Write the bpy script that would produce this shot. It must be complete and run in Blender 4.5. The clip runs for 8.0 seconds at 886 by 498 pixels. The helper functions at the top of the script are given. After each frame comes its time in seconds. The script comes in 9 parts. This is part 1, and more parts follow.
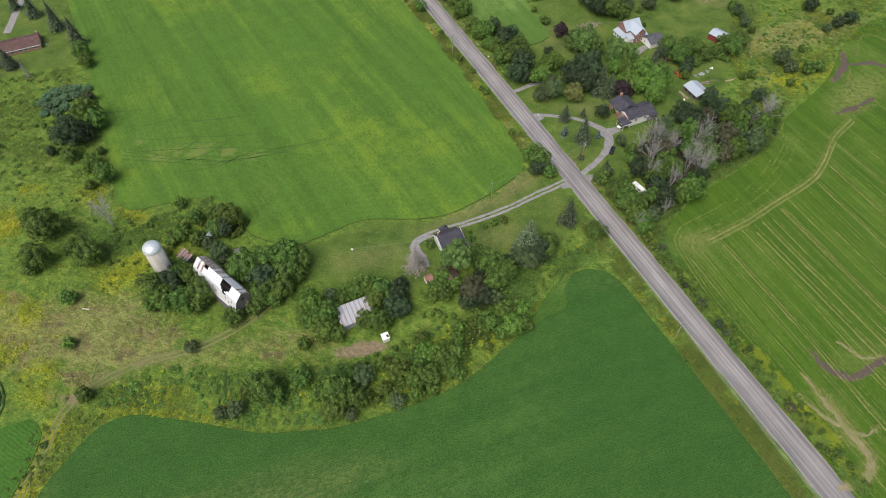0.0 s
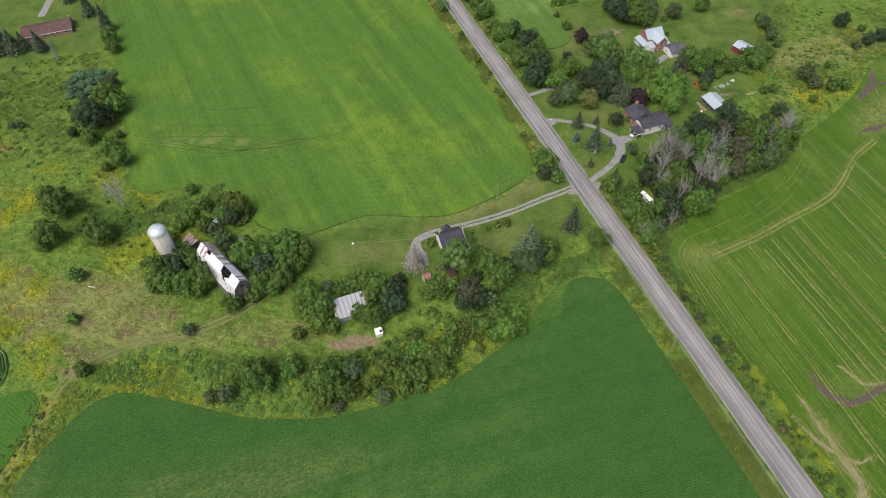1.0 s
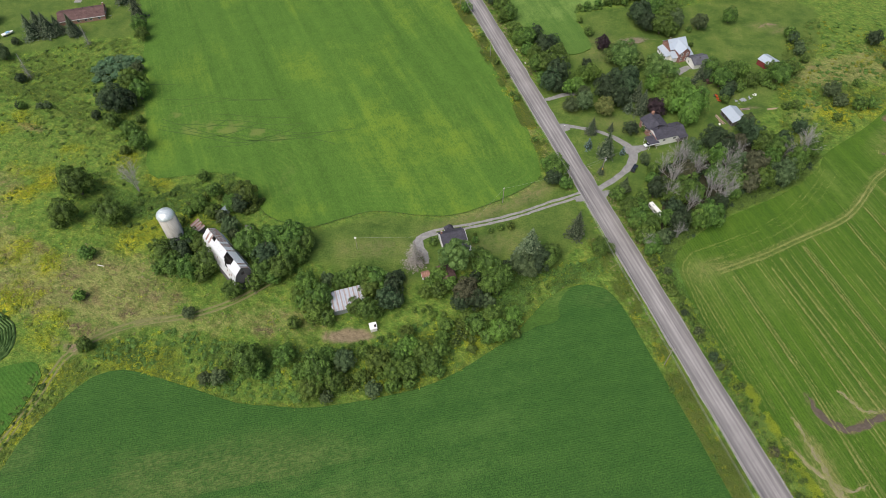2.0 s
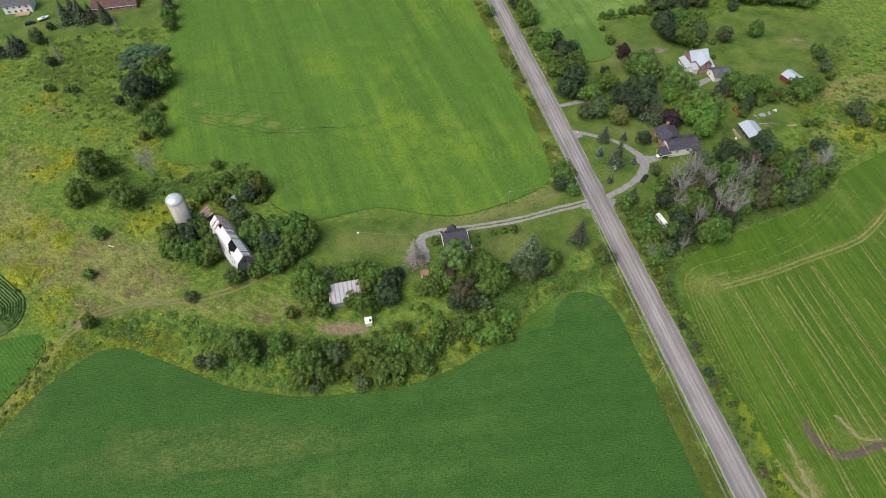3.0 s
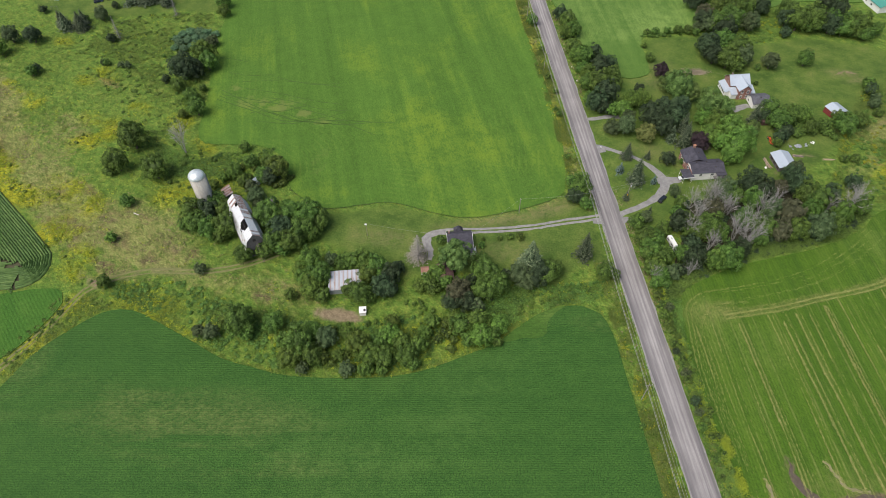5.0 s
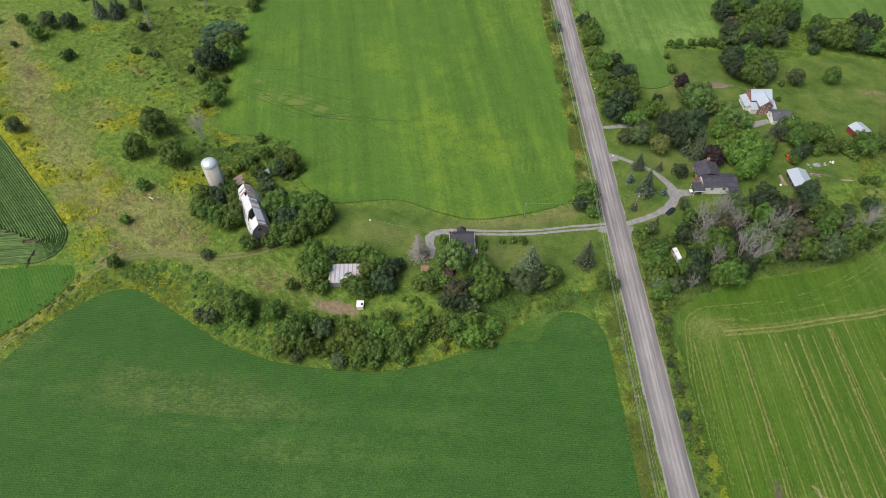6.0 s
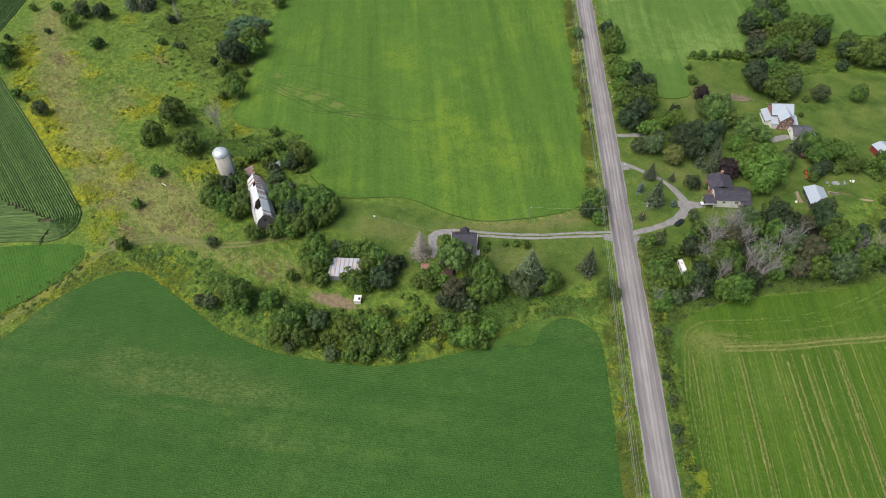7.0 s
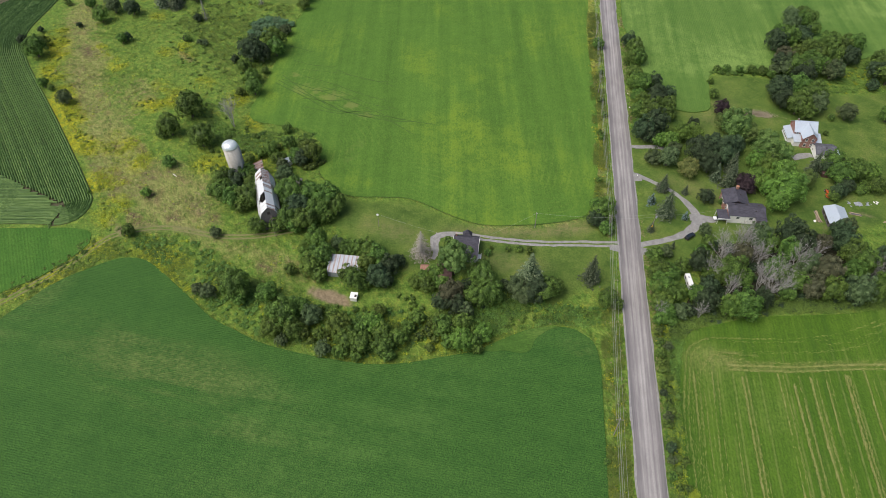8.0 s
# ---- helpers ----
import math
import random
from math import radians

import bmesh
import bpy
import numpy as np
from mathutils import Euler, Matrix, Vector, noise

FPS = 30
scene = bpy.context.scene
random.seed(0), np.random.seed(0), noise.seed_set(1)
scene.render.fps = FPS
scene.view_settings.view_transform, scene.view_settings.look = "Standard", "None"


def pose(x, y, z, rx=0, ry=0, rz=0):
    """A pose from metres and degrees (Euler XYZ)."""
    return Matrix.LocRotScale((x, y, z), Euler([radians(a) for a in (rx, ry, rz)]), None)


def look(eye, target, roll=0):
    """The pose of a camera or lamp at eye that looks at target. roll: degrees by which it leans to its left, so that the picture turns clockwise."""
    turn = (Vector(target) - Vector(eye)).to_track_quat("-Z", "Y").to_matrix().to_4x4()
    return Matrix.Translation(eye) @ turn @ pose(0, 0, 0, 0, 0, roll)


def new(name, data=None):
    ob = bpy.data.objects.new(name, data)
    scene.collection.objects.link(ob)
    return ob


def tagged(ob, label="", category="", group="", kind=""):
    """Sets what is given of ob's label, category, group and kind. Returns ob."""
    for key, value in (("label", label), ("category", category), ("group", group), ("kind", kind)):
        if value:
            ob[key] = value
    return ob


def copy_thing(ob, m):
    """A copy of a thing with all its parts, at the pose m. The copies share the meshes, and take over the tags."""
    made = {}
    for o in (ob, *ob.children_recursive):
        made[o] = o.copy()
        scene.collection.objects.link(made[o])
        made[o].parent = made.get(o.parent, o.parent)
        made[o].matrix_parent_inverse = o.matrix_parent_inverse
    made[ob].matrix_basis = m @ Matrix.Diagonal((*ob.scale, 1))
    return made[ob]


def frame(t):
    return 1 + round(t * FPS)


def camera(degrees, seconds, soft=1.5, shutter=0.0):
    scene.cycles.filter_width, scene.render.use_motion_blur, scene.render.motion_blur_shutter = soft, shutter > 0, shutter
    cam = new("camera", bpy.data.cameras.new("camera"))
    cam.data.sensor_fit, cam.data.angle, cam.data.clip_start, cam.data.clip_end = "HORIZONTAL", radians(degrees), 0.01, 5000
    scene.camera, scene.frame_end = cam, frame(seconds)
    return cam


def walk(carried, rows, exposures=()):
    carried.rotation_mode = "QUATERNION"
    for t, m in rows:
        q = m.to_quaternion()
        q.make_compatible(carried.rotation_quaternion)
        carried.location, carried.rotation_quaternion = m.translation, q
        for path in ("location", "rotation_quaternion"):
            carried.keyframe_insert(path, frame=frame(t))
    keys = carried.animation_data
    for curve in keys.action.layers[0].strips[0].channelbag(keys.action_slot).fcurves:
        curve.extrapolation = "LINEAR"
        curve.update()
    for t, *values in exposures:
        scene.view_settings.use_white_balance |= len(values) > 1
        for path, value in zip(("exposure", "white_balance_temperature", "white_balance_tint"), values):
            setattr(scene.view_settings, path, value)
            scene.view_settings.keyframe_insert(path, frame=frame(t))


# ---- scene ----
cam = camera(70.1, 8.0, 0.45)
PATH = [
    (0, (0.016, 0.048, 197.934), (0.016, 1.28, 196.359), -0.2),
    (0.5, (5.375, -0.354, 197.908), (5.33, 0.879, 196.334), -0.2),
    (1, (10.798, -0.645, 197.918), (10.71, 0.588, 196.345), -0.2),
    (1.5, (16.455, -0.757, 197.885), (16.32, 0.474, 196.314), -0.3),
    (3, (32.771, -0.573, 197.897), (32.501, 0.646, 196.335), -0.3),
    (3.5, (37.84, -0.374, 197.904), (37.528, 0.84, 196.345), -0.4),
    (4, (42.904, -0.023, 197.978), (42.55, 1.183, 196.423), -0.4),
    (5.5, (59.136, 2.206, 198.186), (58.649, 3.38, 196.643), -0.6),
    (6, (64.877, 3.466, 198.26), (64.344, 4.625, 196.72), -0.6),
    (6.5, (70.381, 4.705, 197.912), (69.804, 5.849, 196.377), -0.7),
    (7, (75.468, 6.352, 195.85), (74.846, 7.487, 194.325), -0.7),
    (7.5, (80.688, 8.159, 192.742), (80.017, 9.289, 191.234), -0.8),
    (8, (86.219, 10.192, 189.356), (85.497, 11.314, 187.866), -0.9),
]
walk(cam, [(t, look(eye, target, roll)) for t, eye, target, roll in PATH], [(0.0, 0.42), (8.0, 0.45)])


# ---- daylight: bright overcast, a soft high sun ----
world = bpy.data.worlds.new("world")
scene.world = world
world.use_nodes = True
SUN_ELEVATION, SUN_ROTATION = radians(58), radians(212)
sky = world.node_tree.nodes.new("ShaderNodeTexSky")
sky.sky_type = "NISHITA"
sky.sun_disc = False
sky.sun_elevation, sky.sun_rotation = SUN_ELEVATION, SUN_ROTATION
sky.air_density, sky.dust_density, sky.ozone_density = 1.0, 4.0, 1.0
backdrop = world.node_tree.nodes["Background"]
backdrop.inputs["Strength"].default_value = 0.106
world.node_tree.links.new(sky.outputs[0], backdrop.inputs["Color"])

sun = new("sun", bpy.data.lights.new("sun", "SUN"))
sun.data.energy, sun.data.angle, sun.data.color = 2.25, radians(46), (1.0, 0.975, 0.94)
to_sun = Vector((math.sin(SUN_ROTATION) * math.cos(SUN_ELEVATION), math.cos(SUN_ROTATION) * math.cos(SUN_ELEVATION), math.sin(SUN_ELEVATION)))
sun.matrix_world = look(to_sun * 300, (0, 0, 0))


# ---- materials ----
def material(name, roughness=0.8, metallic=0.0, specular=0.3):
    m = bpy.data.materials.new(name)
    m.use_nodes = True
    b = m.node_tree.nodes["Principled BSDF"]
    b.inputs["Roughness"].default_value, b.inputs["Metallic"].default_value = roughness, metallic
    b.inputs["Specular IOR Level"].default_value = specular
    return m, m.node_tree.nodes, m.node_tree.links, b


def mapped(n, l, scale=(1, 1, 1), turn=0.0, shift=(0, 0, 0)):
    """Object coordinates in metres, turned about z and stretched."""
    c, t = n.new("ShaderNodeTexCoord"), n.new("ShaderNodeMapping")
    l.new(c.outputs["Object"], t.inputs[0])
    t.vector_type = "TEXTURE"
    t.inputs["Rotation"].default_value = (0, 0, -radians(turn))
    t.inputs["Scale"].default_value = [1 / c for c in scale]
    t.inputs["Location"].default_value = shift
    return t.outputs[0]


def grain(n, l, vector, scale, detail=4.0, rough=0.6, warp=0.0):
    t = n.new("ShaderNodeTexNoise")
    t.inputs["Scale"].default_value, t.inputs["Detail"].default_value = scale, detail
    t.inputs["Roughness"].default_value, t.inputs["Distortion"].default_value = rough, warp
    l.new(vector, t.inputs["Vector"])
    return t.outputs["Fac"]


def ramp(n, l, fac, stops):
    r = n.new("ShaderNodeValToRGB")
    while len(r.color_ramp.elements) < len(stops):
        r.color_ramp.elements.new(0.5)
    for e, (p, c) in zip(r.color_ramp.elements, stops):
        e.position, e.color = p, (*c, 1) if len(c) == 3 else c
    l.new(fac, r.inputs[0])
    return r.outputs[0]


def fade(n, l, fac, low, high, a=0.0, b=1.0):
    r = n.new("ShaderNodeMapRange")
    r.interpolation_type = "SMOOTHSTEP"
    for i, v in zip((1, 2, 3, 4), (low, high, a, b)):
        r.inputs[i].default_value = v
    l.new(fac, r.inputs[0])
    return r.outputs[0]


def mixed(n, l, fac, a, b, blend="MIX"):
    m = n.new("ShaderNodeMix")
    m.data_type, m.blend_type = "RGBA", blend
    for socket, v in ((m.inputs[0], fac), (m.inputs[6], a), (m.inputs[7], b)):
        if isinstance(v, (int, float)):
            socket.default_value = v
        elif isinstance(v, tuple):
            socket.default_value = (*v, 1)
        else:
            l.new(v, socket)
    return m.outputs[2]


def maths(n, l, op, a, b=0.0):
    m = n.new("ShaderNodeMath")
    m.operation = op
    for socket, v in zip(m.inputs, (a, b)):
        if isinstance(v, (int, float)):
            socket.default_value = v
        else:
            l.new(v, socket)
    return m.outputs[0]


def bumped(n, l, b, height, strength=0.5, distance=0.1):
    u = n.new("ShaderNodeBump")
    u.inputs["Strength"].default_value, u.inputs["Distance"].default_value = strength, distance
    l.new(height, u.inputs["Height"])
    l.new(u.outputs[0], b.inputs["Normal"])


def layer(n, name):
    a = n.new("ShaderNodeAttribute")
    a.attribute_name = name
    return a.outputs["Fac"]


def foliage(name, dark, light, extra=None, glow=0.22, clumped=True):
    """Leaves: tones by clump, by spray and by plant, some light passing through them."""
    m, n, l, b = material(name, 0.62, 0, 0.25)
    geo, info = n.new("ShaderNodeNewGeometry"), n.new("ShaderNodeObjectInfo")
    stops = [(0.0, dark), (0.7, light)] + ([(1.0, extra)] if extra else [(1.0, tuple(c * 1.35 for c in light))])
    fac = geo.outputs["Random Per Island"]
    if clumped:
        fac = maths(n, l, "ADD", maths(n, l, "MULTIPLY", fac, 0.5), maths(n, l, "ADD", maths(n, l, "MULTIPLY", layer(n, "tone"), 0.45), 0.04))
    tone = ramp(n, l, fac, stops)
    patch = grain(n, l, mapped(n, l), 0.45, 2.0)
    tone = mixed(n, l, fade(n, l, patch, 0.4, 0.75, 0.0, 0.3), tone, dark)
    h = n.new("ShaderNodeHueSaturation")
    l.new(fade(n, l, info.outputs["Random"], 0, 1, 0.482, 0.508), h.inputs["Hue"])
    l.new(maths(n, l, "ADD", maths(n, l, "MULTIPLY", info.outputs["Random"], 0.4), 0.8), h.inputs["Value"])
    l.new(tone, h.inputs["Color"])
    l.new(h.outputs[0], b.inputs["Base Color"])
    t, x = n.new("ShaderNodeBsdfTranslucent"), n.new("ShaderNodeMixShader")
    l.new(h.outputs[0], t.inputs[0])
    x.inputs[0].default_value = glow
    l.new(b.outputs[0], x.inputs[1])
    l.new(t.outputs[0], x.inputs[2])
    l.new(x.outputs[0], n["Material Output"].inputs[0])
    return m


def plain(name, colour, roughness=0.7, metallic=0.0, wear=0.25, scale=3.0, specular=0.3, stretch=(1, 1, 1), second=None):
    """A painted, wooden or metal surface with stains at two scales."""
    m, n, l, b = material(name, roughness, metallic, specular)
    v = mapped(n, l, stretch)
    f = mixed(n, l, 0.5, grain(n, l, v, scale), grain(n, l, v, scale * 9))
    low = second or tuple(c * (1 - wear) for c in colour)
    l.new(ramp(n, l, f, [(0.35, low), (0.65, colour)]), b.inputs["Base Color"])
    bumped(n, l, b, f, 0.25, 0.02)
    return m


def rough_meadow():
    """The ground sheet: wild grass, with mown lawn, dry grass, goldenrod and bare earth by layers."""
    m, n, l, b = material("meadow_grass", 0.9, 0, 0.15)
    v = mapped(n, l)
    broad, mid, fine = grain(n, l, v, 0.035, 4), grain(n, l, v, 0.22, 5, 0.65, 0.6), grain(n, l, v, 1.6, 4, 0.7)
    streak = grain(n, l, mapped(n, l, (0.5, 1.4, 1), 25), 0.9, 5, 0.7, 1.2)
    clump = grain(n, l, v, 0.55, 4, 0.65, 0.8)
    green = ramp(n, l, mixed(n, l, 0.5, mid, clump), [(0.34, (0.058, 0.12, 0.018)), (0.46, (0.102, 0.188, 0.028)), (0.56, (0.155, 0.228, 0.036)), (0.68, (0.235, 0.265, 0.048))])
    green = mixed(n, l, fade(n, l, streak, 0.5, 0.66, 0.0, 0.5), green, (0.235, 0.265, 0.06))
    green = mixed(n, l, fade(n, l, streak, 0.32, 0.44, 0.55, 0.0), green, (0.045, 0.09, 0.02))
    straw = ramp(n, l, streak, [(0.3, (0.11, 0.165, 0.034)), (0.44, (0.18, 0.215, 0.055)), (0.56, (0.245, 0.25, 0.08)), (0.7, (0.31, 0.295, 0.11))])
    rust = fade(n, l, grain(n, l, mapped(n, l, (1, 1.6, 1), 15, (40, 9, 0)), 0.13, 4, 0.6), 0.52, 0.64, 0.0, 0.5)
    straw = mixed(n, l, rust, straw, ramp(n, l, clump, [(0.35, (0.15, 0.12, 0.05)), (0.65, (0.29, 0.22, 0.1))]))
    straw = mixed(n, l, maths(n, l, "MULTIPLY", layer(n, "stalk"), fade(n, l, clump, 0.4, 0.55)), straw, ramp(n, l, fine, [(0.35, (0.085, 0.058, 0.035)), (0.65, (0.18, 0.13, 0.08))]))
    dry = maths(n, l, "ADD", layer(n, "dry"), fade(n, l, broad, 0.48, 0.68, 0.0, 0.28))
    base = mixed(n, l, fade(n, l, maths(n, l, "ADD", dry, maths(n, l, "MULTIPLY", maths(n, l, "SUBTRACT", mid, 0.5), 1.6)), 0.25, 0.9), green, straw)
    bloom = maths(n, l, "MULTIPLY", layer(n, "gold"), fade(n, l, clump, 0.37, 0.5))
    base = mixed(n, l, bloom, base, ramp(n, l, fine, [(0.35, (0.17, 0.22, 0.02)), (0.6, (0.4, 0.37, 0.02))]))
    speck = maths(n, l, "MULTIPLY", fade(n, l, fine, 0.36, 0.64, 0.74, 1.14), fade(n, l, grain(n, l, mapped(n, l, (1, 1.5, 1), 20, (17, 5, 0)), 0.3, 5, 0.7, 0.5), 0.38, 0.6, 0.7, 1.05))
    grey = n.new("ShaderNodeCombineColor")
    for i in range(3):
        l.new(speck, grey.inputs[i])
    base = mixed(n, l, 1.0, base, grey.outputs[0], "MULTIPLY")
    lawn = ramp(n, l, grain(n, l, v, 0.09, 5, 0.6), [(0.32, (0.056, 0.102, 0.018)), (0.46, (0.092, 0.144, 0.027)), (0.57, (0.122, 0.172, 0.034)), (0.7, (0.17, 0.195, 0.052))])
    lawn = mixed(n, l, fade(n, l, grain(n, l, v, 1.3, 5, 0.75), 0.4, 0.6, 0.5, 0.0), lawn, (0.042, 0.085, 0.015))
    lawn = mixed(n, l, fade(n, l, grain(n, l, v, 0.35, 4, 0.7), 0.52, 0.68, 0.0, 0.4), lawn, (0.16, 0.2, 0.045))
    lawn = mixed(n, l, maths(n, l, "MULTIPLY", layer(n, "dry"), fade(n, l, mixed(n, l, 0.5, mid, clump), 0.36, 0.6)), lawn, ramp(n, l, fine, [(0.35, (0.16, 0.15, 0.06)), (0.65, (0.24, 0.205, 0.1))]))
    base = mixed(n, l, layer(n, "lawn"), base, lawn)
    soil = ramp(n, l, grain(n, l, v, 0.7, 6, 0.7), [(0.3, (0.13, 0.1, 0.06)), (0.6, (0.27, 0.21, 0.13))])
    edge = maths(n, l, "ADD", layer(n, "soil"), maths(n, l, "MULTIPLY", maths(n, l, "SUBTRACT", mid, 0.5), 0.9))
    base = mixed(n, l, fade(n, l, edge, 0.35, 0.8), base, soil)
    l.new(base, b.inputs["Base Color"])
    bumped(n, l, b, maths(n, l, "ADD", fine, maths(n, l, "MULTIPLY", mid, 2.0)), 0.9, 0.5)
    return m


def crop(name, dark, light, turn, row=0.6, patch=(0.18, 0.2, 0.03), amount=0.3, streaks=0.5, seed=0.0, lines=0.06, speck=0.5):
    """A close green crop: drill rows, swaths along the rows, paler patches."""
    m, n, l, b = material(name, 0.85, 0, 0.2)
    v = mapped(n, l, (1, 1, 1), turn, (seed, seed, 0))
    along = mapped(n, l, (0.16, 0.006, 1), turn, (seed, 0, 0))
    w = n.new("ShaderNodeTexWave")
    w.wave_type, w.bands_direction = "BANDS", "X"
    w.inputs["Scale"].default_value, w.inputs["Distortion"].default_value = 0.314 / row, 1.2
    w.inputs["Detail"].default_value, w.inputs["Detail Scale"].default_value = 2, 1.5
    l.new(v, w.inputs[0])
    broad, mid, fine = grain(n, l, v, 0.016, 4, 0.55, 0.4), grain(n, l, v, 0.12, 5, 0.62), grain(n, l, mapped(n, l, (1.0, 0.55, 1), turn), 1.25, 3, 0.7)
    swath = grain(n, l, along, 1.0, 4, 0.6)
    f = mixed(n, l, 0.35, fine, mid)
    f = mixed(n, l, streaks * 0.5, f, swath)
    base = ramp(n, l, f, [(0.36, dark), (0.64, light)])
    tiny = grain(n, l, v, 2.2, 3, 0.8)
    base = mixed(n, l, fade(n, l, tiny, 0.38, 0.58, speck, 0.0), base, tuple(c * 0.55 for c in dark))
    pale = maths(n, l, "MULTIPLY", fade(n, l, mixed(n, l, 0.35, broad, swath), 0.48, 0.66), fade(n, l, mixed(n, l, 0.5, mid, fine), 0.4, 0.58, 0.15, 1.0))
    base = mixed(n, l, maths(n, l, "MULTIPLY", pale, amount), base, patch)
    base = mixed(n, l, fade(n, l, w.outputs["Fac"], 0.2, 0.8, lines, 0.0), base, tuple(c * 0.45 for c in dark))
    l.new(base, b.inputs["Base Color"])
    bumped(n, l, b, maths(n, l, "ADD", fine, maths(n, l, "MULTIPLY", w.outputs["Fac"], lines * 3)), 0.8, 0.3)
    return m, n, l, b, v, base, mid, fine


def hay_meadow():
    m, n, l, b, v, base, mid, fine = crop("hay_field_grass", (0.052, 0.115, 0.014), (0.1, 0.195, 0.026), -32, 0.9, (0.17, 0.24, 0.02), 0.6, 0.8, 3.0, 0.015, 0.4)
    # trampled animal paths in the south-west of the field
    near = fade(n, l, maths(n, l, "ADD", layer(n, "trails"), maths(n, l, "MULTIPLY", maths(n, l, "SUBTRACT", mid, 0.5), 0.7)), 0.15, 0.6)
    base = mixed(n, l, maths(n, l, "MULTIPLY", fade(n, l, mid, 0.42, 0.6), maths(n, l, "MULTIPLY", near, 0.6)), base, (0.16, 0.175, 0.05))
    # mowing rounds that follow the field's edge
    inset = maths(n, l, "ADD", maths(n, l, "MULTIPLY", layer(n, "inset"), 60.0), maths(n, l, "MULTIPLY", mid, 2.0))
    rounds = maths(n, l, "SINE", maths(n, l, "MULTIPLY", inset, 2.1))
    rounds = maths(n, l, "MULTIPLY", fade(n, l, rounds, 0.2, 0.95), fade(n, l, layer(n, "inset"), 0.35, 0.75, 1.0, 0.0))
    base = mixed(n, l, maths(n, l, "MULTIPLY", rounds, maths(n, l, "MULTIPLY", fade(n, l, fine, 0.35, 0.6, 0.1, 1.0), fade(n, l, grain(n, l, mapped(n, l, (1, 1, 1), 0, (9, 3, 0)), 0.03, 3), 0.4, 0.6, 0.02, 0.24))), base, (0.15, 0.215, 0.035))
    l.new(base, b.inputs["Base Color"])
    return m


def cut_hay():
    """Cut hay field: rows of pale straw left by the mower, on bright regrowth."""
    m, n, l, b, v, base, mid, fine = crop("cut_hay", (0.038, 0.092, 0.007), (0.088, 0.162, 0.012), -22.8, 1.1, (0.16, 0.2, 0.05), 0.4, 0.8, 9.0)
    long = mapped(n, l, (0.2, 0.008, 1), -22.8)
    rows = grain(n, l, long, 1.0, 5, 0.7, 0.15)
    bits = grain(n, l, mapped(n, l, (1.0, 0.16, 1), -22.8), 0.8, 4, 0.7)
    swing = n.new("ShaderNodeTexWave")
    swing.wave_type, swing.bands_direction = "BANDS", "X"
    swing.inputs["Scale"].default_value, swing.inputs["Distortion"].default_value = 0.314 / 4.4, 2.2
    swing.inputs["Detail"].default_value, swing.inputs["Detail Scale"].default_value = 2, 0.25
    l.new(mapped(n, l, (1, 0.06, 1), -22.8), swing.inputs[0])
    rake = maths(n, l, "MULTIPLY", fade(n, l, swing.outputs["Fac"], 0.9, 0.99), fade(n, l, rows, 0.36, 0.6))
    straw = maths(n, l, "MULTIPLY", maths(n, l, "MAXIMUM", rake, fade(n, l, rows, 0.58, 0.68, 0.0, 0.7)), fade(n, l, bits, 0.36, 0.56))
    head = layer(n, "headland")
    inside = maths(n, l, "SUBTRACT", 1.0, head)
    swaths = grain(n, l, mapped(n, l, (0.45, 0.01, 1), -22.8), 1.0, 3, 0.6)
    base = mixed(n, l, fade(n, l, swaths, 0.45, 0.65, 0.0, 0.22), base, (0.105, 0.17, 0.02))
    base = mixed(n, l, fade(n, l, swaths, 0.32, 0.45, 0.25, 0.0), base, (0.035, 0.085, 0.013))
    straw = maths(n, l, "MULTIPLY", straw, inside)
    litter = maths(n, l, "MULTIPLY", layer(n, "straw"), fade(n, l, grain(n, l, v, 0.5, 6, 0.75), 0.34, 0.62))
    straw = maths(n, l, "MAXIMUM", maths(n, l, "MULTIPLY", straw, 0.35), litter)
    base = mixed(n, l, straw, base, ramp(n, l, fine, [(0.3, (0.17, 0.18, 0.05)), (0.7, (0.32, 0.285, 0.115))]))
    earth = fade(n, l, maths(n, l, "ADD", layer(n, "soil"), maths(n, l, "MULTIPLY", maths(n, l, "SUBTRACT", mid, 0.5), 0.9)), 0.4, 0.75)
    base = mixed(n, l, earth, base, ramp(n, l, fine, [(0.3, (0.085, 0.066, 0.04)), (0.7, (0.19, 0.145, 0.085))]))
    l.new(base, b.inputs["Base Color"])
    return m


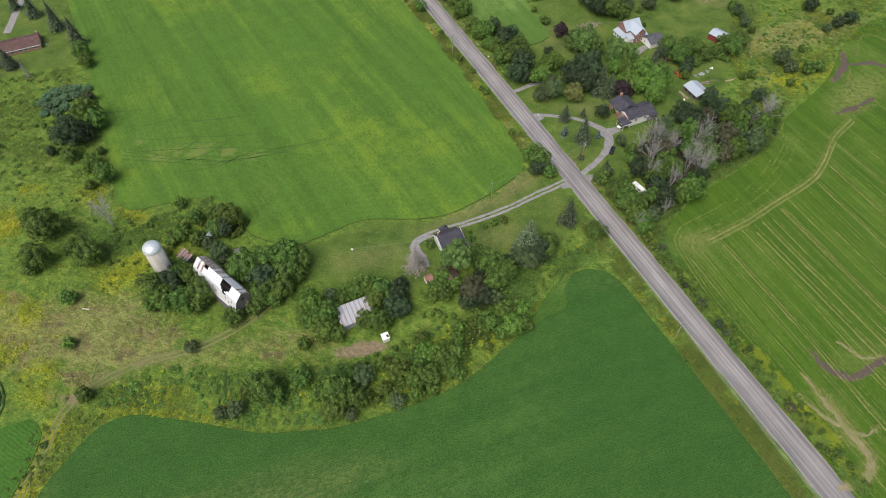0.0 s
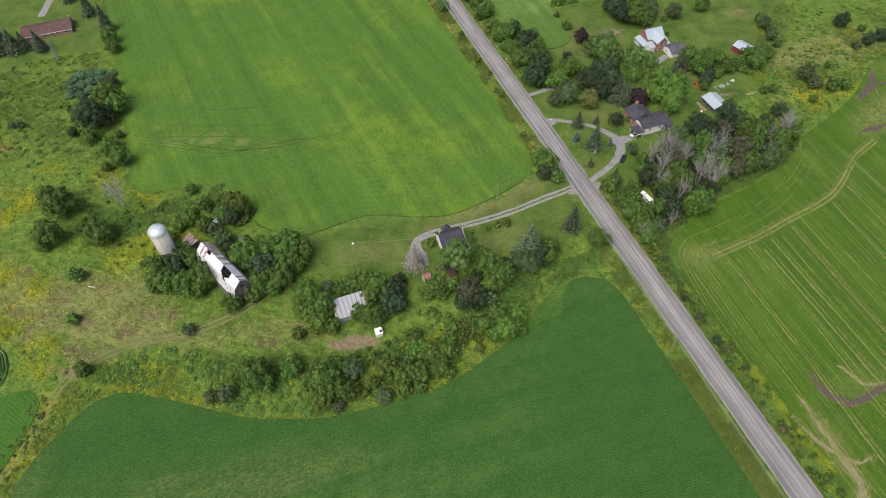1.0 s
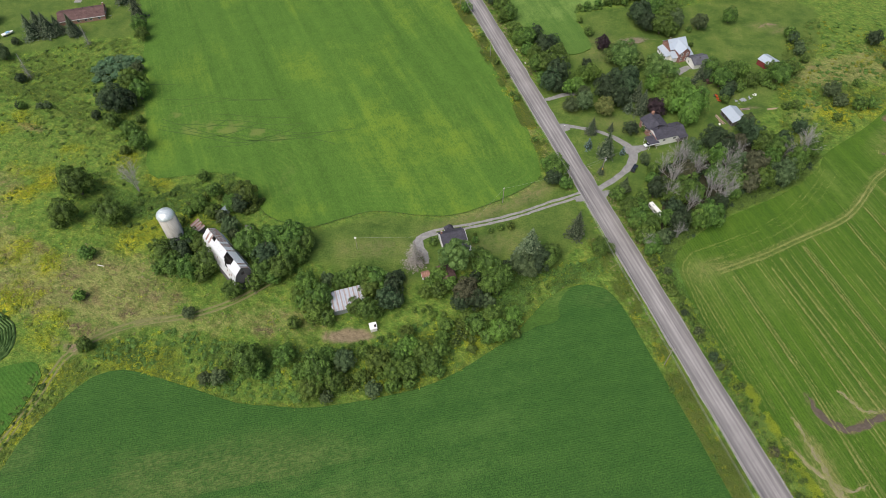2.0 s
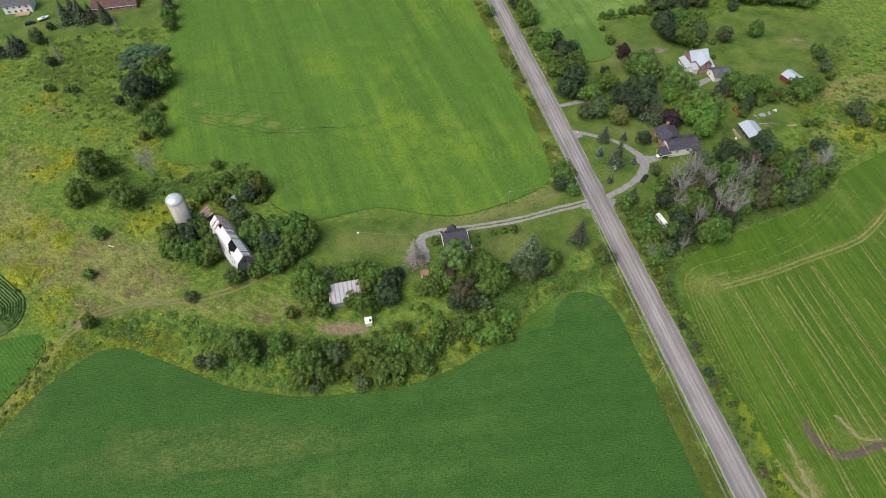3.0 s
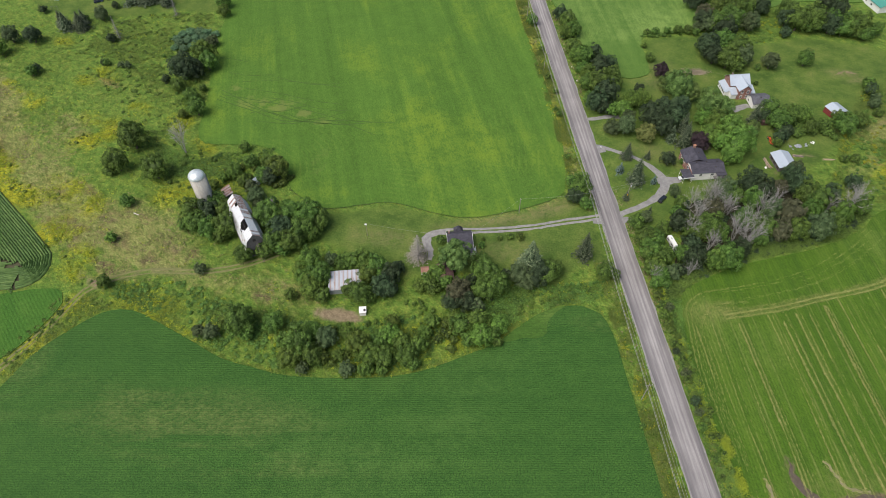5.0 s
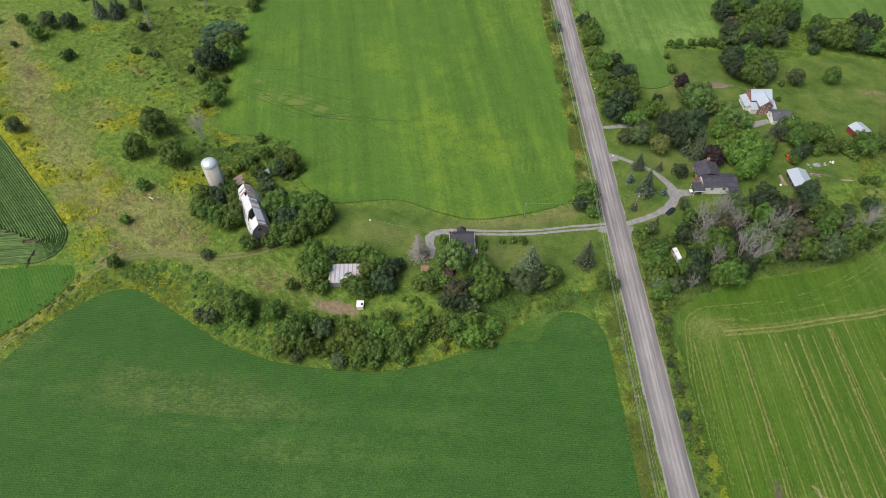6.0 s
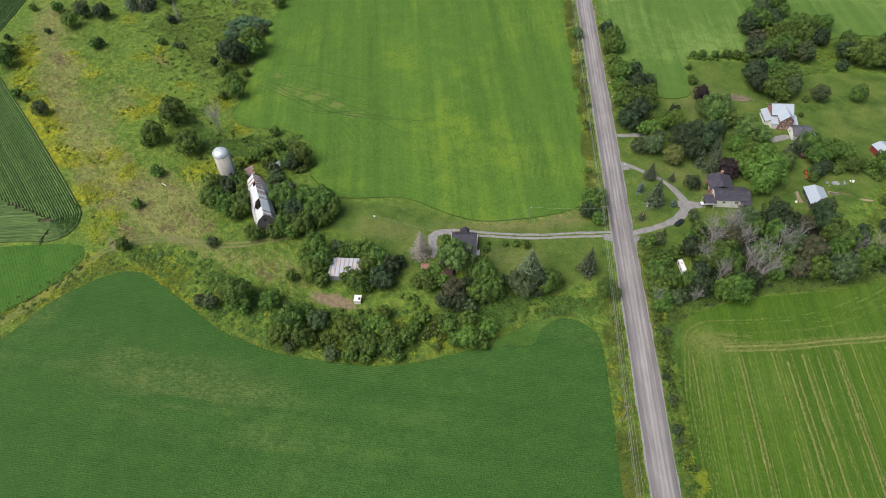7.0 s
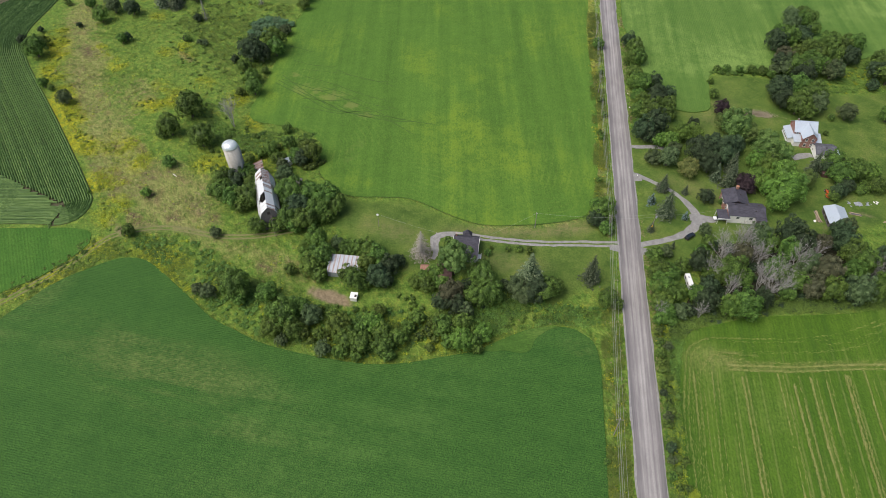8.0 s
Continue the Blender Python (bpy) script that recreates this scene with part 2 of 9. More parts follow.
def asphalt():
    """Weathered road: pale worn wheel lanes, darker patched edges, cracks."""
    m, n, l, b = material("worn_asphalt", 0.85, 0, 0.3)
    across = layer(n, "across")
    v = mapped(n, l)
    long = mapped(n, l, (1.6, 0.03, 1), -24.74)
    s, fine, mid = grain(n, l, long, 1.0, 5, 0.65), grain(n, l, v, 3.5, 5, 0.7), grain(n, l, mapped(n, l, (1, 0.25, 1), -24.74), 0.25, 4)
    lanes = n.new("ShaderNodeFloatCurve")
    c = lanes.mapping.curves[0]
    for i, p in enumerate([(0.0, 0.3), (0.14, 0.42), (0.22, 0.72), (0.32, 0.55), (0.42, 0.85), (0.5, 0.7), (0.58, 0.85), (0.68, 0.55), (0.78, 0.72), (0.86, 0.35), (1.0, 0.22)]):
        if i < 2:
            c.points[i].location = p if i == 0 else (1.0, 0.22)
        if 0 < i < 10:
            c.points.new(*p)
    lanes.mapping.update()
    l.new(across, lanes.inputs["Value"])
    f = maths(n, l, "ADD", maths(n, l, "MULTIPLY", lanes.outputs[0], 0.55), maths(n, l, "MULTIPLY", s, 0.7))
    f = maths(n, l, "ADD", f, maths(n, l, "MULTIPLY", maths(n, l, "SUBTRACT", mid, 0.5), 0.5))
    base = ramp(n, l, f, [(0.3, (0.1, 0.093, 0.096)), (0.6, (0.19, 0.174, 0.168)), (0.95, (0.37, 0.345, 0.325))])
    base = mixed(n, l, fade(n, l, fine, 0.3, 0.7, 0.0, 0.35), base, (0.15, 0.14, 0.145))
    l.new(base, b.inputs["Base Color"])
    bumped(n, l, b, fine, 0.4, 0.02)
    return m


def metal_sheet(name, colour, rust=0.3, rust_colour=(0.2, 0.085, 0.045), rib=0.6, roughness=0.45, metallic=0.35, ribs="Y"):
    """Ribbed roofing sheet with rust run down along the ribs."""
    m, n, l, b = material(name, roughness, metallic, 0.4)
    v = mapped(n, l)
    w = n.new("ShaderNodeTexWave")
    w.wave_type, w.bands_direction = "BANDS", ribs
    w.inputs["Scale"].default_value = 0.314 / rib
    l.new(v, w.inputs[0])
    st = grain(n, l, mapped(n, l, (0.25, 1.2, 1) if ribs == "Y" else (1.2, 0.25, 1)), 1.4, 5, 0.7)
    fine = grain(n, l, v, 6, 4)
    base = mixed(n, l, fade(n, l, fine, 0.3, 0.7, 0.0, 0.25), colour, tuple(c * 0.7 for c in colour))
    base = mixed(n, l, fade(n, l, st, 0.62 - 0.3 * rust, 0.78 - 0.3 * rust), base, rust_colour)
    base = mixed(n, l, fade(n, l, w.outputs["Fac"], 0.0, 0.15, 0.35, 0.0), base, tuple(c * 0.5 for c in colour))
    l.new(base, b.inputs["Base Color"])
    bumped(n, l, b, w.outputs["Fac"], 0.5, 0.04)
    return m


def shingle(name, colour):
    m, n, l, b = material(name, 0.9, 0, 0.2)
    v = mapped(n, l)
    k = n.new("ShaderNodeTexBrick")
    k.inputs["Scale"].default_value, k.inputs["Brick Width"].default_value, k.inputs["Row Height"].default_value = 1.0, 0.9, 0.3
    k.inputs["Mortar Size"].default_value = 0.02
    k.inputs["Color1"].default_value, k.inputs["Color2"].default_value = (*colour, 1), (*[c * 0.72 for c in colour], 1)
    k.inputs["Mortar"].default_value = (*[c * 0.4 for c in colour], 1)
    l.new(v, k.inputs["Vector"])
    base = mixed(n, l, fade(n, l, grain(n, l, v, 0.5, 5), 0.4, 0.7, 0.0, 0.45), k.outputs["Color"], tuple(min(1, c * 1.5) for c in colour))
    l.new(base, b.inputs["Base Color"])
    bumped(n, l, b, k.outputs["Fac"], 0.4, 0.03)
    return m


def brickwork(name, colour):
    m, n, l, b = material(name, 0.85, 0, 0.2)
    k = n.new("ShaderNodeTexBrick")
    k.inputs["Scale"].default_value, k.inputs["Brick Width"].default_value, k.inputs["Row Height"].default_value = 1.0, 0.24, 0.08
    k.inputs["Mortar Size"].default_value = 0.012
    k.inputs["Color1"].default_value, k.inputs["Color2"].default_value = (*colour, 1), (*[c * 0.7 for c in colour], 1)
    k.inputs["Mortar"].default_value = (0.35, 0.31, 0.28, 1)
    c, parts, flat = n.new("ShaderNodeTexCoord"), n.new("ShaderNodeSeparateXYZ"), n.new("ShaderNodeCombineXYZ")
    l.new(c.outputs["Object"], parts.inputs[0])
    l.new(maths(n, l, "ADD", parts.outputs[0], parts.outputs[1]), flat.inputs[0])
    l.new(parts.outputs[2], flat.inputs[1])
    l.new(flat.outputs[0], k.inputs["Vector"])
    l.new(mixed(n, l, fade(n, l, grain(n, l, mapped(n, l), 0.8, 5), 0.4, 0.7, 0, 0.4), k.outputs["Color"], tuple(c * 0.6 for c in colour)), b.inputs["Base Color"])
    bumped(n, l, b, k.outputs["Fac"], 0.3, 0.01)
    return m


def glass():
    m, n, l, b = material("window_glass", 0.05, 0, 0.6)
    b.inputs["Base Color"].default_value = (0.03, 0.035, 0.04, 1)
    return m


def staves():
    """Concrete silo wall: stave courses, hoops' rust, pale weather streaks."""
    m, n, l, b = material("silo_concrete", 0.85, 0, 0.2)
    v = mapped(n, l, (1, 1, 0.12))
    st, fine = grain(n, l, v, 1.1, 5, 0.65), grain(n, l, mapped(n, l), 3, 4)
    w = n.new("ShaderNodeTexWave")
    w.wave_type, w.bands_direction = "BANDS", "Z"
    w.inputs["Scale"].default_value = 0.314 / 0.75
    l.new(mapped(n, l), w.inputs[0])
    base = ramp(n, l, st, [(0.3, (0.36, 0.325, 0.27)), (0.5, (0.52, 0.485, 0.42)), (0.72, (0.65, 0.63, 0.575))])
    base = mixed(n, l, fade(n, l, w.outputs["Fac"], 0.0, 0.12, 0.4, 0.0), base, (0.2, 0.175, 0.145))
    base = mixed(n, l, fade(n, l, fine, 0.35, 0.7, 0.0, 0.3), base, (0.26, 0.235, 0.2))
    l.new(base, b.inputs["Base Color"])
    bumped(n, l, b, w.outputs["Fac"], 0.4, 0.03)
    return m


def soybeans():
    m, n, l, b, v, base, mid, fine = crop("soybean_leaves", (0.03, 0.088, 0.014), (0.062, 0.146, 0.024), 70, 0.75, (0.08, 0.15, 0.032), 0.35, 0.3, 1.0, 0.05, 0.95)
    # thin, dry stretches where soil shows between the plants
    run = grain(n, l, mapped(n, l, (0.02, 0.14, 1), -20), 1.0, 4, 0.6, 0.3)
    thin = maths(n, l, "MULTIPLY", layer(n, "thin"), maths(n, l, "MULTIPLY", fade(n, l, run, 0.38, 0.6), fade(n, l, mixed(n, l, 0.6, mid, fine), 0.36, 0.62, 0.2, 1.0)))
    base = mixed(n, l, maths(n, l, "MULTIPLY", thin, 0.42), base, ramp(n, l, fine, [(0.35, (0.09, 0.12, 0.03)), (0.65, (0.18, 0.18, 0.06))]))
    l.new(base, b.inputs["Base Color"])
    return m


MEADOW, HAY, CUT_HAY, ASPHALT = rough_meadow(), hay_meadow(), cut_hay(), asphalt()
SOY = soybeans()
PALE_CROP = crop("lodged_crop", (0.06, 0.13, 0.02), (0.125, 0.21, 0.04), -25, 1.0, (0.21, 0.3, 0.075), 0.6, 0.9, 5.0)[0]
CLOVER = crop("clover_field", (0.035, 0.105, 0.012), (0.07, 0.16, 0.02), -60, 1.2, (0.1, 0.17, 0.03), 0.5, 0.4, 7.0)[0]
CORN = foliage("corn_leaves", (0.045, 0.09, 0.024), (0.125, 0.2, 0.055), (0.18, 0.255, 0.078))
TRACK_GRASS = plain("trodden_grass", (0.2, 0.2, 0.075), 0.95, 0, 0.45, 0.9)
# brown soil with the shade between corn rows mixed into its colour
SHADED_SOIL = plain("shaded_field_soil", (0.085, 0.08, 0.042), 0.95, 0, 0.4, 0.8)
# near-black ground colour for the shade beneath the wood's crowns
WOOD_SHADE = plain("wood_shade", (0.06, 0.052, 0.032), 0.95, 0, 0.5, 0.9, 0.1, (1, 1, 1), (0.022, 0.03, 0.014))
GRAVEL = plain("driveway_gravel", (0.31, 0.295, 0.28), 0.95, 0, 0.45, 0.7)
DARK_GRAVEL = plain("yard_gravel", (0.29, 0.28, 0.268), 0.95, 0, 0.45, 0.5)
LEAVES = {
    "B": foliage("leaves_green", (0.014, 0.038, 0.008), (0.13, 0.226, 0.042)),
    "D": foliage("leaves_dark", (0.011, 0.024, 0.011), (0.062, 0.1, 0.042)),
    "L": foliage("leaves_bright", (0.028, 0.068, 0.012), (0.15, 0.265, 0.045)),
    "O": foliage("leaves_olive", (0.018, 0.042, 0.009), (0.138, 0.222, 0.039), (0.19, 0.262, 0.05)),
    "G": foliage("leaves_grey_green", (0.028, 0.052, 0.02), (0.115, 0.165, 0.065), (0.165, 0.205, 0.096)),
    "M": foliage("leaves_variegated", (0.035, 0.075, 0.02), (0.14, 0.225, 0.052), (0.19, 0.27, 0.08)),
    "P": foliage("leaves_purple", (0.016, 0.011, 0.014), (0.05, 0.032, 0.036)),
    "R": foliage("leaves_brownish", (0.04, 0.044, 0.022), (0.11, 0.115, 0.058), (0.17, 0.155, 0.095)),
    "Y": foliage("leaves_yellowing", (0.07, 0.085, 0.022), (0.165, 0.18, 0.052), (0.24, 0.21, 0.068)),
    "U": foliage("leaves_sumac", (0.05, 0.105, 0.048), (0.12, 0.205, 0.1)),
    "T": foliage("needles_tall", (0.044, 0.07, 0.034), (0.14, 0.18, 0.088), (0.2, 0.23, 0.125), 0.1, False),
    "T2": foliage("leaves_locust", (0.045, 0.11, 0.028), (0.15, 0.265, 0.07)),
    "S": foliage("needles_green", (0.036, 0.056, 0.03), (0.105, 0.138, 0.074), (0.165, 0.195, 0.115), 0.1, False),
    "K": foliage("needles_blue", (0.06, 0.1, 0.1), (0.16, 0.23, 0.23), None, 0.1, False),
    "W": foliage("needles_dead", (0.17, 0.15, 0.12), (0.4, 0.36, 0.3), None, 0.1, False),
    "V": foliage("needles_grey", (0.05, 0.05, 0.04), (0.15, 0.145, 0.12), None, 0.1, False),
    "gold": foliage("goldenrod_bloom", (0.13, 0.18, 0.024), (0.3, 0.335, 0.022), (0.5, 0.49, 0.026)),
    "weed": foliage("weed_leaves", (0.074, 0.13, 0.024), (0.15, 0.23, 0.042), (0.22, 0.275, 0.065)),
    "litter": foliage("straw_litter", (0.11, 0.165, 0.03), (0.25, 0.25, 0.08), (0.46, 0.415, 0.19)),
    "straw": foliage("dry_grass", (0.13, 0.12, 0.05), (0.27, 0.235, 0.12), (0.34, 0.29, 0.17)),
}
BARK = plain("bark", (0.13, 0.11, 0.085), 0.9, 0, 0.4, 3, 0.2, (1, 1, 0.3))
BARE = plain("bare_grey_wood", (0.36, 0.345, 0.32), 0.9, 0, 0.35, 2, 0.2)
GLASS = glass()
WHITE = plain("white_paint", (0.78, 0.77, 0.74), 0.6, 0, 0.12)
GREY_WOOD = plain("weathered_boards", (0.17, 0.155, 0.15), 0.9, 0, 0.4, 1.2, 0.2, (4, 4, 0.2))
BARN_BOARDS = plain("barn_boards", (0.17, 0.157, 0.153), 0.9, 0, 0.45, 1.2, 0.2, (4, 4, 0.2))
# dark timber, also the painted darkness of doorway and openings
WOOD_AND_SHADE = plain("dark_wood_and_shade", (0.06, 0.05, 0.045), 0.9, 0, 0.4, 2)
WHITE_METAL = metal_sheet("white_roof_metal", (0.52, 0.575, 0.63), 0.05, (0.3, 0.25, 0.22), 0.45)
BARN_METAL = metal_sheet("barn_roof_metal", (0.8, 0.8, 0.81), 0.05, (0.36, 0.24, 0.19), 0.7, ribs="X")
BARN_RUST = metal_sheet("barn_roof_rusted", (0.6, 0.57, 0.56), 0.66, (0.27, 0.125, 0.085), 0.7, ribs="X")
RUST_METAL = metal_sheet("rusted_sheet", (0.34, 0.2, 0.15), 0.7, (0.24, 0.115, 0.08), 0.7, 0.7, 0.1, ribs="X")
SHED_RUST = metal_sheet("faded_rust_sheet", (0.36, 0.3, 0.28), 0.5, (0.29, 0.2, 0.165), 0.7, 0.6, 0.2, ribs="X")
GALV_METAL = metal_sheet("galvanised_sheet", (0.42, 0.445, 0.48), 0.25, (0.3, 0.2, 0.16), 0.7, ribs="X")
DOME_METAL = metal_sheet("dome_metal", (0.66, 0.71, 0.71), 0.02, (0.3, 0.25, 0.2), 0.9, 0.35, 0.4)
GREEN_METAL = metal_sheet("green_roof_metal", (0.1, 0.36, 0.28), 0.0, (0.1, 0.3, 0.2), 0.6)
ROOF_DARK, ROOF_GREY = shingle("dark_shingle", (0.068, 0.065, 0.08)), shingle("grey_shingle", (0.11, 0.11, 0.125))
ROOF_BROWN = shingle("brown_shingle", (0.125, 0.075, 0.068))
BRICK_RED, BRICK_ORANGE = brickwork("red_brick", (0.3, 0.1, 0.065)), brickwork("orange_brick", (0.42, 0.2, 0.12))
STAVES = staves()
POLE_WOOD = plain("pole_wood", (0.3, 0.27, 0.23), 0.9, 0, 0.3, 2, 0.2, (4, 4, 0.2))
WIRE = plain("wire_metal", (0.42, 0.42, 0.4), 0.6, 0.2)
YELLOW = plain("sign_yellow", (0.75, 0.45, 0.01), 0.5)
ORANGE = plain("orange_paint", (0.6, 0.13, 0.04), 0.45)
RUBBER = plain("tyre_rubber", (0.025, 0.025, 0.025), 0.85)
CAR_DARK = plain("dark_car_paint", (0.02, 0.026, 0.034), 0.25, 0.2, 0.1, 2, 0.6)
CAR_WHITE = plain("white_car_paint", (0.72, 0.73, 0.74), 0.3, 0, 0.06, 2, 0.5)
CAR_BLUE = plain("blue_car_paint", (0.025, 0.04, 0.09), 0.25, 0.2, 0.1, 2, 0.6)
BOAT_BLUE = plain("boat_paint", (0.3, 0.5, 0.66), 0.35)
TARP = plain("grey_tarpaulin", (0.36, 0.38, 0.41), 0.6, 0, 0.5, 2.0)
BROWN_PAINT = plain("brown_paint", (0.1, 0.055, 0.045), 0.85)
LUMBER = plain("sawn_lumber", (0.42, 0.32, 0.22), 0.85, 0, 0.3)
BLUE_SIDING = plain("pale_blue_siding", (0.42, 0.55, 0.66), 0.7)
BRUSH = plain("cut_brush", (0.34, 0.29, 0.2), 0.95, 0, 0.4)
RED_PAINT = plain("barn_red_paint", (0.22, 0.045, 0.04), 0.8)


# ---- geometry helpers ----
def part(name, bm, mat, parent=None, label=""):
    """One bmesh as one mesh object under a thing or part."""
    me = bpy.data.meshes.new(name)
    bm.normal_update()
    bm.to_mesh(me)
    bm.free()
    me.materials.append(mat)
    ob = new(name, me)
    ob.parent = parent
    if label:
        ob["label"] = label
    return ob


def from_arrays(name, verts, faces, mat, parent=None):
    me = bpy.data.meshes.new(name)
    me.from_pydata(verts.tolist() if hasattr(verts, "tolist") else verts, [], faces.tolist() if hasattr(faces, "tolist") else faces)
    me.materials.append(mat)
    ob = new(name, me)
    ob.parent = parent
    return ob


def thing(name, m, label, category, group="", kind=""):
    ob = new(name)
    ob.matrix_basis = m
    return tagged(ob, label, category, group, kind)


def box(bm, x0, x1, y0, y1, z0, z1, bevel=0.0):
    r = bmesh.ops.create_cube(bm, size=1, matrix=Matrix.LocRotScale(((x0 + x1) / 2, (y0 + y1) / 2, (z0 + z1) / 2), None, (x1 - x0, y1 - y0, z1 - z0)))
    if bevel:
        bmesh.ops.bevel(bm, geom=list({e for v in r["verts"] for e in v.link_edges}), offset=bevel, segments=2, affect="EDGES")
    return bm


def slab(bm, corners, thick):
    """A plate with the given upper corners (counter-clockwise), thick below."""
    top = [bm.verts.new(c) for c in corners]
    n = (Vector(corners[1]) - Vector(corners[0])).cross(Vector(corners[2]) - Vector(corners[0])).normalized()
    low = [bm.verts.new(Vector(c) - n * thick) for c in corners]
    bm.faces.new(top)
    bm.faces.new(low[::-1])
    for i in range(len(top)):
        j = (i + 1) % len(top)
        bm.faces.new((top[j], top[i], low[i], low[j]))
    return bm


def tube(bm, a, b, r0, r1, sides=6, caps=True):
    a, b = Vector(a), Vector(b)
    q = (b - a).to_track_quat("Z", "Y").to_matrix()
    rings = []
    for p, r in ((a, r0), (b, r1)):
        rings.append([bm.verts.new(p + q @ Vector((r * math.cos(k * math.tau / sides), r * math.sin(k * math.tau / sides), 0))) for k in range(sides)])
    for k in range(sides):
        j = (k + 1) % sides
        bm.faces.new((rings[0][k], rings[0][j], rings[1][j], rings[1][k]))
    if caps:
        bm.faces.new(rings[0][::-1])
        bm.faces.new(rings[1])
    return bm


def smooth_line(points, step=2.0, closed=False):
    """A rounded line through a few points, at even steps."""
    p = [np.array(q, float) for q in points]
    n, out = len(p), []
    for i in range(n if closed else n - 1):
        a, b = p[i], p[(i + 1) % n]
        z = p[i - 1] if closed or i else 2 * a - b
        c = p[(i + 2) % n] if closed or i + 2 < n else 2 * b - a
        k = max(1, int(np.linalg.norm(b - a) / step))
        for t in np.arange(k) / k:
            out.append(0.5 * (2 * a + (b - z) * t + (2 * z - 5 * a + 4 * b - c) * t * t + (3 * a - z - 3 * b + c) * t ** 3))
    if not closed:
        out.append(p[-1])
    return np.array(out)


def inside(poly, x, y):
    """Which points lie in a closed outline."""
    r = np.zeros(np.shape(x), bool)
    for (x0, y0), (x1, y1) in zip(poly, np.roll(poly, -1, 0)):
        if y0 != y1:
            r ^= ((y0 > y) != (y1 > y)) & (x < (x1 - x0) * (y - y0) / (y1 - y0) + x0)
    return r


def off_line(line, x, y, closed=False):
    """Distance from points to a line of segments."""
    d = np.full(np.shape(x), 1e9)
    ends = np.roll(line, -1, 0) if closed else line[1:]
    for a, b in zip(line, ends):
        v = b - a
        t = np.clip(((x - a[0]) * v[0] + (y - a[1]) * v[1]) / max(v @ v, 1e-9), 0, 1)
        d = np.minimum(d, np.hypot(x - a[0] - t * v[0], y - a[1] - t * v[1]))
    return d


def soft_mask(poly, x, y, width):
    """1 inside an outline, fading to 0 over the width at its edge."""
    d = off_line(poly, x, y, True) * np.where(inside(poly, x, y), 1, -1)
    return np.clip(0.5 + d / width, 0, 1)


# ---- plan: the road runs straight; houses stand square to it ----
ROAD_TURN = 24.74
ALONG = np.array((0.4185, -0.9082))
ACROSS = np.array((0.9082, 0.4185))
ROAD_AT = np.array((58.5, 192.0))


def square_to_road(x, y, z=0, turn=0.0):
    return pose(x, y, z, 0, 0, ROAD_TURN + turn)


def by_road(s, o):
    """s metres south along the road from the crossing of the drives, o metres to its east side."""
    return ROAD_AT + ALONG * s + ACROSS * o


HAY_EDGE = smooth_line([(-139, 183), (-131, 176), (-116, 180), (-104, 183), (-89, 178.5), (-82, 167), (-76.5, 161.8), (-59, 157.2), (-43, 165.2), (-32, 170.2), (-12, 170.6), (2, 173), (18, 182.8), (29.5, 192.4),
                        (35.5, 200), (34.8, 208), (26, 237), (5, 282.5), (-23.5, 337), (-39, 375), (-78, 458), (-275, 455), (-216.5, 338.5), (-186, 284), (-170.5, 247), (-147, 202)], 4, True)
SOY_EDGE = smooth_line([(-126, 40), (-125, 52), (-123.5, 60.5), (-118, 72.5), (-111.7, 82), (-101.8, 85.6), (-88, 84), (-73, 81.5), (-60, 79.2), (-48, 79.8), (-36, 80.8), (-20.5, 85.2), (-2, 92.3), (10, 99.5), (22.5, 110.8),
                        (31, 119.5), (38, 131), (45, 139), (55, 144.6), (62.5, 143.7), (69, 136.2), (77.5, 118.5), (88.2, 96), (110, 48), (140, -20), (175, -110), (-150, -110), (-134, -20)], 4, True)
CLOVER_EDGE = smooth_line([(-172, 64), (-142, 82.3), (-134, 83.5), (-130.3, 79.5), (-130, 69.5), (-132.5, 56), (-138, 44), (-160, -20), (-330, -110), (-330, -38)], 4, True)
CORN_LINE = smooth_line([(-400, 340), (-326, 208), (-303, 168), (-279, 152), (-216, 126), (-160, 102), (-149.5, 95.5), (-146.3, 86), (-153, 77.3), (-172, 67), (-330, -34)], 3)
CUT_EDGE = smooth_line([(122, 66), (116.5, 88), (102, 118), (93, 144), (90.3, 158), (92, 167), (97, 172), (110, 184.5), (137, 203), (155.5, 220), (161.5, 231), (168, 238), (178.4, 247.2), (187.1, 255.9), (197.1, 267.2), (204.5, 279.1), (211.3, 288.9), (222.5, 301.8), (231.9, 309.8), (250, 318),
                        (330, 330), (350, 60), (215, -110), (178, -70), (140, 24)], 4, True)
PALE_EDGE = smooth_line([(-22, 386), (-4, 349.5), (14, 321), (25, 307), (36, 295.5), (44.5, 292), (53, 295), (58.2, 300), (55, 312), (49.2, 331), (55, 337.5), (76, 349.5), (90, 364), (109, 382), (128, 400), (190, 440), (190, 600), (-110, 600)], 4, True)
LAWN_EAST = np.array([(36, 292), (58, 298), (52, 333), (80, 346), (95, 338), (118, 352), (136, 364), (168, 366), (184, 356), (178, 316), (152, 288), (143, 262), (127, 243), (104, 222), (84, 217), (80, 200), (74, 191), (66, 192), (62, 200), (42, 238), (32, 260)], float)
LAWN_WEST = np.array([(-62, 152), (-44, 161), (-32, 168), (-10, 169), (4, 171), (20, 181), (31, 190), (37, 198), (42, 197), (51, 192), (55, 184), (61, 169), (50, 163), (44, 150), (26, 152), (12, 148), (-4, 138), (-18, 133), (-28, 134), (-50, 141)], float)
LAWN_NORTH = np.array([(-300, 420), (-214, 345), (-190, 292), (-192, 276), (-212, 272), (-226, 262), (-258, 246), (-285, 246), (-330, 262), (-380, 330)], float)
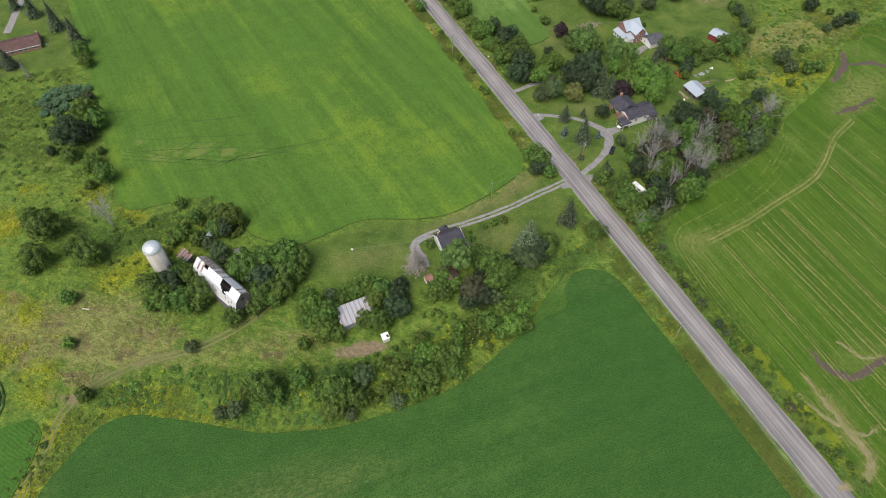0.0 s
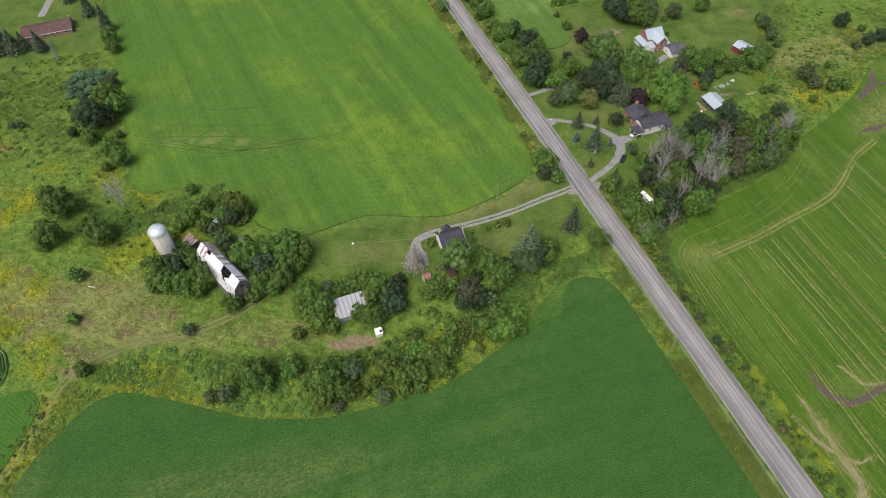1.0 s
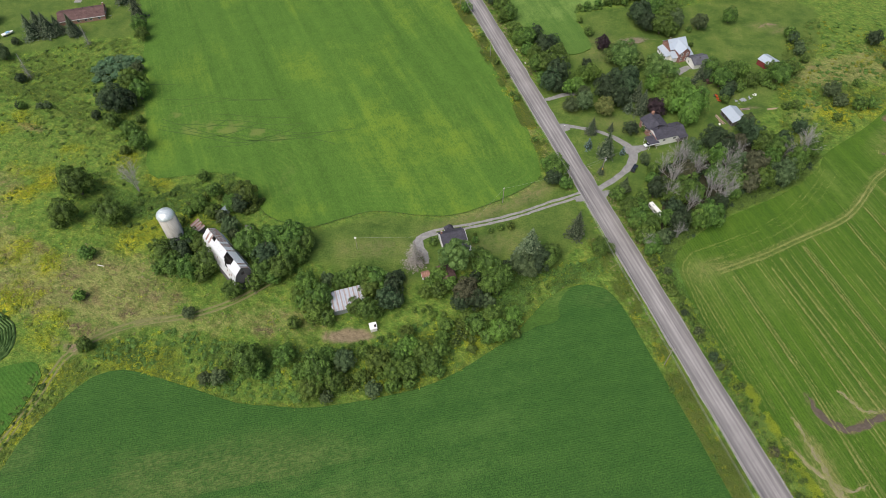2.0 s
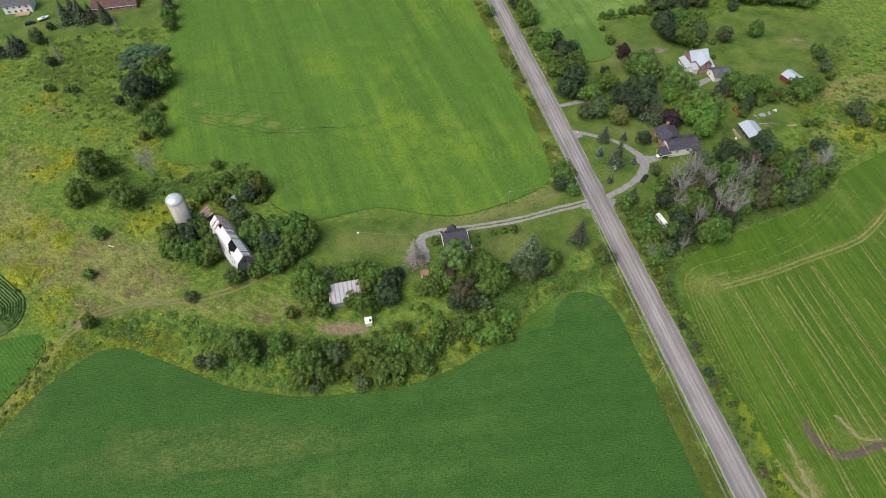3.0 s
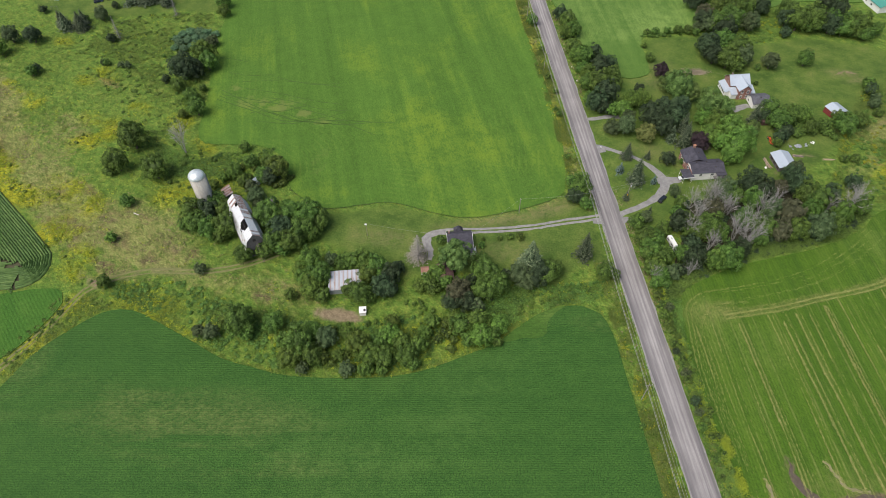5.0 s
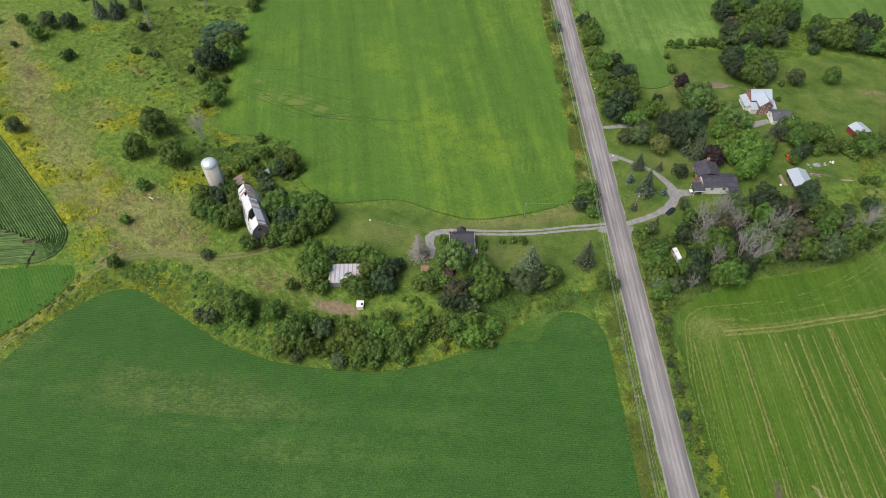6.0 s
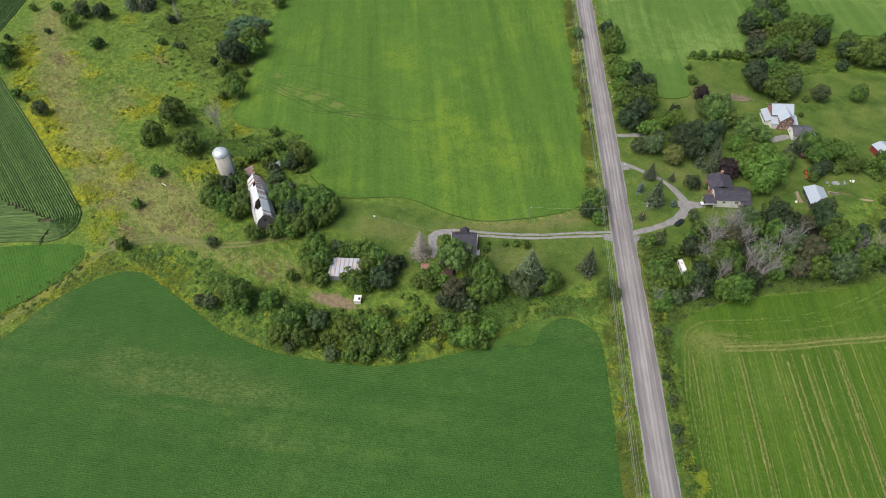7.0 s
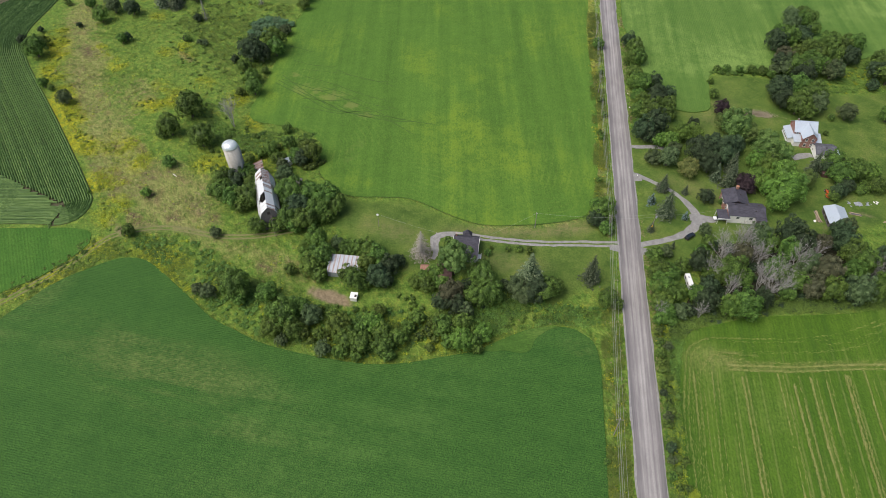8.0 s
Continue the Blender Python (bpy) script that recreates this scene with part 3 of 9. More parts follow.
TRACK = smooth_line([(-62, 132), (-72, 121), (-87, 111), (-107, 104), (-119, 96), (-126, 87), (-128, 68), (-131, 52), (-137, 30)], 4)
MEADOW_EDGE = np.array([(-310, 215), (-292, 165), (-272, 153), (-214, 129), (-158, 105), (-144, 94), (-130, 87), (-110, 85), (-60, 82), (-20, 88), (22, 114), (40, 136), (52, 147), (62, 148), (61, 160), (42, 152), (10, 148), (-20, 132), (-46, 136),
                        (-62, 146), (-78, 158), (-86, 174), (-104, 181), (-132, 174), (-142, 186), (-150, 204), (-173, 248), (-196, 272), (-222, 262), (-258, 245), (-300, 240)], float)


def bumps(x, y, scale, seed=0.0):
    """Cheap rolling variation between -1 and 1."""
    a = np.sin(x * scale + 1.7 * seed) * np.cos(y * scale * 1.13 + seed) + 0.6 * np.sin((x * 0.8 - y) * scale * 2.3 + seed * 2.1) + 0.4 * np.cos((x + y * 0.7) * scale * 4.1 - seed)
    return a / 2


def patchy(x, y, size, seed=0):
    """Irregular patches of about that size in metres, from 0 to 1."""
    table = np.random.default_rng(seed).uniform(size=(64, 64))
    out, total = 0.0, 0.0
    for k in range(3):
        u, w = np.asarray(x) * 2 ** k / size + 100.0, np.asarray(y) * 2 ** k / size + 100.0
        i, j = np.floor(u).astype(int), np.floor(w).astype(int)
        a, b = u - i, w - j
        a, b = a * a * (3 - 2 * a), b * b * (3 - 2 * b)
        q = lambda m, n: table[(i + m) % 64, (j + n) % 64]
        out = out + ((q(0, 0) * (1 - a) + q(1, 0) * a) * (1 - b) + (q(0, 1) * (1 - a) + q(1, 1) * a) * b) / 2 ** k
        total += 1 / 2 ** k
    return out / total


def blob(x, y, cx, cy, rx, ry=None, turn=0.0):
    c, s = math.cos(radians(turn)), math.sin(radians(turn))
    u, w = (x - cx) * c + (y - cy) * s, -(x - cx) * s + (y - cy) * c
    return np.clip(1.4 - np.hypot(u / rx, w / (ry or rx)), 0, 1)


DRY_BAND = smooth_line([(-308, 212), (-280, 188), (-261, 173), (-232, 156), (-208, 141), (-186, 134), (-165, 117), (-150, 111)], 6)
GOLD_BAND = smooth_line([(-290, 178), (-272, 166), (-253, 150.5), (-234, 141), (-218, 131.5), (-207, 127.5), (-191, 118), (-172, 108.5), (-161, 104.5)], 5)


def dryness(x, y):
    d = 0.95 * np.clip(1.35 - off_line(DRY_BAND, x, y) / 13, 0, 1) * (0.35 + 0.9 * patchy(x, y, 24, 31))
    d = d + 0.95 * blob(x, y, -126, 121, 30, 14, -8) + 0.6 * blob(x, y, -118, 110, 34, 9, -8) + 0.6 * blob(x, y, -198, 163, 20, 11, -30) + 0.6 * blob(x, y, -60, 112, 30, 8, 10)
    d = d + 0.3 * blob(x, y, 190, 300, 40, 22, 30) + 0.7 * blob(x, y, 178, 296, 30, 10, 25) + 0.5 * blob(x, y, 215, 310, 30, 14, 30) + 0.6 * blob(x, y, 160, 262, 12, 6, 40) + 0.75 * blob(x, y, 14, 177, 26, 4, 32) + 0.6 * blob(x, y, 34, 193, 9, 5, 50)
    d = d + 0.5 * blob(x, y, -28, 151, 14, 5, 10) + 0.4 * blob(x, y, 20, 160, 16, 5, 25) + 0.45 * blob(x, y, 62, 300, 10, 14) + 0.4 * blob(x, y, 70, 240, 14, 6, 0) + 0.7 * blob(x, y, 153, 335, 9, 3, 10) + 0.6 * blob(x, y, 160, 331, 7, 2.5, 30) + 0.3 * blob(x, y, 40, 141, 12, 5, 45)
    o = (x - ROAD_AT[0]) * ACROSS[0] + (y - ROAD_AT[1]) * ACROSS[1]
    s = (x - ROAD_AT[0]) * ALONG[0] + (y - ROAD_AT[1]) * ALONG[1]
    d = d + 0.7 * np.clip(1.3 - np.abs(o + 10.5) / 4, 0, 1) * np.clip((-16 - s) / 8, 0, 1)
    return np.clip(d, 0, 1)


GOLD_SPOTS = [(1.0, -167, 126, 15, 7), (0.9, -158, 123, 9, 8), (0.8, -186, 155, 7, 5), (0.8, -250, 179, 8, 4), (0.9, -184, 159, 6, 4), (0.7, -253, 222, 7, 4), (0.9, -179, 172, 7, 4), (1.0, -151, 185, 6, 5), (0.7, -126, 141, 11, 7), (0.8, -153, 109, 4, 7),
              (0.7, -139, 102, 6, 4), (0.6, -231, 177, 6, 3), (0.7, -186, 121, 9, 5), (0.7, -140, 94, 10, 4), (0.5, -112, 160, 16, 7), (0.6, -210, 205, 9, 4), (0.6, -120, 150, 8, 5),
              (0.8, -217, 195.5, 6, 4), (0.9, -175, 187, 8, 4), (0.9, -129, 175, 7, 3), (0.8, -194, 173, 6, 4), (0.9, -178, 165, 5, 4), (0.7, -231, 173, 6, 4)]


def gold_at(x, y):
    o = (x - ROAD_AT[0]) * ACROSS[0] + (y - ROAD_AT[1]) * ACROSS[1]
    g = 1.25 * np.clip(1.4 - off_line(GOLD_BAND, x, y) / 6.5, 0, 1) * np.clip(5 * (patchy(x, y, 13, 33) - 0.28), 0.25, 1)
    g = g + sum(k * blob(x, y, cx, cy, rx, ry, -25) for k, cx, cy, rx, ry in GOLD_SPOTS)
    g = g + 0.5 * np.clip(1.2 - np.abs(o + 11.5) / 3, 0, 1) * (y > 215) + 0.75 * blob(x, y, -128, 66, 26, 5, 83)
    g = g + 0.6 * blob(x, y, -95, 89, 26, 6, -5) + 0.5 * blob(x, y, 5, 108, 30, 9, 30) + 0.25 * blob(x, y, 54, 150, 14, 4, 20) + 0.6 * blob(x, y, 188, 270, 24, 11, 40) + 0.5 * blob(x, y, 172, 262, 10, 6, 40)
    return np.clip(g * np.clip(0.3 + 4.5 * (patchy(x, y, 8, 35) - 0.38), 0.08, 1.2), 0, 1)


SCRUB_PATH = smooth_line([(150, 283), (163, 290), (172, 300), (184, 303), (196, 292), (205, 284)], 4)


STALKS = [(-129, 100, 7, 2.5), (-124, 97, 5, 2), (-116, 99, 4, 1.6), (-108, 117, 5, 2), (-97, 117, 5, 2), (-102, 133, 7, 1.8), (-131, 112, 6, 2), (-112, 108, 4, 1.5), (-150, 113, 6, 2), (-60, 108, 5, 3), (-143, 121, 5, 2.2), (-160, 132, 6, 2.5), (-175, 170, 8, 3), (-205, 200, 9, 3), (-255, 175, 10, 4)]


def stalks_at(x, y):
    return np.clip(sum(blob(x, y, cx, cy, rx, ry, -12) for cx, cy, rx, ry in STALKS), 0, 1)


def ground_sheet():
    step = 2.6
    xs = np.concatenate([[-5000, -2500, -1200, -700, -480], np.arange(-390, 300, step), [360, 480, 700, 1200, 2500, 5000]])
    ys = np.concatenate([[-5000, -2500, -1200, -600, -300, -140], np.arange(-30, 450, step), [500, 600, 800, 1200, 2500, 5000]])
    x, y = [a.ravel() for a in np.meshgrid(xs, ys)]
    o = (x - ROAD_AT[0]) * ACROSS[0] + (y - ROAD_AT[1]) * ACROSS[1]
    z = 0.03 * bumps(x, y, 0.11) - 0.45 * np.exp(-((np.abs(o) - 8.0) / 1.6) ** 2) * (off_line(DRIVE_LINES[0], x, y) > 7) * (off_line(DRIVE_LINES[1], x, y) > 7)
    nx = len(xs)
    i = (np.arange(len(ys) - 1)[:, None] * nx + np.arange(nx - 1)[None]).ravel()
    ob = from_arrays("ground", np.stack([x, y, z], 1), np.stack([i, i + 1, i + nx + 1, i + nx], 1), MEADOW)
    wobble = 1.5 * bumps(x, y, 0.6, 2.0)
    lawn = np.maximum.reduce([soft_mask(p, x + wobble, y + wobble, 2.5) for p in (LAWN_EAST, LAWN_WEST, LAWN_NORTH)])
    lawn = np.maximum(lawn, np.clip(1.3 - off_line(TRACK, x, y) / 2.2, 0, 0.6) * (y > 85))
    soil = np.clip(1.15 - off_line(TRACK, x, y) / 1.6, 0, 0.4) * (y > 92) + blob(x, y, -29, 110, 11, 3.6, 10) + 0.5 * blob(x, y, 122, 245, 7, 3, -60) + 0.45 * blob(x, y, 136, 262, 8, 3, 20)
    soil = soil + 0.8 * blob(x, y, 155.5, 336, 6, 1.2, 10) + 0.7 * blob(x, y, 151, 334, 4, 1, 40) + 0.55 * blob(x, y, -128, 92, 12, 4, -20) + 0.5 * blob(x, y, -105, 117, 8, 2.5, 0) + 0.8 * blob(x, y, 200, 262, 14, 4, 55) + 0.55 * np.clip(1.2 - off_line(SCRUB_PATH, x, y) / 1.5, 0, 1) + 0.45 * blob(x, y, 186, 322, 14, 4, 60) + 0.8 * blob(x, y, 124, 62, 6, 3, 60)
    for name, values in (("lawn", lawn), ("dry", np.maximum(dryness(x, y), stalks_at(x, y))), ("stalk", stalks_at(x, y)), ("gold", gold_at(x, y) * (1 - lawn)), ("soil", np.clip(soil, 0, 1))):
        ob.data.attributes.new(name, "FLOAT", "POINT").data.foreach_set("value", values.astype(np.float32))
    return tagged(ob, "rough green meadow ground with dry grass and lawns", "ground", kind="structure")


def field_sheet(name, edge, height, mat, label, step=2.6, layers=()):
    """A crop as one low sheet with a ragged outline and a rim down to the ground."""
    lo, hi = edge.min(0) - step, edge.max(0) + step
    xs, ys = np.arange(lo[0], hi[0], step), np.arange(lo[1], hi[1], step)
    x, y = [a.ravel() for a in np.meshgrid(xs, ys)]
    nx = len(xs)
    i = (np.arange(len(ys) - 1)[:, None] * nx + np.arange(nx - 1)[None]).ravel()
    keep = inside(edge, x[i] + step / 2, y[i] + step / 2)
    cells = np.stack([i, i + 1, i + nx + 1, i + nx], 1)[keep]
    used = np.unique(cells)
    uses = np.bincount(cells.ravel(), minlength=len(x))
    out = used[uses[used] < 4]
    ends = np.roll(edge, -1, 0)
    for k in out:
        v = ends - edge
        t = np.clip(((x[k] - edge[:, 0]) * v[:, 0] + (y[k] - edge[:, 1]) * v[:, 1]) / (v * v).sum(1), 0, 1)
        q = edge + v * t[:, None]
        j = np.argmin((q[:, 0] - x[k]) ** 2 + (q[:, 1] - y[k]) ** 2)
        x[k], y[k] = q[j]
    number = np.full(len(x), -1)
    number[used] = np.arange(len(used))
    x, y, cells = x[used], y[used], number[cells]
    z = height + 0.12 * bumps(x, y, 0.5) * min(1, height * 3)
    sides = {}
    for c in cells.tolist():
        for a, b in zip(c, c[1:] + c[:1]):
            if (b, a) in sides:
                del sides[(b, a)]
            else:
                sides[(a, b)] = 1
    verts, faces = np.stack([x, y, z], 1).tolist(), cells.tolist()
    low = {}
    for a, b in sides:
        for k in (a, b):
            if k not in low:
                low[k] = len(verts)
                verts.append([x[k], y[k], -0.3])
        faces.append([b, a, low[a], low[b]])
    ob = from_arrays(name, verts, faces, mat)
    all_x, all_y = np.array(verts)[:, 0], np.array(verts)[:, 1]
    for key, rule in layers:
        ob.data.attributes.new(key, "FLOAT", "POINT").data.foreach_set("value", np.clip(rule(all_x, all_y), 0, 1).astype(np.float32))
    return tagged(ob, label, "field", kind="structure")


def ribbon(name, line, half, z, mat, label, category, lift=0.0, ragged=0.0, seed=1, widths=None):
    """A strip of road along a line; 'across' runs from 0 to 1 over its width."""
    rng = np.random.default_rng(seed)
    t = np.gradient(line, axis=0)
    t /= np.linalg.norm(t, axis=1)[:, None]
    side = np.stack([t[:, 1], -t[:, 0]], 1)
    cols = 9
    verts, across = [], []
    shape = np.ones(len(line)) if widths is None else np.interp(np.linspace(0, 1, len(line)), np.linspace(0, 1, len(widths)), widths)
    for p, s, w in zip(line, side, half * shape):
        a, b = w + ragged * rng.normal(), w + ragged * rng.normal()
        for k in range(cols):
            u = k / (cols - 1)
            o = -a + (a + b) * u
            verts.append((*(p + s * o), z + lift * (1 - (2 * u - 1) ** 2)))
            across.append(u)
        for o in (b + 0.25, -a - 0.25):
            verts.append((*(p + s * o), -0.25))
            across.append(0.0 if o < 0 else 1.0)
    w, faces = cols + 2, []
    for i in range(len(line) - 1):
        q = i * w
        faces += [[q + k, q + k + 1, q + w + k + 1, q + w + k] for k in range(cols - 1)]
        faces += [[q + cols - 1, q + cols, q + w + cols, q + w + cols - 1], [q + cols + 1, q, q + w, q + w + cols + 1]]
    ob = from_arrays(name, verts, [f[::-1] for f in faces], mat)
    ob.data.attributes.new("across", "FLOAT", "POINT").data.foreach_set("value", np.array(across, np.float32))
    return tagged(ob, label, category, kind="structure")


TRODDEN = [(0.9, -141, 216, 4, 3), (0.5, -124.5, 209, 7, 3), (0.8, -96.6, 210.7, 4, 2.5), (0.6, -87.3, 208, 6, 2.5), (0.5, -110.3, 211.8, 9, 3), (0.35, -118, 214, 22, 8), (0.4, -74, 184, 4, 12)]
DRIVE_LINES = [smooth_line([(55, 193.2), (48, 188.7), (40, 184.2), (25, 175.3), (10.5, 168.6), (0, 164.6), (-7, 161.4), (-11, 158), (-10.5, 154), (-7.5, 150.5), (-6, 146)], 2),
               smooth_line([(41, 236), (51, 235.3), (61.7, 233.6), (71, 228.5), (76.5, 222), (75.5, 214), (70, 205.5), (61, 196)], 2)]
ground = ground_sheet()
field_sheet("hay_field", HAY_EDGE, 0.2, HAY, "bright green hay field with animal trails", layers=[("inset", lambda x, y: off_line(HAY_EDGE, x, y, True) / 60), ("trails", lambda x, y: sum(k * blob(x, y, cx, cy, rx, ry, 10) for k, cx, cy, rx, ry in TRODDEN))])
field_sheet("soybean_field", SOY_EDGE, 0.45, SOY, "deep green soybean field in close rows", layers=[("thin", lambda x, y: blob(x, y, -50, 60, 34, 9, 12) + 0.8 * blob(x, y, -38, 48, 40, 6, 12) + 0.6 * blob(x, y, -80, 50, 30, 10, 10) + 0.7 * blob(x, y, -121, 40, 6, 26, 5) + 0.5 * blob(x, y, 60, 139, 8, 4) + 0.4 * blob(x, y, -5, 67, 14, 3, 10) + 0.3 * blob(x, y, 30, 40, 50, 12, 10))])
TRAIL_GRASS = plain("pressed_grass", (0.066, 0.128, 0.022), 0.9, 0, 0.35, 1.5)
for k, (line, half) in enumerate([
        ([(-145.6, 213.8), (-123.4, 208.1), (-103.8, 204.7), (-88.4, 206.7), (-74.1, 210.1), (-61.8, 216.5)], 0.26), ([(-143.7, 206.4), (-120.7, 204.3), (-102.5, 202.8), (-78.5, 211.9), (-61.8, 216.5), (-52.0, 219.8)], 0.24),
        ([(-143.1, 210.5), (-126.3, 212.1), (-106.4, 213.7), (-92.7, 213.6), (-75.9, 213.2), (-67.2, 214.9)], 0.24), ([(-139.7, 223.3), (-124.1, 229.6), (-105.6, 234.0), (-87.7, 236.0)], 0.2),
        ([(-162.1, 238.2), (-153.3, 239.3), (-146.0, 239.7)], 0.2), ([(-134.8, 218.9), (-116.5, 221.1), (-97.7, 221.5), (-82.2, 223.8)], 0.22), ([(-116.1, 197.8), (-98.7, 202.2), (-89.8, 209.0), (-74.4, 210.5), (-57.0, 207.9)], 0.22),
        ([(-129.8, 232.6), (-105.1, 233.2), (-91.1, 238.7)], 0.18), ([(-122.0, 203.0), (-108.0, 209.0), (-99.0, 216.5)], 0.2), ([(-130.0, 208.0), (-118.0, 213.0), (-113.0, 219.0)], 0.18), ([(-144.0, 209.0), (-121.0, 206.3), (-103.0, 205.8)], 0.2), ([(-112.0, 206.5), (-96.0, 205.0), (-80.0, 208.5)], 0.2),
        ([(-104.0, 208.0), (-94.0, 207.0), (-84.0, 213.0), (-78.0, 219.0)], 0.18), ([(-120.0, 216.0), (-108.0, 217.5), (-90.0, 217.0), (-76.0, 220.5)], 0.2), ([(-150.0, 228.0), (-138.0, 229.5), (-126.0, 235.0)], 0.18)]):
    ribbon("trodden_trail", smooth_line(line, 1.2), half * 0.75, 0.3, TRAIL_GRASS, "thin dark trail pressed into a hay field", "trail", 0.0, half * 0.35, 40 + k)
THIN_SOY = crop("thin_soybeans", (0.042, 0.1, 0.014), (0.08, 0.156, 0.024), 70, 0.75, (0.125, 0.17, 0.038), 0.5, 0.3, 2.0, 0.03)[0]
field_sheet("thin_crop", smooth_line([(31.5, 120.1), (38.1, 130.7), (45, 138.8), (51.0, 142.4), (48.4, 140.2), (46.4, 136.4), (45.4, 132.6), (46.2, 128.2), (43.5, 125.0), (39.0, 123.6), (34.5, 120.4)], 1.5, True), 0.58, THIN_SOY, "pale thin corner of a soybean field", 1.0)
# added dark sheet: gaps between the trees get their shade from its colour
tagged(field_sheet("woodland_floor", smooth_line([(86, 165), (93, 173), (107, 187), (132, 204), (149, 218), (156, 231), (149, 236), (130, 240), (110, 226), (95, 218), (88, 211), (88, 196), (86, 178)], 2.5, True), 0.05, WOOD_SHADE, "dark ground sheet painting the shade under a small wood", 2.0), "dark ground sheet painting the shade under a small wood", "ground", kind="structure")
field_sheet("clover_field", CLOVER_EDGE, 0.25, CLOVER, "small mid-green field beside a weedy strip")
field_sheet("pale_field", PALE_EDGE, 0.5, PALE_CROP, "pale green lodged crop with light streaks")


def near_edge(x, y):
    return np.clip(1.6 - off_line(CUT_EDGE, x, y, True) / 14, 0, 1) * (y > 60)


FIELD_GATE = smooth_line([(120.5, 60.4), (123.9, 61.6), (127.9, 62.8), (132.1, 65.4), (134.3, 69.8), (133.5, 74.3), (131.4, 78.0), (129.4, 84.8), (126.0, 93.0)], 3)
SOIL_BEND = smooth_line([(129.6, 109.0), (130.9, 104.9), (133.1, 101.7), (135.8, 99.4), (139.6, 98.2), (143.2, 99.0), (147.5, 101.8), (152.0, 104.2), (157.0, 106.6)], 1.5)
SOIL_NORTH = smooth_line([(209.6, 284.5), (207.2, 274.6), (201.3, 267.2), (196.0, 261.0)], 2)
SOIL_MID = smooth_line([(187.5, 236.3), (194.3, 238.6), (200.9, 241.5), (211.0, 247.5)], 2)
STRAW_LINE = smooth_line([(106.5, 158.6), (116.5, 164.2), (124.9, 169.0), (141, 180), (152.3, 187.2), (163, 195.5), (172, 207), (180, 219), (193, 231.5)], 5)
field_sheet("cut_hay_field", CUT_EDGE, 0.12, CUT_HAY, "cut hay field with pale straw rows and bare patches", 2.4, [
    ("headland", near_edge),
    ("straw", lambda x, y: np.clip(1.0 - off_line(STRAW_LINE, x, y) / 1.8, 0, 0.45) + 0.9 * np.clip(1.3 - off_line(FIELD_GATE, x, y) / 2.2, 0, 1) + 0.2 * blob(x, y, 130, 84, 10, 5, 70) + 0.25 * blob(x, y, 146, 106, 16, 5, 20) + 0.6 * blob(x, y, 205, 252, 24, 9, 40) + 0.45 * blob(x, y, 101, 158, 9, 5, 30)),
    ("soil", lambda x, y: 0.75 * np.clip(1.2 - off_line(SOIL_NORTH, x, y) / 3.6, 0, 1) + 0.7 * np.clip(1.2 - off_line(SOIL_BEND, x, y) / 3.0, 0, 1) + 0.5 * np.clip(1.2 - off_line(SOIL_MID, x, y) / 2.4, 0, 1)),
])
CHURNED = plain("churned_soil", (0.125, 0.098, 0.075), 0.95, 0, 0.5, 1.2)
for k, (line, half) in enumerate(((SOIL_BEND, 1.0), (SOIL_NORTH, 1.5), (smooth_line([(206.0, 274.6), (212.8, 274.4), (220.6, 275.4), (230.0, 272.0)], 1.5), 1.3), (SOIL_MID, 0.9))):
    ribbon("churned_strip", line, half, 0.22, CHURNED, "dark churned soil strip in a cut field", "bare soil", 0.03, 0.45, 60 + k, (0.3, 0.8, 1.1, 0.9, 1.2, 0.8, 1.0, 0.4))
STRAW_DIRT = plain("straw_dirt", (0.31, 0.265, 0.165), 0.95, 0, 0.45, 0.9)
for k, (line, half) in enumerate(((FIELD_GATE, 0.95), (smooth_line([(121.6, 88.8), (125.3, 83.8), (129.8, 80.9), (132.7, 79.0), (136.9, 78.0), (141.7, 80.9)], 2), 0.5), (smooth_line([(122.7, 100.2), (125.1, 95.9), (125.5, 91.8)], 2), 0.4), (smooth_line([(140.1, 112.3), (143.7, 108.9), (147.3, 105.5), (153.5, 106.8)], 2), 0.4))):
    ribbon("field_gate_track", smooth_line(line, 0.8), half, 0.2, STRAW_DIRT, "pale straw-strewn dirt track in a field gateway", "track", 0.02, 0.3, 70 + k, (0.7, 1.2, 1.3, 1.1, 1.3, 0.9, 0.7, 0.3))
ribbon("field_gateway", smooth_line([(118.5, 61.0), (121.5, 61.2), (125.0, 61.0)], 0.8), 1.7, 0.08, GRAVEL, "pale gravel field gateway off the road", "gateway", 0.02, 0.35, 66, (1.5, 1.2, 0.8, 0.4))
ROAD_LINE = np.array([by_road(s, 0) for s in np.arange(-700, 500, 5.0)])
ribbon("road_shoulder", ROAD_LINE, 4.75, 0.05, GRAVEL, "grey gravel road shoulder", "shoulder", 0.0, 0.18)
ribbon("road", ROAD_LINE, 4.25, 0.1, ASPHALT, "weathered grey asphalt country road with worn lanes", "road", 0.06, 0.05, 2)
drive = DRIVE_LINES[0]
turn_off = np.gradient(drive, axis=0)
turn_off = np.stack([turn_off[:, 1], -turn_off[:, 0]], 1) / np.linalg.norm(turn_off, axis=1)[:, None]
split = 38
for k in (-1, 1):
    ribbon("wheel_track", drive[:split] + turn_off[:split] * 0.95 * k, 0.55, 0.07, GRAVEL, "pale gravel wheel track through mown grass", "driveway", 0.02, 0.12, 3 + k)
ribbon("driveway", drive[split - 8:], 1.35, 0.06, DARK_GRAVEL, "grey gravel driveway curving round a house", "driveway", 0.03, 0.16, 5, (1.0, 0.95, 1.05, 1.45, 1.3, 0.95, 0.8, 0.6))
track_side = np.gradient(TRACK, axis=0)
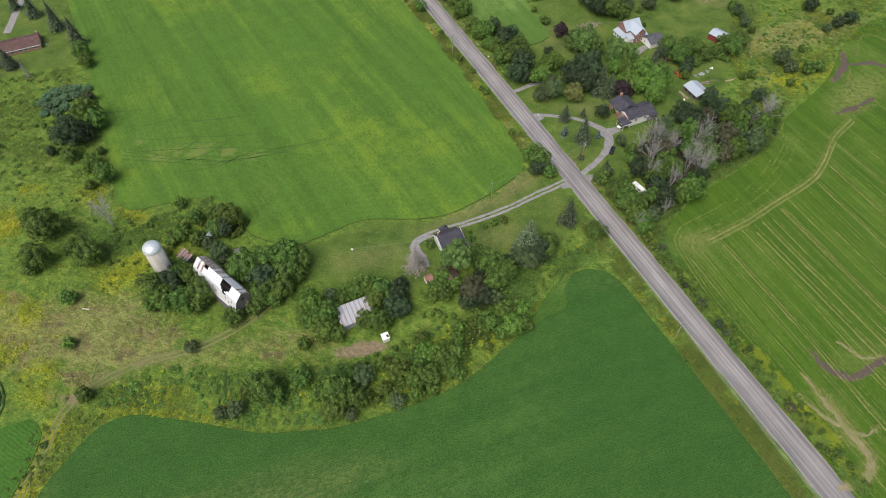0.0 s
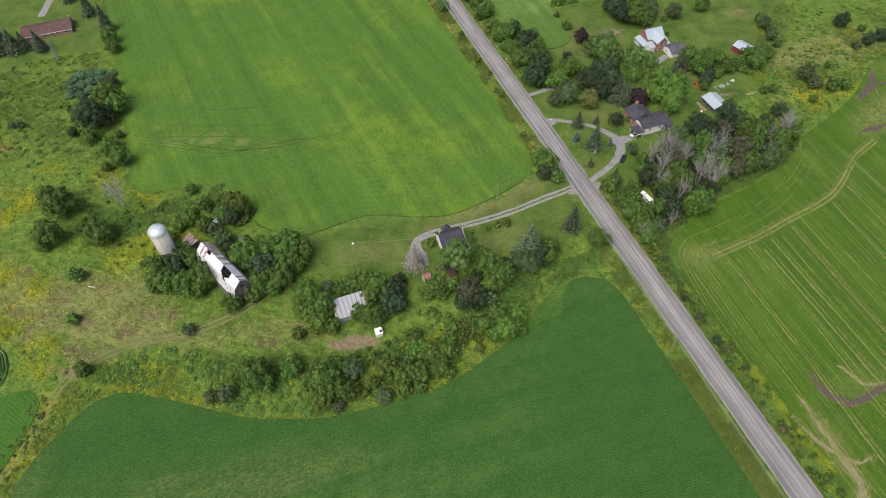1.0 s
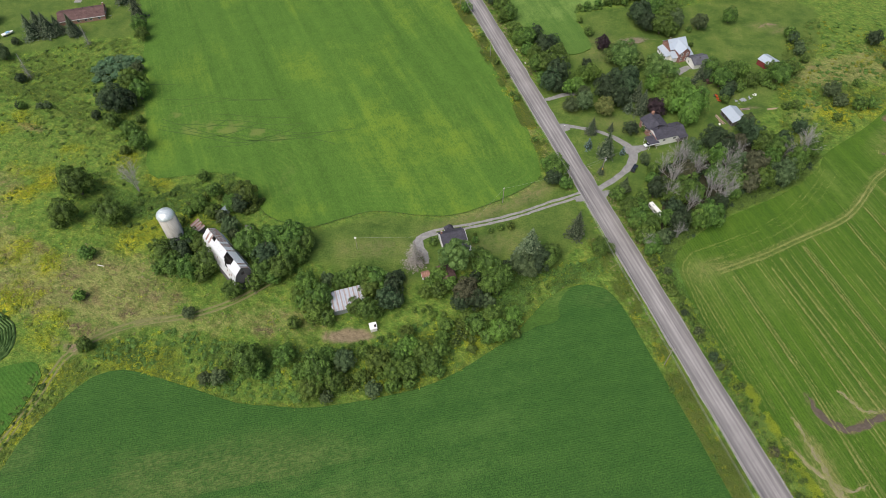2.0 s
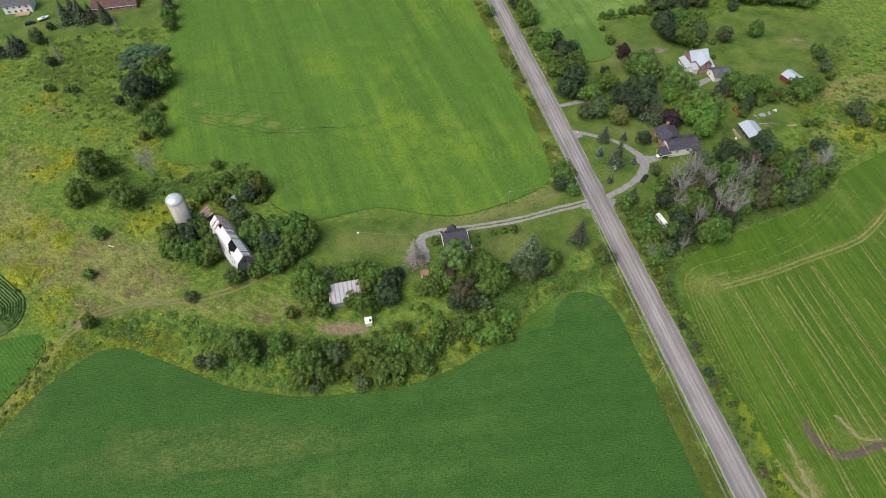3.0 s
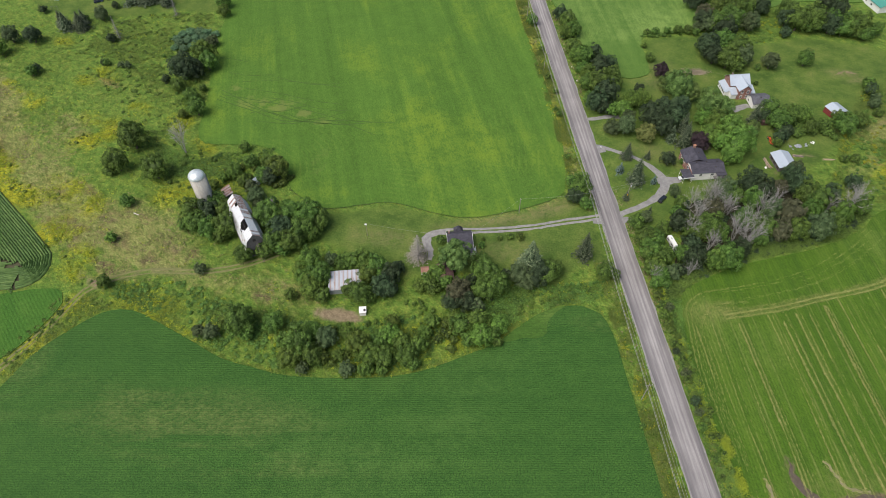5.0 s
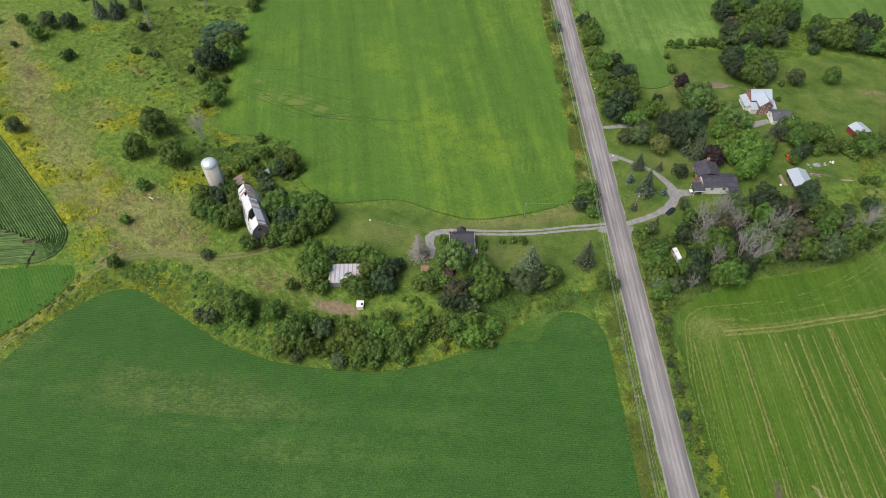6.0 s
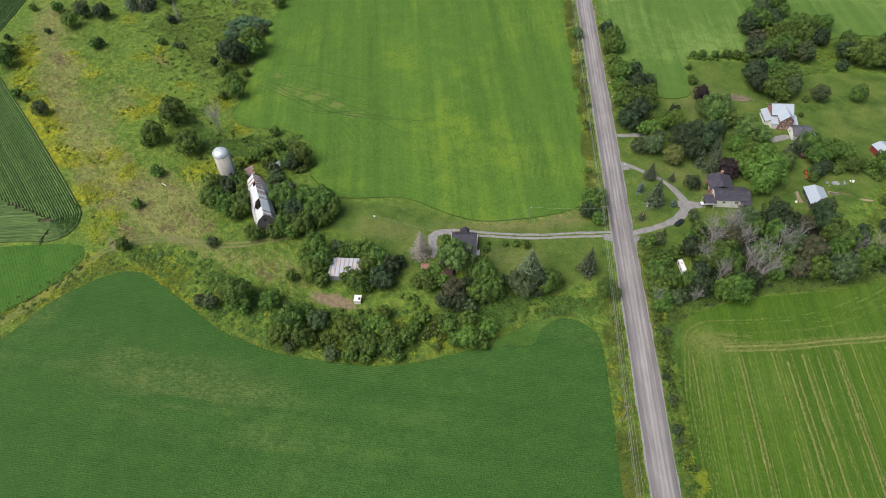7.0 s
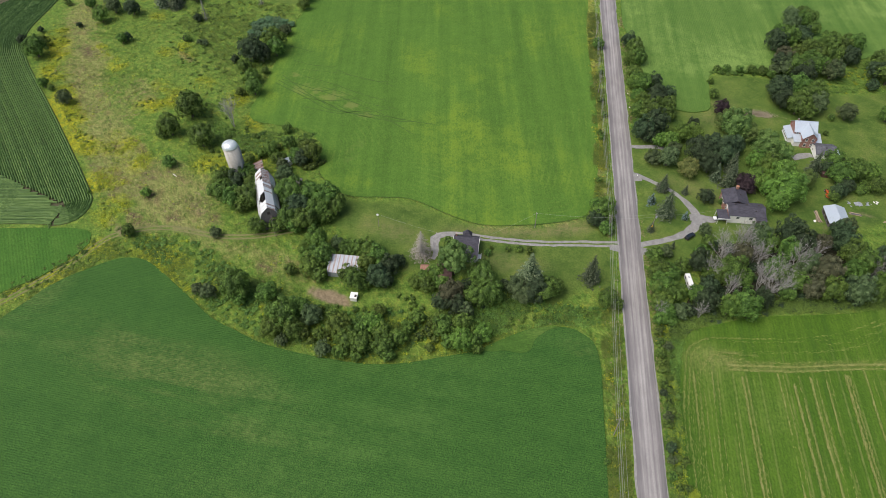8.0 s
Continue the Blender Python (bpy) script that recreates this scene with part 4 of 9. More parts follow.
track_side = np.stack([track_side[:, 1], -track_side[:, 0]], 1) / np.linalg.norm(track_side, axis=1)[:, None]
for k in (-1, 1):
    ribbon("field_track", TRACK + track_side * 0.95 * k, 0.38, 0.05, TRACK_GRASS, "trodden pale grass wheel track across a meadow", "track", 0.02, 0.14, 12 + k)
ribbon("driveway_loop", DRIVE_LINES[1], 1.0, 0.06, DARK_GRAVEL, "grey gravel loop driveway off the road", "driveway", 0.03, 0.14, 6, (1.3, 1.0, 1.0, 1.0, 1.4, 2.0, 1.9, 1.5, 1.2, 1.4))
ribbon("driveway_apron", smooth_line([(73, 222), (78, 224), (83, 226)], 1.5), 2.2, 0.07, DARK_GRAVEL, "grey gravel parking apron before a carport", "driveway", 0.02, 0.3, 7, (0.8, 1.1, 0.9, 0.6))
ribbon("farm_drive", smooth_line([(35, 253.5), (41, 257), (46, 259.5), (52, 261)], 2), 1.1, 0.06, DARK_GRAVEL, "grey gravel farm drive under trees", "driveway", 0.02, 0.2, 8)
ribbon("house_apron", smooth_line([(101, 284), (105, 288), (108, 291)], 1.5), 1.7, 0.06, DARK_GRAVEL, "grey gravel yard beside a garage", "driveway", 0.02, 0.3, 9)
for s, o in ((0, -7.5), (0.5, 7.5), (-43, 7)):
    c = by_road(s, o * 0.75)
    ribbon("road_mouth", np.array([c + ACROSS * np.sign(o) * k for k in np.linspace(-2.2, 2.6, 9)]), 1.6, 0.065, DARK_GRAVEL, "gravel mouth where a drive meets the road", "driveway", 0.02, 0.1, 11, (1.4, 1.25, 1.1, 0.95, 0.85, 0.75))
ribbon("brick_house_drive", smooth_line([(-250, 380), (-243, 340), (-237, 305)], 4), 2.0, 0.06, GRAVEL, "grey driveway leading to a brick house", "driveway", 0.02, 0.1, 10)


# ---- plants: cards of leaves ----
def leaf_cards(rng, at, normal, size, spread=0.35):
    """Small leaf sprays: one three-cornered spray each, at given places and ways."""
    n = len(at)
    normal = normal + spread * rng.normal(size=(n, 3))
    normal /= np.linalg.norm(normal, axis=1)[:, None] + 1e-9
    t = np.cross(normal, rng.normal(size=(n, 3)))
    t /= np.linalg.norm(t, axis=1)[:, None] + 1e-9
    b = np.cross(normal, t)
    s = size[:, None] * rng.uniform(0.7, 1.3, (n, 1))
    v = np.stack([at - t * s, at + t * s * 0.5 - b * s * 0.8, at + t * s * 0.5 + b * s * 0.8], 1).reshape(-1, 3)
    k = np.arange(n)[:, None] * 3
    return v, np.concatenate([k, k + 1, k + 2], 1)


def toned(ob, values):
    """Gives each clump of leaves its own shade of green."""
    ob.data.attributes.new("tone", "FLOAT", "POINT").data.foreach_set("value", np.asarray(values, np.float32))
    return ob


def tufts(name, pts, height, width, mat, label, category, cards=6, seed=3, z=0.0):
    """Standing weeds over an area, one sheet of growth."""
    rng = np.random.default_rng(seed)
    n, cards = len(pts), cards * 2
    h = height * rng.uniform(0.45, 1.25, n)
    base = np.repeat(np.concatenate([pts, np.full((n, 1), z)], 1), cards, 0)
    hh = np.repeat(h, cards)
    off = rng.normal(size=(n * cards, 2)) * width * 0.45
    at = base + np.concatenate([off, (hh * rng.uniform(0.25, 1.0, n * cards))[:, None]], 1)
    nrm = np.concatenate([off * 0.5, np.full((n * cards, 1), 0.9)], 1) + 0.2 * rng.normal(size=(n * cards, 3))
    v, f = leaf_cards(rng, at, nrm, np.full(n * cards, 0.23 * width))
    shade = np.clip(0.5 + 2.2 * (patchy(pts[:, 0], pts[:, 1], 7, seed + 90) - 0.5) + 0.15 * rng.normal(size=n), 0, 1)
    return tagged(toned(from_arrays(name, v, f, mat), np.repeat(shade, cards * 3)), label, category, kind="stuff")


def scatter(rng, poly, count, rule=None):
    lo, hi = poly.min(0), poly.max(0)
    p = rng.uniform(lo, hi, (count, 2))
    p = p[inside(poly, p[:, 0], p[:, 1])]
    return p if rule is None else p[rng.uniform(size=len(p)) < rule(p[:, 0], p[:, 1])]


rng = np.random.default_rng(11)


def clear(x, y):
    """Chance of growth: none on drives, tracks and lawns."""
    free = ((off_line(TRACK, x, y) > 2.2) | (y < 80)) & (off_line(DRIVE_LINES[0], x, y) > 3) & ~inside(LAWN_WEST, x, y) & ~inside(LAWN_NORTH, x, y) & (blob(x, y, -29, 110, 11, 3.6, 10) < 0.35)
    return free * 1.0


def weed_rule(x, y):
    return clear(x, y) * np.clip(0.35 + 5 * (patchy(x, y, 11, 1) - 0.48) - 0.75 * dryness(x, y), 0.03, 1)


tufts("weeds", scatter(rng, MEADOW_EDGE, 30000, weed_rule), 0.35, 0.8, LEAVES["weed"], "tall mixed green weeds of an old meadow", "weeds", 5)
tufts("goldenrod", scatter(rng, MEADOW_EDGE, 110000, lambda x, y: clear(x, y) * np.clip((gold_at(x, y) + 0.03) * np.clip(11 * (patchy(x, y, 9, 4) - 0.46), 0, 1.5), 0, 1)), 0.7, 0.75, LEAVES["gold"], "yellow flowering goldenrod in the meadow", "wildflowers", 6, 5)
tufts("dry_grass", scatter(rng, MEADOW_EDGE, 22000, lambda x, y: clear(x, y) * np.clip(dryness(x, y) * 5 * (patchy(x, y, 8, 6) - 0.4), 0, 1)), 0.45, 0.9, LEAVES["straw"], "straw-coloured dry meadow grass", "grass", 4, 6)


LUSH = np.array([(-150, 205), (-160, 226), (-172, 250), (-190, 275), (-212, 268), (-232, 256), (-250, 240), (-235, 222), (-205, 215), (-180, 200), (-160, 190), (-146, 194)], float)
tufts("tall_weeds", scatter(rng, LUSH, 6500, lambda x, y: np.clip(0.45 + 5 * (patchy(x, y, 9, 14) - 0.5), 0, 1)), 0.5, 1.0, LEAVES["weed"], "lush tall green weeds beside a fence row", "weeds", 6, 48)


LOW_STRIP = np.array([(-112, 88), (-100, 88), (-60, 82), (-20, 88), (10, 104), (10, 116), (-20, 108), (-60, 101), (-108, 99)], float)
tufts("low_weeds", scatter(rng, LOW_STRIP, 8000, lambda x, y: np.clip(0.5 + 5 * (patchy(x, y, 9, 16) - 0.5), 0, 1)), 0.6, 1.1, LEAVES["B"], "leafy green weeds between a hedge and a field", "weeds", 5, 50)
YARD_WEEDS = np.array([(-154, 170), (-138, 166), (-127, 164), (-118, 174), (-97, 183.5), (-99, 174), (-108, 167), (-111, 160), (-121, 153), (-135, 152), (-147, 157)], float)
tufts("yard_weeds", scatter(rng, YARD_WEEDS, 3200, lambda x, y: np.clip(0.6 + 4 * (patchy(x, y, 8, 18) - 0.5), 0, 1)), 0.7, 1.1, LEAVES["B"], "lush green weeds round a dead tree and silo", "weeds", 5, 51)
HOLLOW = np.array([(22, 116), (38, 134), (48, 143), (60, 148), (62, 158), (44, 149), (28, 146), (14, 138), (16, 124)], float)
tufts("hollow_weeds", scatter(rng, HOLLOW, 4200, lambda x, y: np.clip(0.55 + 4 * (patchy(x, y, 8, 15) - 0.5), 0, 1)), 0.6, 1.1, LEAVES["B"], "dense dark green weeds between a house and a field", "weeds", 6, 49)


def verge(name, side, near, far, count, mat, label, height, seed, chance=1.0, s0=-190, s1=150):
    r = np.random.default_rng(seed)
    s, o = r.uniform(s0, s1, count), side * r.uniform(near, far, count)
    p = ROAD_AT + ALONG * s[:, None] + ACROSS * o[:, None]
    keep = (off_line(DRIVE_LINES[0], p[:, 0], p[:, 1]) > 4) & (off_line(DRIVE_LINES[1], p[:, 0], p[:, 1]) > 4) & ~inside(LAWN_EAST, p[:, 0], p[:, 1]) & ~inside(LAWN_WEST, p[:, 0], p[:, 1])
    keep &= 0.5 + 4 * (patchy(p[:, 0], p[:, 1], 6, seed) - 0.5) > r.uniform(size=count) * (2 - chance)
    return tufts(name, p[keep], height, 0.85, mat, label, "verge plants", 5, seed)


STRIP_POLY = np.array([(-136, 30), (-128, 48), (-124.5, 62), (-118, 75), (-111, 84), (-126, 88), (-130, 80), (-130, 68), (-133, 54), (-142, 34)], float)
tufts("strip_goldenrod", scatter(rng, STRIP_POLY, 1500, lambda x, y: (off_line(TRACK, x, y) > 1.7) * np.clip(4 * (patchy(x, y, 5, 2) - 0.45), 0, 1)), 1.0, 0.9, LEAVES["gold"], "goldenrod in a strip between two fields", "wildflowers", 5, 46)
tufts("strip_weeds", scatter(rng, STRIP_POLY, 1700, lambda x, y: (off_line(TRACK, x, y) > 1.7) * 1.0), 0.9, 0.9, LEAVES["weed"], "green weeds in a strip between two fields", "weeds", 5, 47)
verge("verge_weeds", -1, 6.0, 13.0, 11000, LEAVES["weed"], "green weeds on the road verge", 0.7, 21)
verge("verge_goldenrod", -1, 6.5, 12.8, 1000, LEAVES["gold"], "yellow goldenrod on the road verge", 0.8, 22, 0.9)
verge("verge_dry_grass", -1, 5.2, 12.0, 600, LEAVES["straw"], "dry grass along the road verge", 0.4, 23)
verge("ditch_weeds", 1, 6.0, 11.0, 5000, LEAVES["weed"], "green weeds in the roadside ditch", 0.9, 24, 1.0, 30, 150)
verge("ditch_goldenrod", 1, 6.5, 11.0, 1500, LEAVES["gold"], "yellow goldenrod in the roadside ditch", 1.0, 25, 0.8, 30, 150)
verge("gateway_goldenrod", 1, 10.6, 13.4, 1500, LEAVES["gold"], "band of yellow goldenrod beside a field gateway", 1.1, 27, 1.0, 96, 138)
verge("ditch_grass", 1, 5.2, 9.0, 1500, LEAVES["straw"], "dry grass in the roadside ditch", 0.4, 26, 1.0, -190, 150)


def rim(name, edge, count, low, high, mat, label, height, seed, rule):
    """A weedy border just outside a field's edge."""
    r = np.random.default_rng(seed)
    k = r.integers(0, len(edge), count)
    p = edge[k] + r.normal(size=(count, 2)) * 1.4
    keep = ~inside(edge, p[:, 0], p[:, 1]) & rule(p[:, 0], p[:, 1])
    return tufts(name, p[keep], height, 0.8, mat, label, "field border", 5, seed)


rim("border_weeds", SOY_EDGE, 3500, 0, 2, LEAVES["weed"], "green weeds along a soybean field", 0.7, 31, lambda x, y: (y > 30) & (x < 64))
rim("border_goldenrod", SOY_EDGE, 700, 0, 2, LEAVES["gold"], "goldenrod along a soybean field", 0.8, 32, lambda x, y: (y > 30) & (x < 64))
south = HAY_EDGE[(HAY_EDGE[:, 1] < 200) & (HAY_EDGE[:, 0] > -86) & (HAY_EDGE[:, 0] < 36)]
south = south[np.argsort(south[:, 0])]
south = smooth_line(south, 0.28)
# edge grass in dark leaf colour, which draws the shadow line the sun leaves out
tufts("hay_edge_grass", south + np.random.default_rng(34).normal(size=south.shape) * 0.14, 0.4, 0.36, LEAVES["D"], "grass tufts coloured dark for the shade line at a hay field's edge", "grass", 6, 34)
rim("fence_row_weeds", HAY_EDGE, 2600, 0, 2, LEAVES["weed"], "weeds along a hay field fence row", 0.9, 33, lambda x, y: (x < -75) & (y < 420))
EAST_SCRUB = np.array([(160, 235), (172, 248), (196, 268), (208, 284), (226, 299), (250, 308), (250, 345), (180, 345), (160, 318), (150, 280), (146, 250), (150, 236)], float)
tufts("scrub_weeds", scatter(rng, EAST_SCRUB, 6500, lambda x, y: np.clip(0.4 + 5 * (patchy(x, y, 10, 3) - 0.5), 0.03, 1)), 0.9, 1.1, LEAVES["weed"], "rough green weeds of an old pasture", "weeds", 5, 41)
tufts("scrub_goldenrod", scatter(rng, EAST_SCRUB, 6500, lambda x, y: np.clip(gold_at(x, y) * 0.6 + 5 * (patchy(x, y, 9, 8) - 0.58), 0, 1)), 1.0, 0.9, LEAVES["gold"], "goldenrod patches in an old pasture", "wildflowers", 5, 42)
WOOD_EDGE = smooth_line([(88, 160), (93, 172), (108, 187), (134, 204), (152, 219), (158, 234)], 2)
edge_pts = WOOD_EDGE[rng.integers(0, len(WOOD_EDGE), 2600)] + rng.normal(size=(2600, 2)) * 1.5 + np.array((-1.0, 1.0))
tufts("wood_edge_weeds", edge_pts, 1.1, 1.1, LEAVES["B"], "leafy undergrowth along a wood's edge", "weeds", 5, 43)
GATE_MARGIN = np.array([(83, 160), (91, 160), (91.5, 155), (94, 144), (103, 118), (117, 88), (113, 87), (99, 117), (89.5, 143), (86, 152)], float)
tufts("margin_weeds", scatter(rng, GATE_MARGIN, 5000), 0.7, 0.9, LEAVES["B"], "leafy green weeds between a road ditch and a cut field", "weeds", 5, 44)
FAR_SCRUB = np.array([(92, 352), (108, 345), (128, 366), (160, 372), (175, 385), (130, 396), (108, 380)], float)
tufts("far_weeds", scatter(rng, FAR_SCRUB, 2600), 1.0, 1.0, LEAVES["weed"], "green scrub behind a farmhouse", "weeds", 5, 45)


# ---- loose straw left in lines on the cut field ----
def litter(name, runs, label, seed):
    """Scraps of straw lying along lines on the stubble, thick and thin by turns."""
    r = np.random.default_rng(seed)
    at, lie, share = [], [], []
    for line, spread, density, fill in runs:
        q = smooth_line(line, 0.5)
        k = r.integers(0, len(q), int(len(q) * 0.26 * density))
        t = np.gradient(q, axis=0)
        t /= np.linalg.norm(t, axis=1)[:, None] + 1e-9
        side = np.stack([-t[:, 1], t[:, 0]], 1)
        thick = patchy(k * 0.5, np.full(len(k), seed * 7.0 + len(at) * 13.0), 22, seed) + 0.35 * (patchy(q[k, 0], q[k, 1], 3.5, seed + 1) - 0.5)
        p = q[k] + side[k] * (r.normal(size=len(k)) * spread * (0.6 + 0.8 * thick))[:, None] + t[k] * r.uniform(-0.4, 0.4, (len(k), 1))
        keep = (thick + 0.1 * r.normal(size=len(k)) > 0.85 - 0.7 * fill) & inside(CUT_EDGE, p[:, 0], p[:, 1])
        at.append(p[keep])
        lie.append(t[k][keep])
        share.append(np.full(keep.sum(), min(1.0, 0.25 + density / 60)))
    at = np.concatenate(at)
    at = np.concatenate([at, r.uniform(0.2, 0.28, (len(at), 1))], 1)
    way = np.concatenate(lie) + 0.16 * r.normal(size=(len(at), 2))
    way = np.concatenate([way, np.zeros((len(at), 1))], 1) * r.uniform(0.18, 0.5, (len(at), 1))
    wide = np.stack([-way[:, 1], way[:, 0], 0.1 * r.normal(size=len(at))], 1) * r.uniform(0.1, 0.22, (len(at), 1))
    v = np.stack([at - way, at + way * 0.8 - wide, at + way + wide], 1).reshape(-1, 3)
    f = np.arange(len(v)).reshape(-1, 3)
    tone = np.repeat(np.clip((patchy(at[:, 0], at[:, 1], 2.5, seed + 4) + 0.15 * r.normal(size=len(at))) * 1.3 * np.concatenate(share), 0, 1), 3)
    return tagged(toned(from_arrays(name, v, f, LEAVES["litter"]), tone), label, "straw", kind="stuff")


def straw_lines():
    way, off = np.array((0.387, -0.922)), np.array((0.922, 0.387))
    runs = []
    rows = [(-21.1, 0.9, 0.55), (-18.6, 0.6, 0.4), (-15.2, 0.8, 0.5), (-9.3, 0.6, 0.45), (-5.2, 1.1, 0.62), (-2.2, 0.5, 0.4), (6.8, 0.9, 0.55), (12.1, 1.3, 0.7), (18.0, 1.4, 0.72), (22.5, 1.0, 0.6),
            (29.4, 1.4, 0.75), (36.2, 1.0, 0.55), (41.8, 1.3, 0.7), (47.5, 0.8, 0.5), (54.0, 1.1, 0.6), (60.5, 0.9, 0.5), (67.0, 1.1, 0.6), (74.0, 0.8, 0.5), (81.0, 0.9, 0.5), (90.0, 0.8, 0.5)]
    r = np.random.default_rng(71)
    for d, thick, fill in rows:
        for twin, share in ((0.0, 1.0), (1.5 + 0.4 * r.normal(), 0.45)):
            s = np.arange(-120.0, 100.0, 3.0)
            p = np.array((120.0, 150.0)) + way * s[:, None] + off * (d + twin + 0.45 * np.sin(s * 0.04 + d) + 1.2 * (patchy(s, np.full(len(s), d * 5), 26, 19) - 0.5))[:, None]
            ahead = np.array([STRAW_LINE[np.argmin(np.abs((STRAW_LINE - q) @ off))] for q in p])
            p = p[((p - ahead) @ way > r.uniform(1.0, 5.0)) & (p[:, 1] > 20)]
            if len(p) > 4:
                runs.append((p, 0.07 + 0.09 * thick, 46 * thick ** 1.5 * share, fill * (0.75 + 0.25 * share)))
    litter("straw_lines", runs, "pale straw left in lines by a mower", 72)
    runs = [(STRAW_LINE, 0.24, 60, 0.85), (STRAW_LINE + (0.9, -1.5), 0.24, 50, 0.75), (STRAW_LINE + (-0.8, 1.3), 0.3, 16, 0.5), (HEAD_LINE, 0.2, 26, 0.52), (HEAD_LINE + (1.7, -0.6), 0.2, 22, 0.48), (HEAD_LINE + (3.6, -1.6), 0.3, 10, 0.45),
            (HEAD_LINE + (6.0, -3.0), 0.3, 10, 0.42), (FIELD_GATE, 0.6, 70, 0.9), (FIELD_GATE + (1.6, 0.8), 0.8, 50, 0.8), (GATE_SWEEP, 0.7, 60, 0.8), (GATE_INNER, 0.5, 50, 0.8), *[(q, 0.6, 50, 0.7) for q in SCRAPES], (CORNER_SWEEP, 0.4, 30, 0.6), (CORNER_SWEEP + (2.2, -1.2), 0.5, 24, 0.55)]
    litter("straw_tracks", runs, "pale straw tracks curving round a cut field", 73)


GATE_SWEEP = smooth_line([(119.0, 92.5), (121.6, 88.8), (125.3, 83.8), (129.8, 80.9), (132.7, 79.0), (136.9, 78.0), (141.7, 80.9)], 3)
GATE_INNER = smooth_line([(122.0, 83.0), (125.9, 78.1), (129.7, 76.2), (132.2, 73.4)], 3)
SCRAPES = [smooth_line(q, 2) for q in ([(140.1, 112.3), (143.7, 108.9), (147.3, 105.5), (153.5, 106.2)], [(122.7, 100.2), (125.1, 95.9), (125.5, 91.8)], [(202.0, 258.0), (206.5, 267.2), (209.0, 272.0)], [(215.7, 281.4), (219.7, 288.9), (223.6, 297.0), (231.2, 300.7), (236.0, 296.5), (242.0, 290.0)], [(186.0, 238.0), (190.0, 235.5), (200.0, 238.0), (209.0, 243.0)])]
HEAD_LINE = smooth_line([(112.0, 104.0), (104.0, 122.0), (99.0, 134.0), (96.0, 144.0), (93.8, 152.4), (93.0, 158.5), (96.8, 165.4), (105.3, 170.6), (122.3, 181.0), (137.0, 193.0), (149.4, 208.5), (158.0, 222.0)], 4)
CORNER_SWEEP = smooth_line([(101.0, 150.0), (99.5, 155.5), (102.0, 161.0), (107.5, 164.5), (114.0, 167.5)], 3)
straw_lines()


# ---- corn, row by row along the field's bent edge ----
def corn_rows():
    r = np.random.default_rng(51)
    line = CORN_LINE
    t = np.gradient(line, axis=0)
    t /= np.linalg.norm(t, axis=1)[:, None]
    inward = np.stack([t[:, 1], -t[:, 0]], 1)
    verts, faces, tones = [], [], []
    u = np.arange(3)[None, :, None] / 3
    ways = (inward[:-1, None] + (inward[1:, None] - inward[:-1, None]) * u).reshape(-1, 2)
    for k in range(68):
        d = 0.6 + 0.96 * k
        p = line + inward * d
        fine = (p[:-1, None] + (p[1:, None] - p[:-1, None]) * u).reshape(-1, 2)
        ok = (off_line(line, fine[:, 0], fine[:, 1]) > d - 0.45) & (fine[:, 0] > -350) & (fine[:, 1] > -5) & (fine[:, 1] < 260)
        ok &= off_line(np.array([(-159.5, 88.5), (-163.0, 86.5)]), fine[:, 0], fine[:, 1]) > 0.9
        last = None
        for q, w, good in zip(fine, ways, ok):
            if not good:
                last = None
                continue
            c, b = q + r.normal(size=2) * 0.05, len(verts)
            for o, z in ((-0.47, 0.2), (-0.3, 0.62), (0.0, 0.95), (0.3, 0.62), (0.47, 0.2)):
                verts.append((*(c + w * o * r.uniform(0.85, 1.12)), z * r.uniform(0.75, 1.15)))
            tones += list(np.clip(r.uniform(0, 1) + 0.25 * r.normal(size=5), 0, 1))
            if last is not None:
                faces += [[last + i, last + i + 1, b + i + 1, b + i] for i in range(4)]
            last = b
    return tagged(toned(from_arrays("corn_field", verts, faces, CORN), tones), "tall green corn in curving rows", "corn", kind="stuff")


corn_rows()
field_sheet("corn_soil", np.concatenate([CORN_LINE, [(-460, -110), (-460, 330)]]), 0.04, SHADED_SOIL, "bare brown soil, coloured darker for shade under standing corn", 4.0)


# ---- trees ----
def limbs(rng, bm, base, tip, r, depth, spread=0.6, twigs=3, sides=5):
    """A trunk or limb with its branches."""
    base, tip = Vector(base), Vector(tip)
    mid = base.lerp(tip, 0.5) + Vector(rng.normal(size=3)) * (tip - base).length * 0.07
    tube(bm, base, mid, r, r * 0.75, sides, False)
    tube(bm, mid, tip, r * 0.75, r * 0.42, sides, False)
    if depth:
        for k in range(twigs):
            f = 0.45 + 0.55 * (k + 1) / twigs
            start = base.lerp(tip, f)
            way = ((tip - base).normalized() + Vector(rng.normal(size=3)) * spread).normalized()
            way.z = abs(way.z) * 0.8 + 0.15
            limbs(rng, bm, start, start + way * (tip - base).length * rng.uniform(0.5, 0.8), r * 0.45, depth - 1, spread, twigs, max(3, sides - 1))


